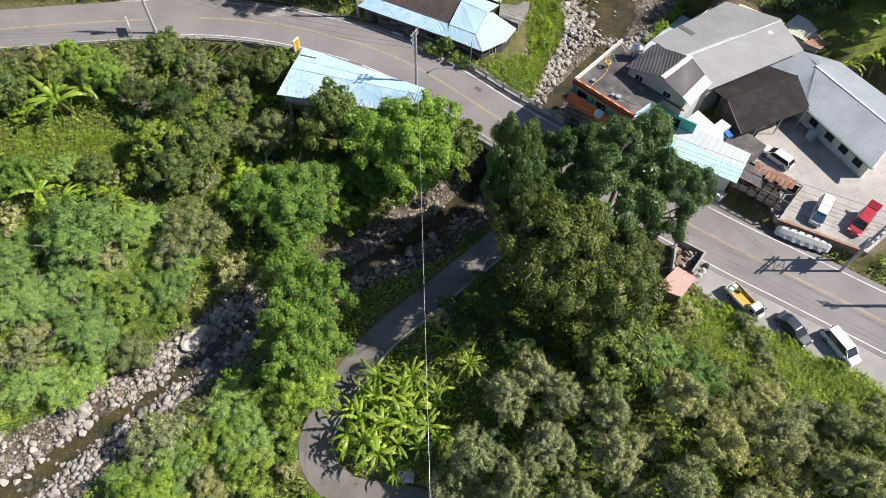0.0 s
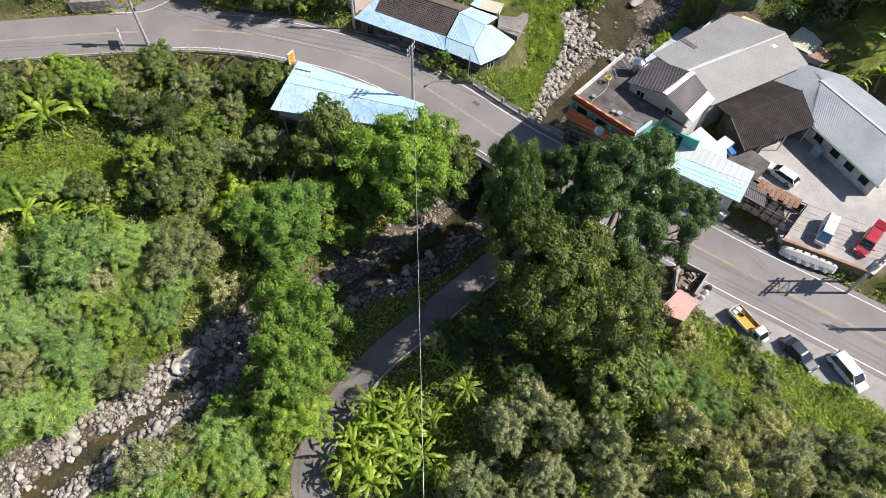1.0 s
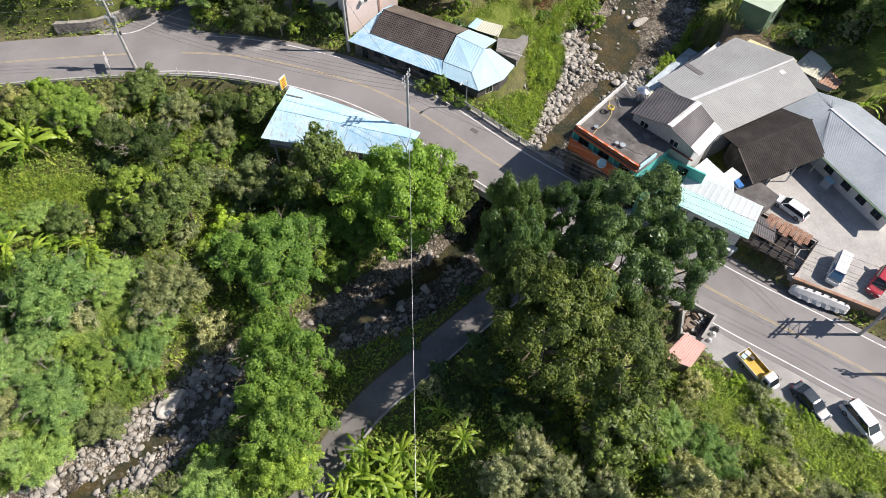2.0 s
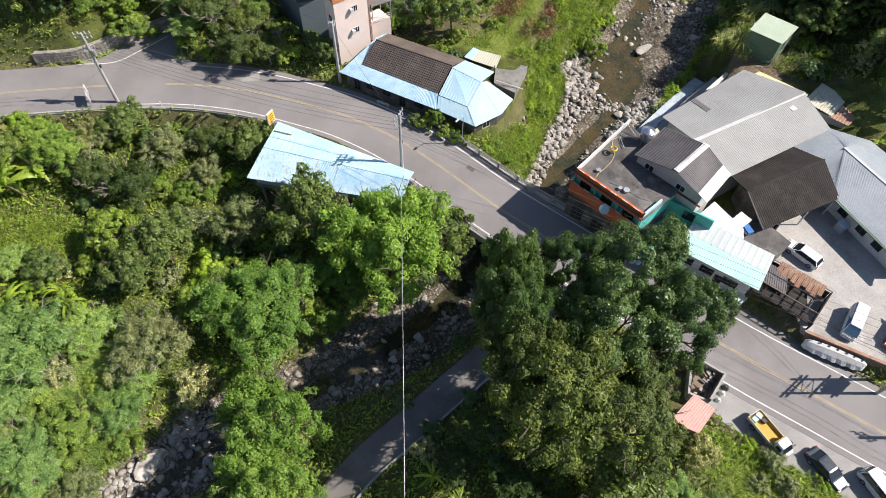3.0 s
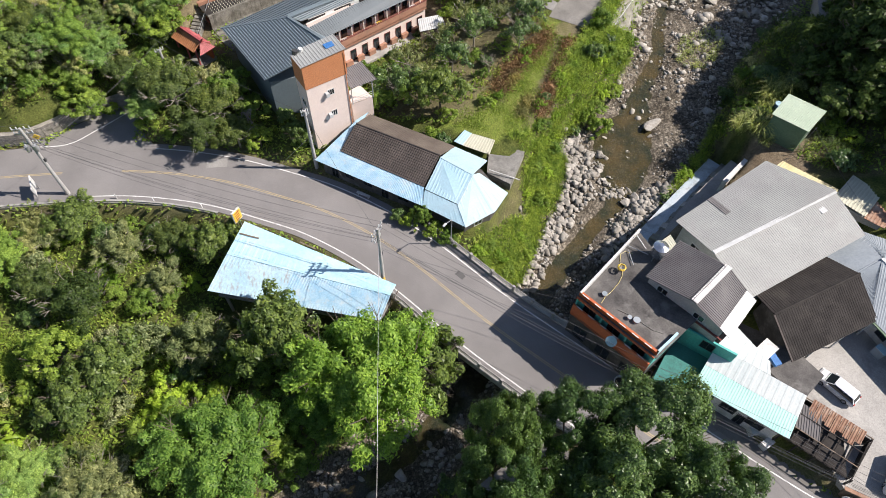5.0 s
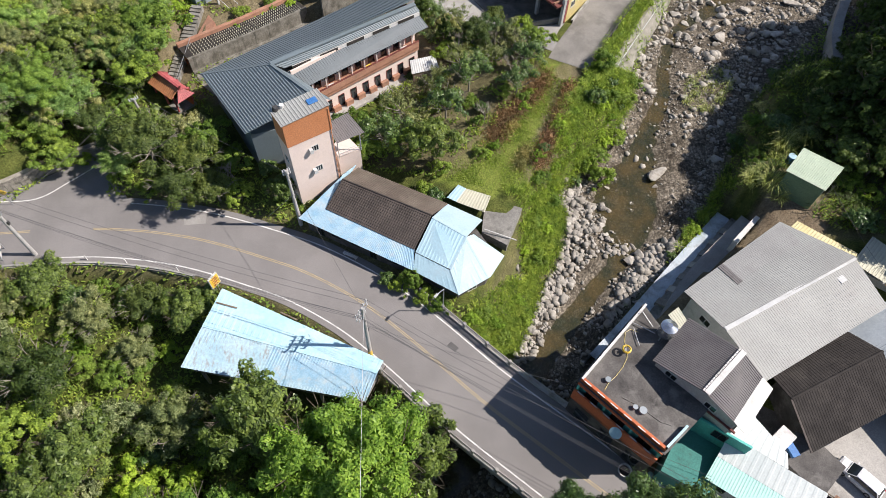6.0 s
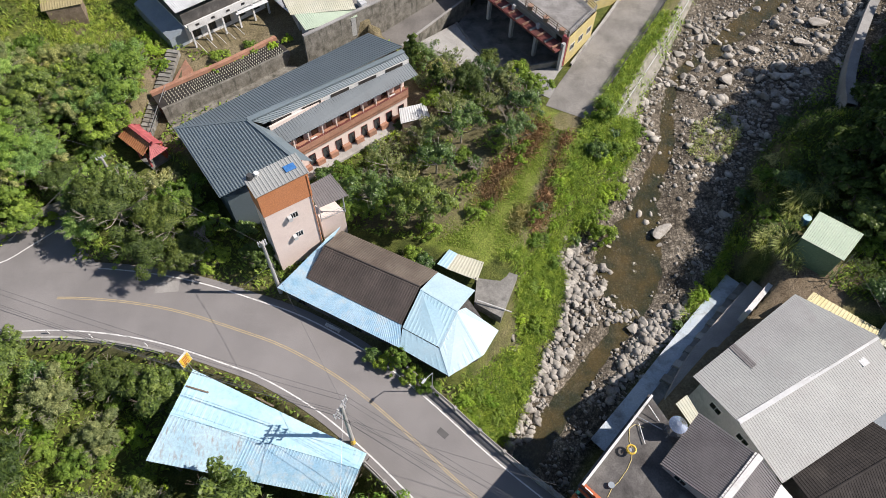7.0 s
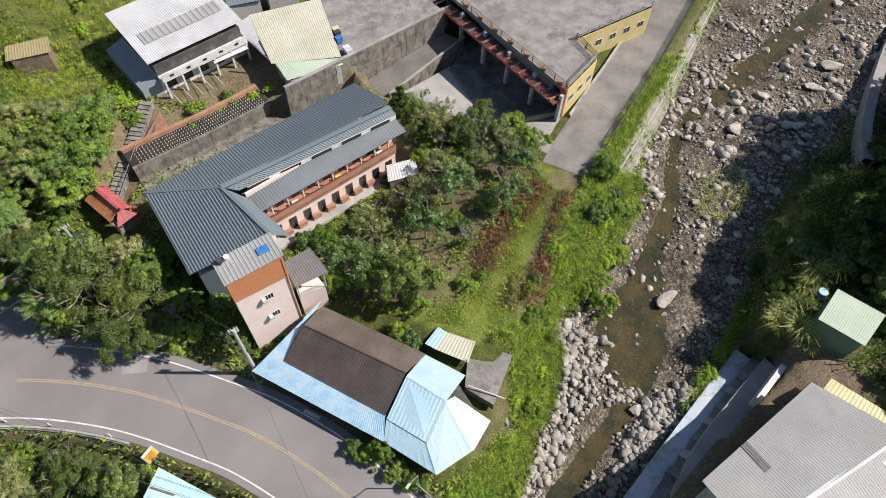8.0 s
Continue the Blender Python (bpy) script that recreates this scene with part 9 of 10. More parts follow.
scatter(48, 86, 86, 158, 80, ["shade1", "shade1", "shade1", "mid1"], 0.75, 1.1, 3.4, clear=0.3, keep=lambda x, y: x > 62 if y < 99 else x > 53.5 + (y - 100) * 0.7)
# tall trees mostly out of view, added to throw shade on the bank
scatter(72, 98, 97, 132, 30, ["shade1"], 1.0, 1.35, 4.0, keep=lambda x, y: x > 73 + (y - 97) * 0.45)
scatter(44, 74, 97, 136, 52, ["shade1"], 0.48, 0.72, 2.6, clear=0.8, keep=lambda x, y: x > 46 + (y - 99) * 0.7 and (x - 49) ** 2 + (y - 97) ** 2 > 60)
scatter(-72, -38, 134, 152, 10, ["shrub3", "shrub3", "light2"], 0.6, 1.0, 2.4, clear=0.2)
scatter(44, 62, 84, 124, 22, ["shrub2", "shrub2", "shrub4", "shrub1"], 0.7, 1.2, 2.2, clear=0.2)
scatter(-8, 17, 119, 129, 16, ["shrub2", "shrub1", "shrub4"], 0.6, 1.0, 2.0, clear=0.2)
scatter(-52, -36, 112, 124, 8, ["shrub1", "shrub3", "shrub2"], 0.6, 1.0, 2.4, clear=0.2)
scatter(2, 38, 76, 117, 52, ["shrub1", "shrub2", "shrub3", "shrub3"], 0.35, 0.8, 1.3, clear=0.1, keep=lambda x, y: 0.2 < nearest(RIVER, np.array([x]), np.array([y]))[0][0] - nearest(RIVER, np.array([x]), np.array([y]))[2][1][0] < 6 and x < 40)


def strew(n, x0, x1, y0, y1, test, rng):
    x, y = rng.uniform(x0, x1, n), rng.uniform(y0, y1, n)
    z, g, dirt, turf = land(x, y)
    d, _, _ = nearest(ROAD, x, y)
    dr, _, (bed, half) = nearest(RIVER, x, y)
    dl, _, _ = nearest(LANE, x, y)
    dd, _, _ = nearest(DRIVE, x, y)
    ok = (d > 5.3) & (dr > half + 0.4) & (dl > 2.15) & (dd > 3.5)
    for p in BUILT:
        ok &= ~inside(p, x, y)
    ok &= test(x, y, turf)
    return np.stack([x, y, z], 1)[ok]


def blades(name, P, length, width, mat, label, rng, lean=0.5):
    """Grass blades: bent, tapering strips rooted at P."""
    k = len(P)
    a = rng.uniform(0, 2 * math.pi, k)
    out = np.stack([np.cos(a), np.sin(a), np.zeros(k)], 1)
    side = np.stack([-np.sin(a), np.cos(a), np.zeros(k)], 1)
    L = (np.broadcast_to(length, (k,)) * rng.uniform(0.6, 1.25, k))[:, None]
    w = width * rng.uniform(0.7, 1.3, k)[:, None]
    up = np.array([0, 0, 1.0])
    ln = rng.uniform(0.3, 1.0, k)[:, None] * lean
    m = P + up * L * 0.6 + out * L * ln * 0.35
    e = P + up * L * (0.85 - 0.35 * ln) + out * L * ln
    v = np.stack([P - side * w * .5, P + side * w * .5, m + side * w * .45, m - side * w * .45, e], 1).reshape(-1, 3)
    i = np.arange(k)[:, None] * 5
    f = np.concatenate([i + [0, 1, 2], i + [0, 2, 3], i + [3, 2, 4]], 1).reshape(-1, 3)
    return tagged(new(name, fast_mesh(name, v, f, mat)), label, name.replace("_", " "), kind="stuff")


g_rng = np.random.default_rng(31)


def tufts(name, roots, per, spread, length, width, mat, label, rng, lean=0.9):
    """Tussocks: blades leaning outward from each root, every tussock of its own height."""
    k = len(roots)
    high = np.repeat(rng.uniform(0.55, 1.35, k), per)
    off = np.repeat(roots, per, 0)
    d = rng.normal(size=off.shape) * [spread, spread, 0]
    P = off + d
    a = np.arctan2(d[:, 1], d[:, 0]) + rng.normal(size=len(P)) * 0.5
    out = np.stack([np.cos(a), np.sin(a), np.zeros(len(P))], 1)
    side = np.stack([-np.sin(a), np.cos(a), np.zeros(len(P))], 1)
    l = (length * high * rng.uniform(0.7, 1.2, len(P)))[:, None]
    w = (width * rng.uniform(0.7, 1.3, len(P)))[:, None]
    ln = rng.uniform(0.25, 1.0, len(P))[:, None] * lean
    up = np.array([0, 0, 1.0])
    m = P + up * l * 0.62 + out * l * ln * 0.35
    e = P + up * l * (0.8 - 0.45 * ln) + out * l * ln * 0.95
    v = np.stack([P - side * w * .5, P + side * w * .5, m + side * w * .5, m - side * w * .5, e], 1).reshape(-1, 3)
    q = np.arange(len(P))[:, None] * 5
    f = np.concatenate([q + [0, 2, 3], q + [3, 2, 4]], 1).reshape(-1, 3)
    return tagged(new(name, fast_mesh(name, v, f, mat)), label, name.replace("_", " "), kind="stuff")


P = strew(3800, -76, -28, 12, 54, lambda x, y, t: inside(GRASSY, x, y), g_rng)
tufts("tall_grass", P, 64, 0.34, 1.8, 0.046, BLADE, "tall green silver grass covering the stream bank", g_rng)
RIGHT_BANK = [(25, 34), (31, 38.5), (36.8, 34.6), (42.4, 31.2), (47.6, 28.6), (57, 21.4), (52, 18), (40, 24), (30, 27)]
P = strew(520, 20, 58, 12, 39, lambda x, y, t: inside(RIGHT_BANK, x, y), g_rng)
tufts("feather_grass", P, 60, 0.26, 1.3, 0.028, PALE_BLADE, "pale feathery grass on the slope below the lay-by", g_rng)
LIME_BANK = [(30, 38.4), (36.8, 34.8), (42.4, 31.4), (47.6, 28.8), (54, 23.6), (51, 21.5), (44, 25.5), (38, 28), (30, 33), (27, 36.5)]
P = strew(5200, 26, 56, 20, 39, lambda x, y, t: inside(LIME_BANK, x, y), g_rng)
tufts("bank_weeds", P, 26, 0.3, 1.1, 0.06, TURF, "sunlit yellow-green weeds on the slope below the lay-by", g_rng)
P = strew(15000, 26, 56, 20, 39, lambda x, y, t: inside(LIME_BANK, x, y) & (np.sin(x * 0.8 + 1) * np.sin(y * 0.9) > -0.35), g_rng)
N = g_rng.normal(size=P.shape) * 0.45 + [0.25, 0, 1]
N /= np.linalg.norm(N, axis=1)[:, None]
P[:, 2] += g_rng.uniform(0.4, 1.1, len(P))
tagged(new("bank_creepers", leaves_mesh("bank_creepers", P, N, 0.2, LEAF_LIME, 1.7, rng=g_rng)), "bright yellow-green creepers over the bank below the lay-by", "creepers", kind="stuff")
P = strew(900, -66, -44, 56, 68, lambda x, y, t: inside(CLEARING, x, y), g_rng)
tufts("clearing_grass", P, 26, 0.3, 0.8, 0.05, BANK_BLADE, "sunlit yellow-green grass in the clearing", g_rng)
P = np.stack([g_rng.uniform(-58, -43, 700), g_rng.uniform(93, 104, 700)], 1)
P = P[inside([(-57.4, 94.2), (-54.2, 96.6), (-50.8, 99.4), (-45.8, 102.6), (-46.6, 104.0), (-51.8, 100.8), (-55.4, 98.0), (-58.2, 95.6)], P[:, 0], P[:, 1])]
P = np.concatenate([P, land(P[:, 0], P[:, 1])[0][:, None]], 1)
tufts("dry_grass", P, 24, 0.25, 0.6, 0.04, STRAW, "dry straw-coloured grass above the stone wall", g_rng)
P = strew(2600, -80, -37, 112, 162, lambda x, y, t: x < -37, g_rng)
tufts("slope_grass", P, 24, 0.3, 1.1, 0.06, TURF, "bright green grass and weeds on the upper slope", g_rng)
P = np.array([(47.3, 102.1), (46.6, 101.2), (43.0, 97.4), (43.8, 98.2), (42.4, 96.6), (44.9, 93.9), (43.9, 95.4), (52.8, 97.4), (47.9, 103.2), (55.0, 99.2), (46.0, 108.0), (50.2, 103.4)])
P = np.concatenate([P, land(P[:, 0], P[:, 1])[0][:, None]], 1)
tufts("plume_grass", P, 130, 0.4, 2.9, 0.05, PALE_BLADE, "tall pale plume grass beside the hut", g_rng, 0.8)
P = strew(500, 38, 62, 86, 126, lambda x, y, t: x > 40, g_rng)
# grass coloured dark in place of shade that misses this bank
tufts("shade_grass", P, 30, 0.35, 1.5, 0.09, LEAF_SHADE, "dark green grass, the bank's shade put into its blade colour", g_rng)
P = np.stack([g_rng.uniform(38, 48, 200), g_rng.uniform(113, 125, 200)], 1)
P = P[inside([(40.2, 121.4), (47.0, 124.0), (46.5, 118.6), (43.0, 114.7), (39.6, 113.6), (39.2, 117.4)], P[:, 0], P[:, 1])]
P = np.concatenate([P, land(P[:, 0], P[:, 1])[0][:, None]], 1)
tufts("island_weeds", P, 14, 0.25, 1.0, 0.07, PALE_BLADE, "green and straw-coloured weeds on the gravel island", g_rng)
LUSH_BANK = [(18.4, 99.8), (19.5, 95.4), (17.8, 89.0), (15.6, 84.2), (12.7, 76.6), (11.1, 74.0), (9.3, 74.4), (8.6, 77), (11.4, 81.4), (13.8, 86), (14.4, 92), (14.9, 98.4)]
P = np.stack([g_rng.uniform(8, 20, 2600), g_rng.uniform(73, 100, 2600)], 1)
P = P[inside(LUSH_BANK, P[:, 0], P[:, 1])]
P = np.concatenate([P, land(P[:, 0], P[:, 1])[0][:, None]], 1)
tufts("bank_grass", P, 34, 0.26, 1.0, 0.05, BANK_BLADE, "lush tall grass on the bank beside the house", g_rng)
P = strew(60000, 6, 40, 74, 124, lambda x, y, t: (t < 0.5) & (nearest(RIVER, x, y)[0] - nearest(RIVER, x, y)[2][1] < 7.5) & (x < 38) & (np.sin(x * 0.9 + 2) * np.sin(y * 0.62) + 0.6 * np.sin(x * 1.9 + y * 1.3) > 0.45), g_rng)
P = P[::2]
N = g_rng.normal(size=P.shape) * 0.5 + [0, 0, 1]
N /= np.linalg.norm(N, axis=1)[:, None]
P[:, 2] += g_rng.uniform(0.5, 1.5, len(P))
tagged(new("bank_herbs", leaves_mesh("bank_herbs", P, N, 0.2, LEAF_MID, 1.8, rng=g_rng)), "broad-leaved green weeds among the grass on the bank", "weeds", kind="stuff")
P = strew(90000, 6, 44, 74, 140, lambda x, y, t: (t < 0.5) & ~((y > 120) & (nearest(DRIVE, x, y)[0] > 5.3)) & (nearest(RIVER, x, y)[0] - nearest(RIVER, x, y)[2][1] < 7.5) & (x < 42), g_rng)
tufts("bank_grass", P[::9], 34, 0.24, 1.35, 0.05, BANK_BLADE, "bright green long grass on the stream bank", g_rng, 0.9)
P = strew(60000, 0, 24, 92, 122, lambda x, y, t: t > 0.5, g_rng)
P = P[np.sin(P[:, 0] * 0.9) * np.sin(P[:, 1] * 0.7) + g_rng.normal(size=len(P)) * 0.4 > -0.1]
blades("garden_grass", P, 0.28, 0.06, TURF, "sunlit short yellow-green grass in the garden", g_rng, 0.8)
P = strew(120000, -70, 70, 12, 135, lambda x, y, t: (t < 0.3) & ~(inside(ORCHARD, x, y) & (np.sin(x * 1.3) * np.sin(y * 1.1) < 0.25)), g_rng)
N = g_rng.normal(size=P.shape) * 0.5 + [0, 0, 1]
N /= np.linalg.norm(N, axis=1)[:, None]
P[:, 2] += g_rng.uniform(0.1, 0.7, len(P))
tagged(new("undergrowth", leaves_mesh("undergrowth", P, N, 0.27, LEAF_MID, 1.9, rng=g_rng)), "low mixed green weeds and creepers on the slopes", "undergrowth", kind="stuff")
P = strew(9000, -70, 60, 14, 132, lambda x, y, t: (t < 0.3) & (np.sin(x * 0.33 + 2) * np.sin(y * 0.29) + 0.4 * np.sin(x * 0.8 + y * 0.6) > 0.12), g_rng)
P = np.repeat(P, 9, 0) + g_rng.normal(size=(len(P) * 9, 3)) * [0.35, 0.35, 0]
blades("weeds", P, 0.95, 0.085, TURF, "sunlit yellow-green grass and weeds between the shrubs", g_rng, 0.8)


def banana_leaf_mesh(seed, length):
    """One arching banana leaf: a raised midrib with torn, folded blades on both sides."""
    rng = np.random.default_rng(seed)
    n = 26
    v, f = [], []
    for i in range(n + 1):
        t = i / n
        x, z = length * t * (1 - 0.22 * t * t), length * (0.62 * t - 0.86 * t * t)
        full = 0.2 * (math.sin(math.pi * min(1, 0.06 + t * 0.94)) ** 0.5)
        w0, w1 = full * rng.uniform(0.72, 1.0), full * rng.uniform(0.72, 1.0)
        v += [(x + 0.12 * w0, -w0, z - 0.5 * w0), (x, -0.018, z), (x, 0.018, z), (x + 0.12 * w1, w1, z - 0.5 * w1)]
    for i in range(n):
        a, b = 4 * i, 4 * i + 4
        f += [(a + 1, a + 2, b + 2, b + 1)]
        if rng.random() > 0.12:
            f += [(a, a + 1, b + 1, b)]
        if rng.random() > 0.12:
            f += [(a + 2, a + 3, b + 3, b + 2)]
    return fast_mesh("leaf", v, f, BANANA_LEAF)


BANANA = [banana_leaf_mesh(s, l) for s, l in ((1, 2.7), (2, 2.2), (3, 3.0))]


def banana(x, y, scale, leaves=11, label="banana plant with arching yellow-green leaves"):
    t = thing("banana_plant", label, "banana plant", "banana plants")
    h = 1.9
    part("stem", Mesh().tube((0, 0, -0.5), (0, 0, h), 0.16, 7, 0.1), BANANA_STEM, t)
    for i in range(leaves):
        ob = new("leaf", BANANA[i % 3])
        ob.parent = t
        ob.matrix_local = pose(0, 0, h - 0.05, 0, rnd.uniform(-58, 14), i * 137.5 + rnd.uniform(-30, 30))
    t.matrix_world = pose(x, y, ground_at(x, y), rnd.uniform(-14, 14), rnd.uniform(-14, 14), rnd.uniform(0, 360)) @ Matrix.Scale(scale, 4)
    return t


for i in range(30):
    a, r = i * 2.4, 1.22 * math.sqrt(i)
    x, y = -6.0 + r * math.cos(a) * 1.1, 23.9 + r * math.sin(a) * 0.95
    if free(x, y, 0.1):
        banana(x, y, rnd.uniform(0.75, 1.35), rnd.choice((9, 10, 11)))
for x, y, s in ((-57.2, 69.4, 2.1), (-54.6, 71.4, 1.7), (-59.0, 70.8, 1.5), (-56.4, 53.2, 1.7), (-52.8, 51.6, 1.4), (-55.6, 50.9, 1.0), (-45.6, 52.6, 1.1), (-47.0, 54.0, 0.9), (8.5, 26.5, 1.0), (3.5, 29.5, 1.0), (62.0, 80.5, 1.6), (64.5, 78.0, 1.4), (60.5, 77.9, 1.2), (0.5, 33.0, 0.9)):
    banana(x, y, s, 11, "tall green banana plant with broad torn leaves")

def crumpled_sheet(x, y, w, l, label):
    """A dropped plastic sheet: a grid pushed into folds, with thickness."""
    t = thing("plastic_sheet", label, "sheet")
    n = 12
    z = ground_at(x, y) + 0.25
    top = [(x + w * (i / n - 0.5), y + l * (j / n - 0.5), z + 0.35 * noise.noise(Vector((i * 0.6, j * 0.5, 3))) + 0.2 * noise.noise(Vector((i * 1.4, j * 1.1, 9)))) for j in range(n + 1) for i in range(n + 1)]
    k = n + 1
    f = [(j * k + i, j * k + i + 1, (j + 1) * k + i + 1, (j + 1) * k + i) for j in range(n) for i in range(n)]
    part("sheet", Mesh().add(top, f).add([(a, b, c - 0.02) for a, b, c in top], [q[::-1] for q in f]), WHITE_PAINT, t)
    return t


crumpled_sheet(-3.3, 18.6, 1.9, 2.6, "crumpled white plastic sheet lying beneath banana plants")

# ---- stones of the stream ----


def stone_mesh(seed, sub):
    bm = bmesh.new()
    bmesh.ops.create_icosphere(bm, subdivisions=sub, radius=1.0)
    rng = random.Random(seed)
    o = Vector((rng.uniform(-9, 9), rng.uniform(-9, 9), rng.uniform(-9, 9)))
    sx, sy, sz = rng.uniform(0.8, 1.25), rng.uniform(0.6, 1.0), rng.uniform(0.4, 0.7)
    cuts = [(Vector((rng.gauss(0, 1), rng.gauss(0, 1), rng.gauss(0, 1))).normalized(), rng.uniform(0.42, 0.74)) for _ in range(11)]
    for v in bm.verts:
        p = v.co * (1 + 0.4 * noise.noise(v.co * 0.9 + o) + 0.2 * noise.noise(v.co * 2.2 + o))
        for c, far in cuts:
            k = p.dot(c) - far
            if k > 0:
                p -= c * k
        v.co = Vector((p.x * sx, p.y * sy, p.z * sz))
    me = bpy.data.meshes.new("stone")
    bm.to_mesh(me)
    bm.free()
    me.materials.append(STONE)
    return me


STONES = [stone_mesh(s, 2) for s in range(8)]
bed = thing("stream_stones", "rounded pale grey stones and boulders in the stream bed", "stones", kind="structure")


def stone(x, y, size, z=None, tall=1.0):
    ob = new("stone", STONES[rnd.randrange(8)])
    ob.parent = bed
    z = ground_at(x, y) if z is None else z
    ob.matrix_world = pose(x, y, z + size * 0.12, rnd.uniform(-12, 12), rnd.uniform(-12, 12), rnd.uniform(0, 360)) @ Matrix.Diagonal((size, size, size * tall, 1))
    return ob


for x, y, s in ((-43.4, 25.2, 1.9), (-42.2, 23.6, 1.0), (-30.4, 33.4, 0.8), (-29.6, 32.2, 0.6), (20.3, 99.0, 1.35), (19.0, 97.3, 1.15), (21.4, 100.6, 0.8), (41.7, 105.7, 1.2), (27.9, 89.0, 1.1), (-1.5, 51.5, 0.9), (-4.6, 48.5, 0.8), (-9.0, 46.0, 0.8), (-12.0, 45.6, 0.7)):
    stone(x, y, s)
# long boulders with their own lie
for x, y, s, lie, wide, tall in ((33.2, 103.0, 2.1, 42, 0.6, 0.8), (-31.6, 34.9, 2.5, 62, 0.75, 1.0), (63.8, 142.7, 2.0, 5, 0.8, 0.9), (60.2, 138.1, 1.9, -20, 0.6, 0.7), (55.9, 130.7, 1.5, 25, 0.7, 0.8)):
    ob = new("stone", STONES[3])
    ob.parent = bed
    ob.matrix_world = pose(x, y, ground_at(x, y) + s * 0.18, 0, 0, lie) @ Matrix.Diagonal((s, s * wide, s * tall, 1))
# boulders across the upper bed
for x, y, s in ((52.1, 136.8, 0.85), (46.9, 130.4, 1.15), (48.5, 133.7, 0.85), (55.6, 133.2, 1.3), (50.4, 131.8, 0.75), (43.9, 136.0, 0.95), (45.4, 133.8, 0.85), (39.3, 133.7, 0.75), (38.5, 129.7, 0.85), (39.9, 128.7, 0.55), (43.0, 132.5, 0.75), (46.3, 132.4, 0.7), (48.9, 131.0, 0.65), (51.6, 126.9, 0.85), (53.5, 127.3, 0.75), (51.9, 130.6, 0.75), (45.0, 118.4, 0.62), (46.5, 119.5, 0.62), (39.3, 117.6, 0.85), (37.1, 113.8, 0.6), (47.7, 144.2, 0.5), (50.1, 145.0, 0.85), (40.4, 131.2, 0.75), (41.7, 130.2, 0.7), (44.2, 134.9, 0.8), (51.5, 140.7, 0.65), (57.5, 144.2, 0.7), (56.8, 128.8, 0.65), (54.5, 125.5, 0.75), (59.1, 131.7, 0.65), (42.0, 134.0, 0.7), (40.6, 135.6, 0.8), (45.8, 129.0, 0.6), (58.0, 135.0, 0.7), (62.0, 139.0, 0.6), (61.0, 145.0, 0.8), (47.0, 139.0, 0.8), (44.0, 139.5, 0.9), (42.4, 137.4, 0.7), (66.0, 146.0, 0.9), (55.0, 147.0, 0.9)):
    stone(x, y, s * 1.35, tall=1.25)
HEAP_NEAR = [(18.7, 101.2), (21.7, 100.8), (22.7, 98.3), (25.8, 97.6), (25.6, 95.6), (24.7, 94.4), (27.7, 92.2), (29.7, 90.0), (27.9, 88.1), (26.2, 89.8), (22.5, 88.8), (20.8, 86.9), (19.4, 83.5), (16.9, 79.7), (14.4, 74.7), (11.5, 74.2), (13.2, 77.4), (16.0, 84.2), (18.3, 88.6), (20.0, 94.6), (18.8, 98.6)]
HEAP_FAR = [(29.4, 90.1), (32.9, 91.7), (36.2, 92.7), (36.4, 91.3), (32.1, 87.1), (27.3, 83.5), (23.0, 78.5), (24.6, 82.6), (25.7, 85.1), (27.5, 87.4)]
LOWER = [(-60, 6), (-50, 4), (-30, 27), (-24, 33), (-20, 40), (-24, 42), (-30, 40), (-42, 28)]
UPPER = [(36, 113), (42, 112), (60, 132), (78, 150), (70, 168), (44, 140), (35, 124)]


def strewn(poly, n, sizes, lift):
    xs, ys = [p[0] for p in poly], [p[1] for p in poly]
    k = 0
    while k < n:
        x, y = rnd.uniform(min(xs), max(xs)), rnd.uniform(min(ys), max(ys))
        if inside(poly, np.array([x]), np.array([y]))[0]:
            s = rnd.choice(sizes)
            stone(x, y, s, ground_at(x, y) + rnd.uniform(0, lift))
            k += 1


strewn([(24, 99), (28, 104), (32, 108), (33, 100), (30, 95), (27, 96)], 22, (0.25, 0.3, 0.4, 0.5), 0.05)
strewn(HEAP_NEAR, 150, (0.26, 0.3, 0.34, 0.4, 0.46, 0.55, 0.8), 0.3)
strewn(HEAP_FAR, 34, (0.3, 0.4, 0.5, 0.6), 0.2)
strewn(LOWER, 70, (0.4, 0.5, 0.65, 0.85), 0.1)
strewn([(-52, 22.5), (-46, 21.5), (-42, 18), (-46, 12), (-56, 8), (-58, 16)], 60, (0.4, 0.5, 0.6, 0.75, 0.95), 0.15)
strewn([(-35, 32), (-31, 33), (-29, 30.5), (-32, 28), (-38, 25.5), (-40, 27.5)], 46, (0.3, 0.4, 0.5, 0.62), 0.1)
strewn([(29.5, 119.5), (32.5, 119), (36, 126), (40, 133), (45, 142), (42.5, 143), (38, 135.5), (33.5, 127.5)], 46, (0.35, 0.45, 0.55, 0.7, 0.85), 0.1)
strewn(UPPER, 30, (0.5, 0.6, 0.75, 0.95, 1.25), 0.1)


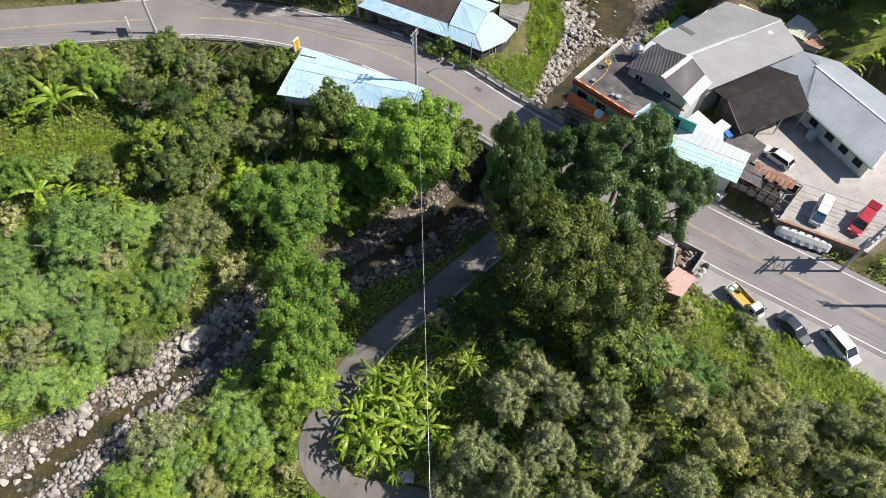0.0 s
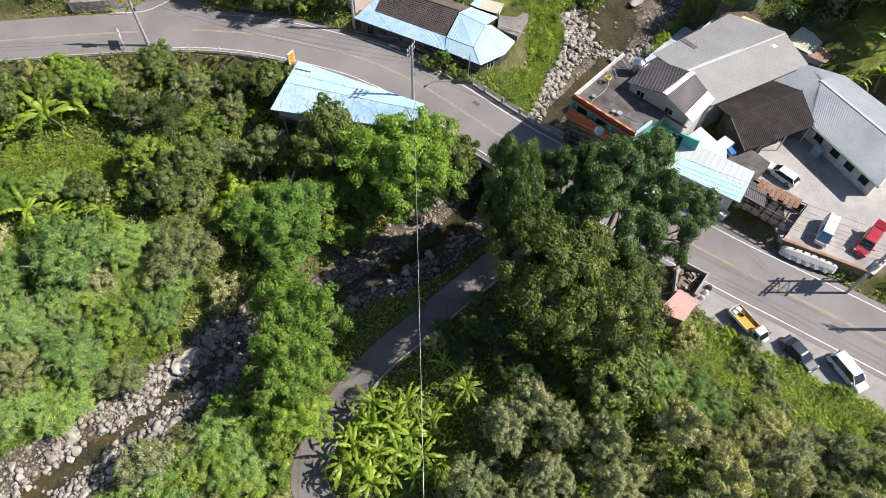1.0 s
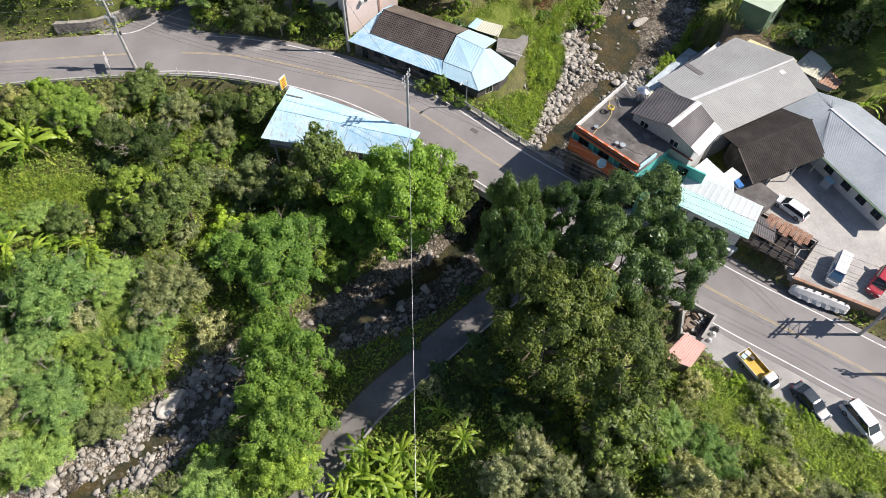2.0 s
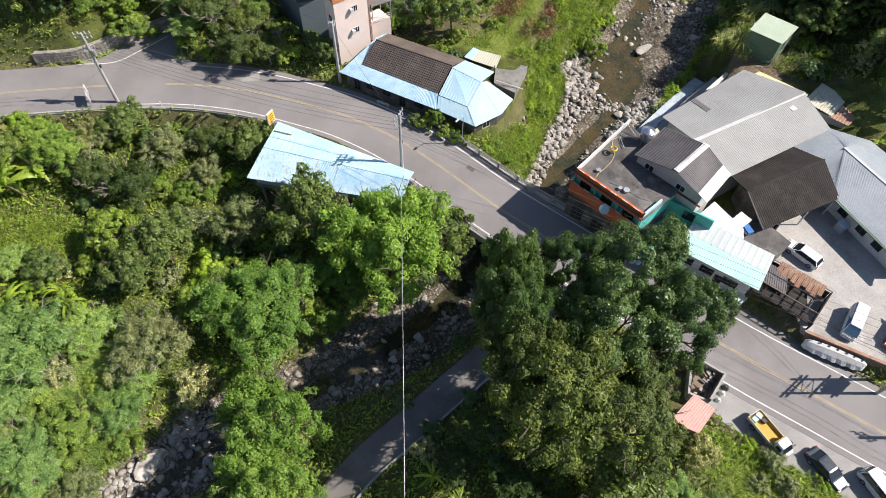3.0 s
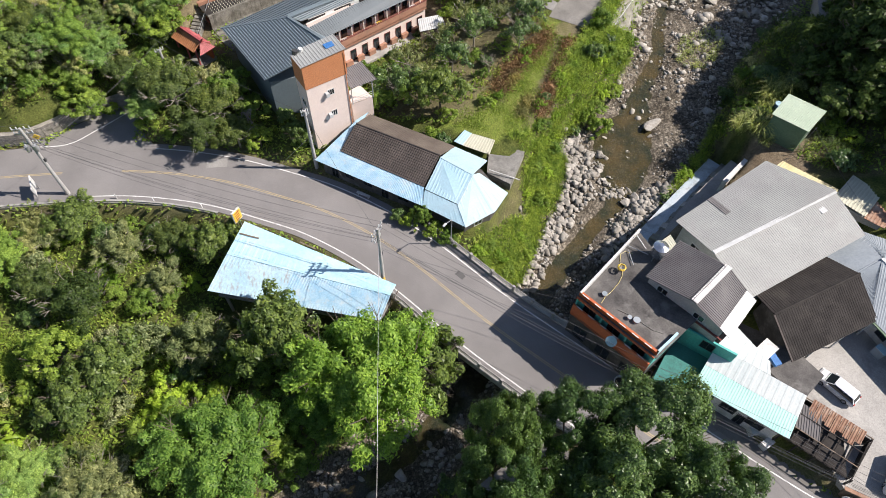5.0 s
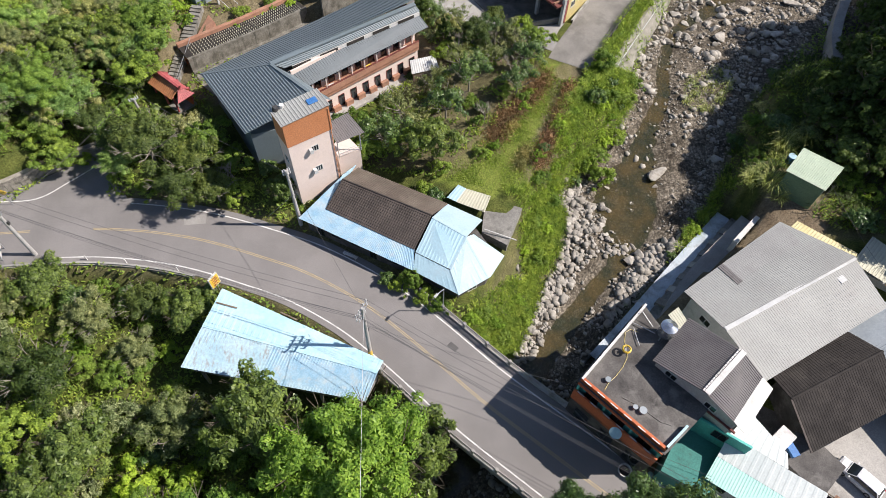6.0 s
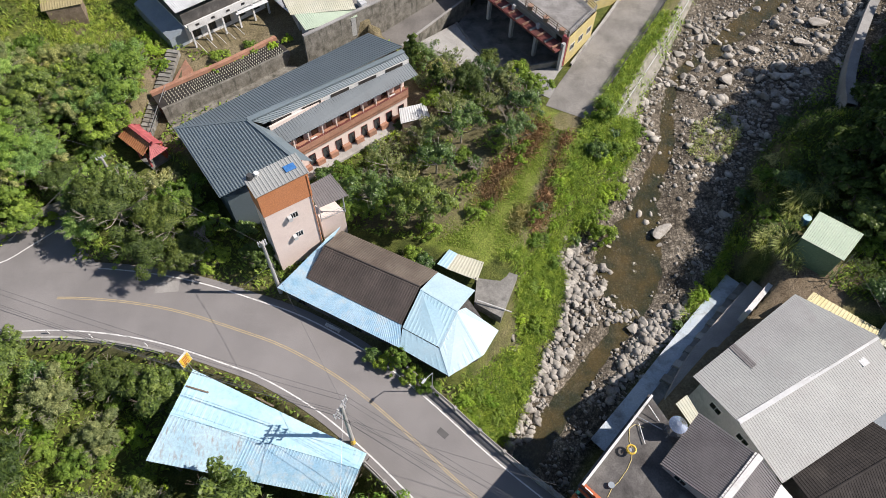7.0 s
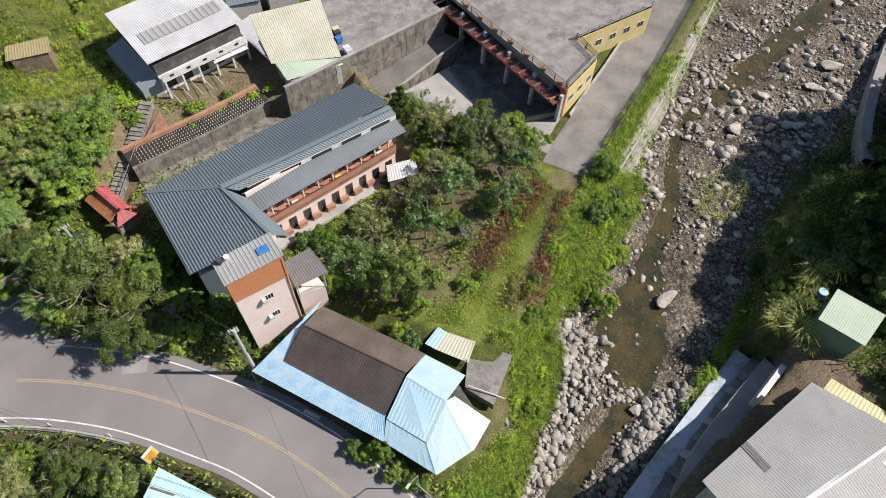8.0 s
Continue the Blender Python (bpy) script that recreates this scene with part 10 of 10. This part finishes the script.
def small_stones(n, lo_size, hi_size, from_y=-99, name="gravel", label="loose grey cobbles and gravel along the stream"):
    """The countless small stones, joined."""
    base = np.array([v.co[:] for v in STONES[0].vertices]), np.array([p.vertices[:] for p in STONES[0].polygons])
    lo = bmesh.new()
    bmesh.ops.create_icosphere(lo, subdivisions=1, radius=1.0)
    v0, f0 = np.array([v.co[:] for v in lo.verts]), np.array([[v.index for v in f.verts] for f in lo.faces])
    lo.free()
    rng = np.random.default_rng(77)
    i = rng.integers(3, len(RIVER) - 2, n)
    o = rng.uniform(-1.05, 1.05, n)
    o = np.sign(o) * np.abs(o) ** np.where(RIVER[i, 1] > 118, 0.9, 0.6)
    nn = normals_of(RIVER)[i]
    xy = RIVER[i, :2] + nn * (o * RIVER[i, 3])[:, None] + rng.uniform(-1.2, 1.2, (n, 2))
    heap = inside(HEAP_NEAR, xy[:, 0], xy[:, 1]) | inside(HEAP_FAR, xy[:, 0], xy[:, 1])
    low = xy[:, 1] < 62
    dc, _, (cw,) = nearest(CHANNEL, xy[:, 0], xy[:, 1])
    patchy = np.sin(xy[:, 0] * 0.42 + 1) * np.sin(xy[:, 1] * 0.37) + 0.6 * np.sin(xy[:, 0] * 0.9 + xy[:, 1] * 0.7)
    odds = np.where(heap, 1.0, np.where(low, np.where(xy[:, 0] > -24, 0.16, 0.5), np.where(xy[:, 1] > 112, 0.6, 0.22))) * (0.6 + 0.4 * np.tanh(patchy * 2)) * np.where(dc < cw * 0.8, np.where(xy[:, 1] > 90, 0.4, np.where(low, 0.35, 0.15)), 1)
    keep = (rng.random(n) < np.maximum(odds, np.where(heap, 0.8, 0))) & (xy[:, 1] > from_y) & ~inside(LUSH_BANK, xy[:, 0], xy[:, 1])
    xy, n, grow = xy[keep], int(keep.sum()), np.where(heap, 1.7, np.where(low, 1.45, 1.0))[keep]
    z = land(xy[:, 0], xy[:, 1])[0]
    s = rng.uniform(lo_size, hi_size, n) * rng.choice([0.5, 0.7, 0.85, 1, 1.8], n) * grow
    a = rng.uniform(0, 6.28, n)
    jit = v0[None] * (1 + rng.uniform(-0.32, 0.28, (n, len(v0), 1))) * np.stack([rng.uniform(.9, 1.4, n), rng.uniform(.7, 1, n), rng.uniform(.5, .75, n)], 1)[:, None]
    x = jit[..., 0] * np.cos(a)[:, None] - jit[..., 1] * np.sin(a)[:, None]
    y = jit[..., 0] * np.sin(a)[:, None] + jit[..., 1] * np.cos(a)[:, None]
    v = np.stack([x, y, jit[..., 2]], -1) * s[:, None, None] + np.concatenate([xy, (z + s * 0.25)[:, None]], 1)[:, None]
    f = f0[None] + (np.arange(n) * len(v0))[:, None, None]
    return tagged(new(name, fast_mesh(name, v.reshape(-1, 3), f.reshape(-1, 3), STONE)), label, "stones", kind="stuff")


small_stones(56000, 0.07, 0.22)
small_stones(7000, 0.16, 0.5, 104, "cobble_heap", "angular grey boulders and cobbles in the upper stream bed")


# ---- garden ----


def brush_heap(pts, width, height, n, mat, label, seed):
    """A row of cut brush: many thin twigs lying across one another."""
    rng = np.random.default_rng(seed)
    l = curve_line(pts, 0.5)
    i = rng.integers(0, len(l), n)
    xy = l[i, :2] + rng.normal(size=(n, 2)) * width * 0.4
    z = land(xy[:, 0], xy[:, 1])[0] + np.abs(rng.normal(size=n)) * height * 0.5
    P = np.stack([xy[:, 0], xy[:, 1], z], 1)
    N = rng.normal(size=(n, 3)) + [0, 0, 0.8]
    N /= np.linalg.norm(N, axis=1)[:, None]
    return tagged(new("brush_heap", leaves_mesh("brush_heap", P, N, 0.09, mat, 9.0, 0.6, rng)), label, "brush heap", kind="stuff")


VINE_RNG = np.random.default_rng(12)
vine_line = DRIVE[3:]
i = VINE_RNG.integers(0, len(vine_line), 5200)
off = 5.2 + 2.6 * VINE_RNG.random(5200) ** 1.7
P = np.concatenate([vine_line[i, :2] - normals_of(vine_line)[i] * off[:, None] + VINE_RNG.normal(size=(5200, 2)) * 0.3, (vine_line[i, 2] - 0.5 + 0.25 * VINE_RNG.random(5200) - np.maximum(off - 5.6, 0) * 1.74)[:, None]], 1)
P = P[np.sin(P[:, 1] * 0.9) + np.sin(P[:, 1] * 0.37 + 1) + VINE_RNG.normal(size=len(P)) * 0.5 > -0.1]
N = VINE_RNG.normal(size=P.shape) * 0.4 + [0.6, -0.3, 0.7]
N /= np.linalg.norm(N, axis=1)[:, None]
tagged(new("wall_vines", leaves_mesh("wall_vines", P, N, 0.22, LEAF_MID, 1.7, rng=VINE_RNG)), "green creepers trailing over the stained bank wall", "creepers", kind="stuff")
brush_heap([(15.2, 99.5), (17.4, 104.5), (19.4, 110.0), (20.4, 113.5)], 1.5, 0.9, 4600, DRY_BRUSH, "long heap of dry red-brown cut brush", 3)
brush_heap([(9.4, 103.6), (11.2, 107.8), (14.4, 111.5), (16.6, 115.6)], 2.2, 0.6, 4600, DRY_BRUSH, "dry brown cut brush along the orchard edge", 4)
brush_heap([(12.6, 98.8), (13.6, 101.6)], 1.3, 0.7, 900, STRAW, "yellowing wilted weeds in a heap", 5)
brush_heap([(11.0, 104.6), (12.2, 106.2)], 1.0, 0.5, 600, STRAW, "yellowing wilted weeds in a heap", 6)
for x, y, s in ((13.6, 109.4, 0.5), (9.4, 102.2, 0.45), (14.8, 112.6, 0.4), (8.6, 100.6, 0.4), (17.8, 100.8, 0.5), (16.6, 97.6, 0.5), (18.6, 104.4, 0.55)):
    plant("shrub3", x, y, s)
for x, y, s in ((-30.0, 123.4, 0.6), (-28.2, 124.6, 0.5), (-26.4, 126.2, 0.6), (-24.6, 127.4, 0.5), (-22.4, 128.8, 0.6), (-20.2, 130.0, 0.5), (-29.2, 125.6, 0.7), (-25.4, 128.2, 0.6), (-38.6, 125.0, 0.9), (-40.6, 128.4, 0.8), (-36.6, 123.2, 0.7), (-12.6, 130.4, 0.5)):
    plant("shrub1" if int(x) % 2 else "shrub3", x, y, s)
for k, (x, y) in enumerate(((9.6, 121.0), (6.2, 115.6), (12.4, 121.6), (4.2, 121.0), (12.0, 115.0), (8.0, 106.6), (-5.0, 105.4), (-24.7, 95.8))):
    t = thing("bare_tree", "leafless grey fruit tree in the orchard", "tree", "bare fruit trees")
    mb = Mesh()
    r = random.Random(k + 40)
    z = ground_at(x, y)

    def fork(p, d, length, rad, depth):
        q = p + d * length
        mb.tube(p, q, rad, 5, rad * 0.65)
        if depth:
            for _ in range(3):
                e = (d + Vector((r.uniform(-.8, .8), r.uniform(-.8, .8), r.uniform(-.1, .5)))).normalized()
                fork(q, e, length * 0.72, rad * 0.6, depth - 1)
    fork(Vector((x, y, z - 0.2)), Vector((0, 0, 1)), 1.5, 0.14, 4)
    part("trunk", mb, PALE_BARK, t)
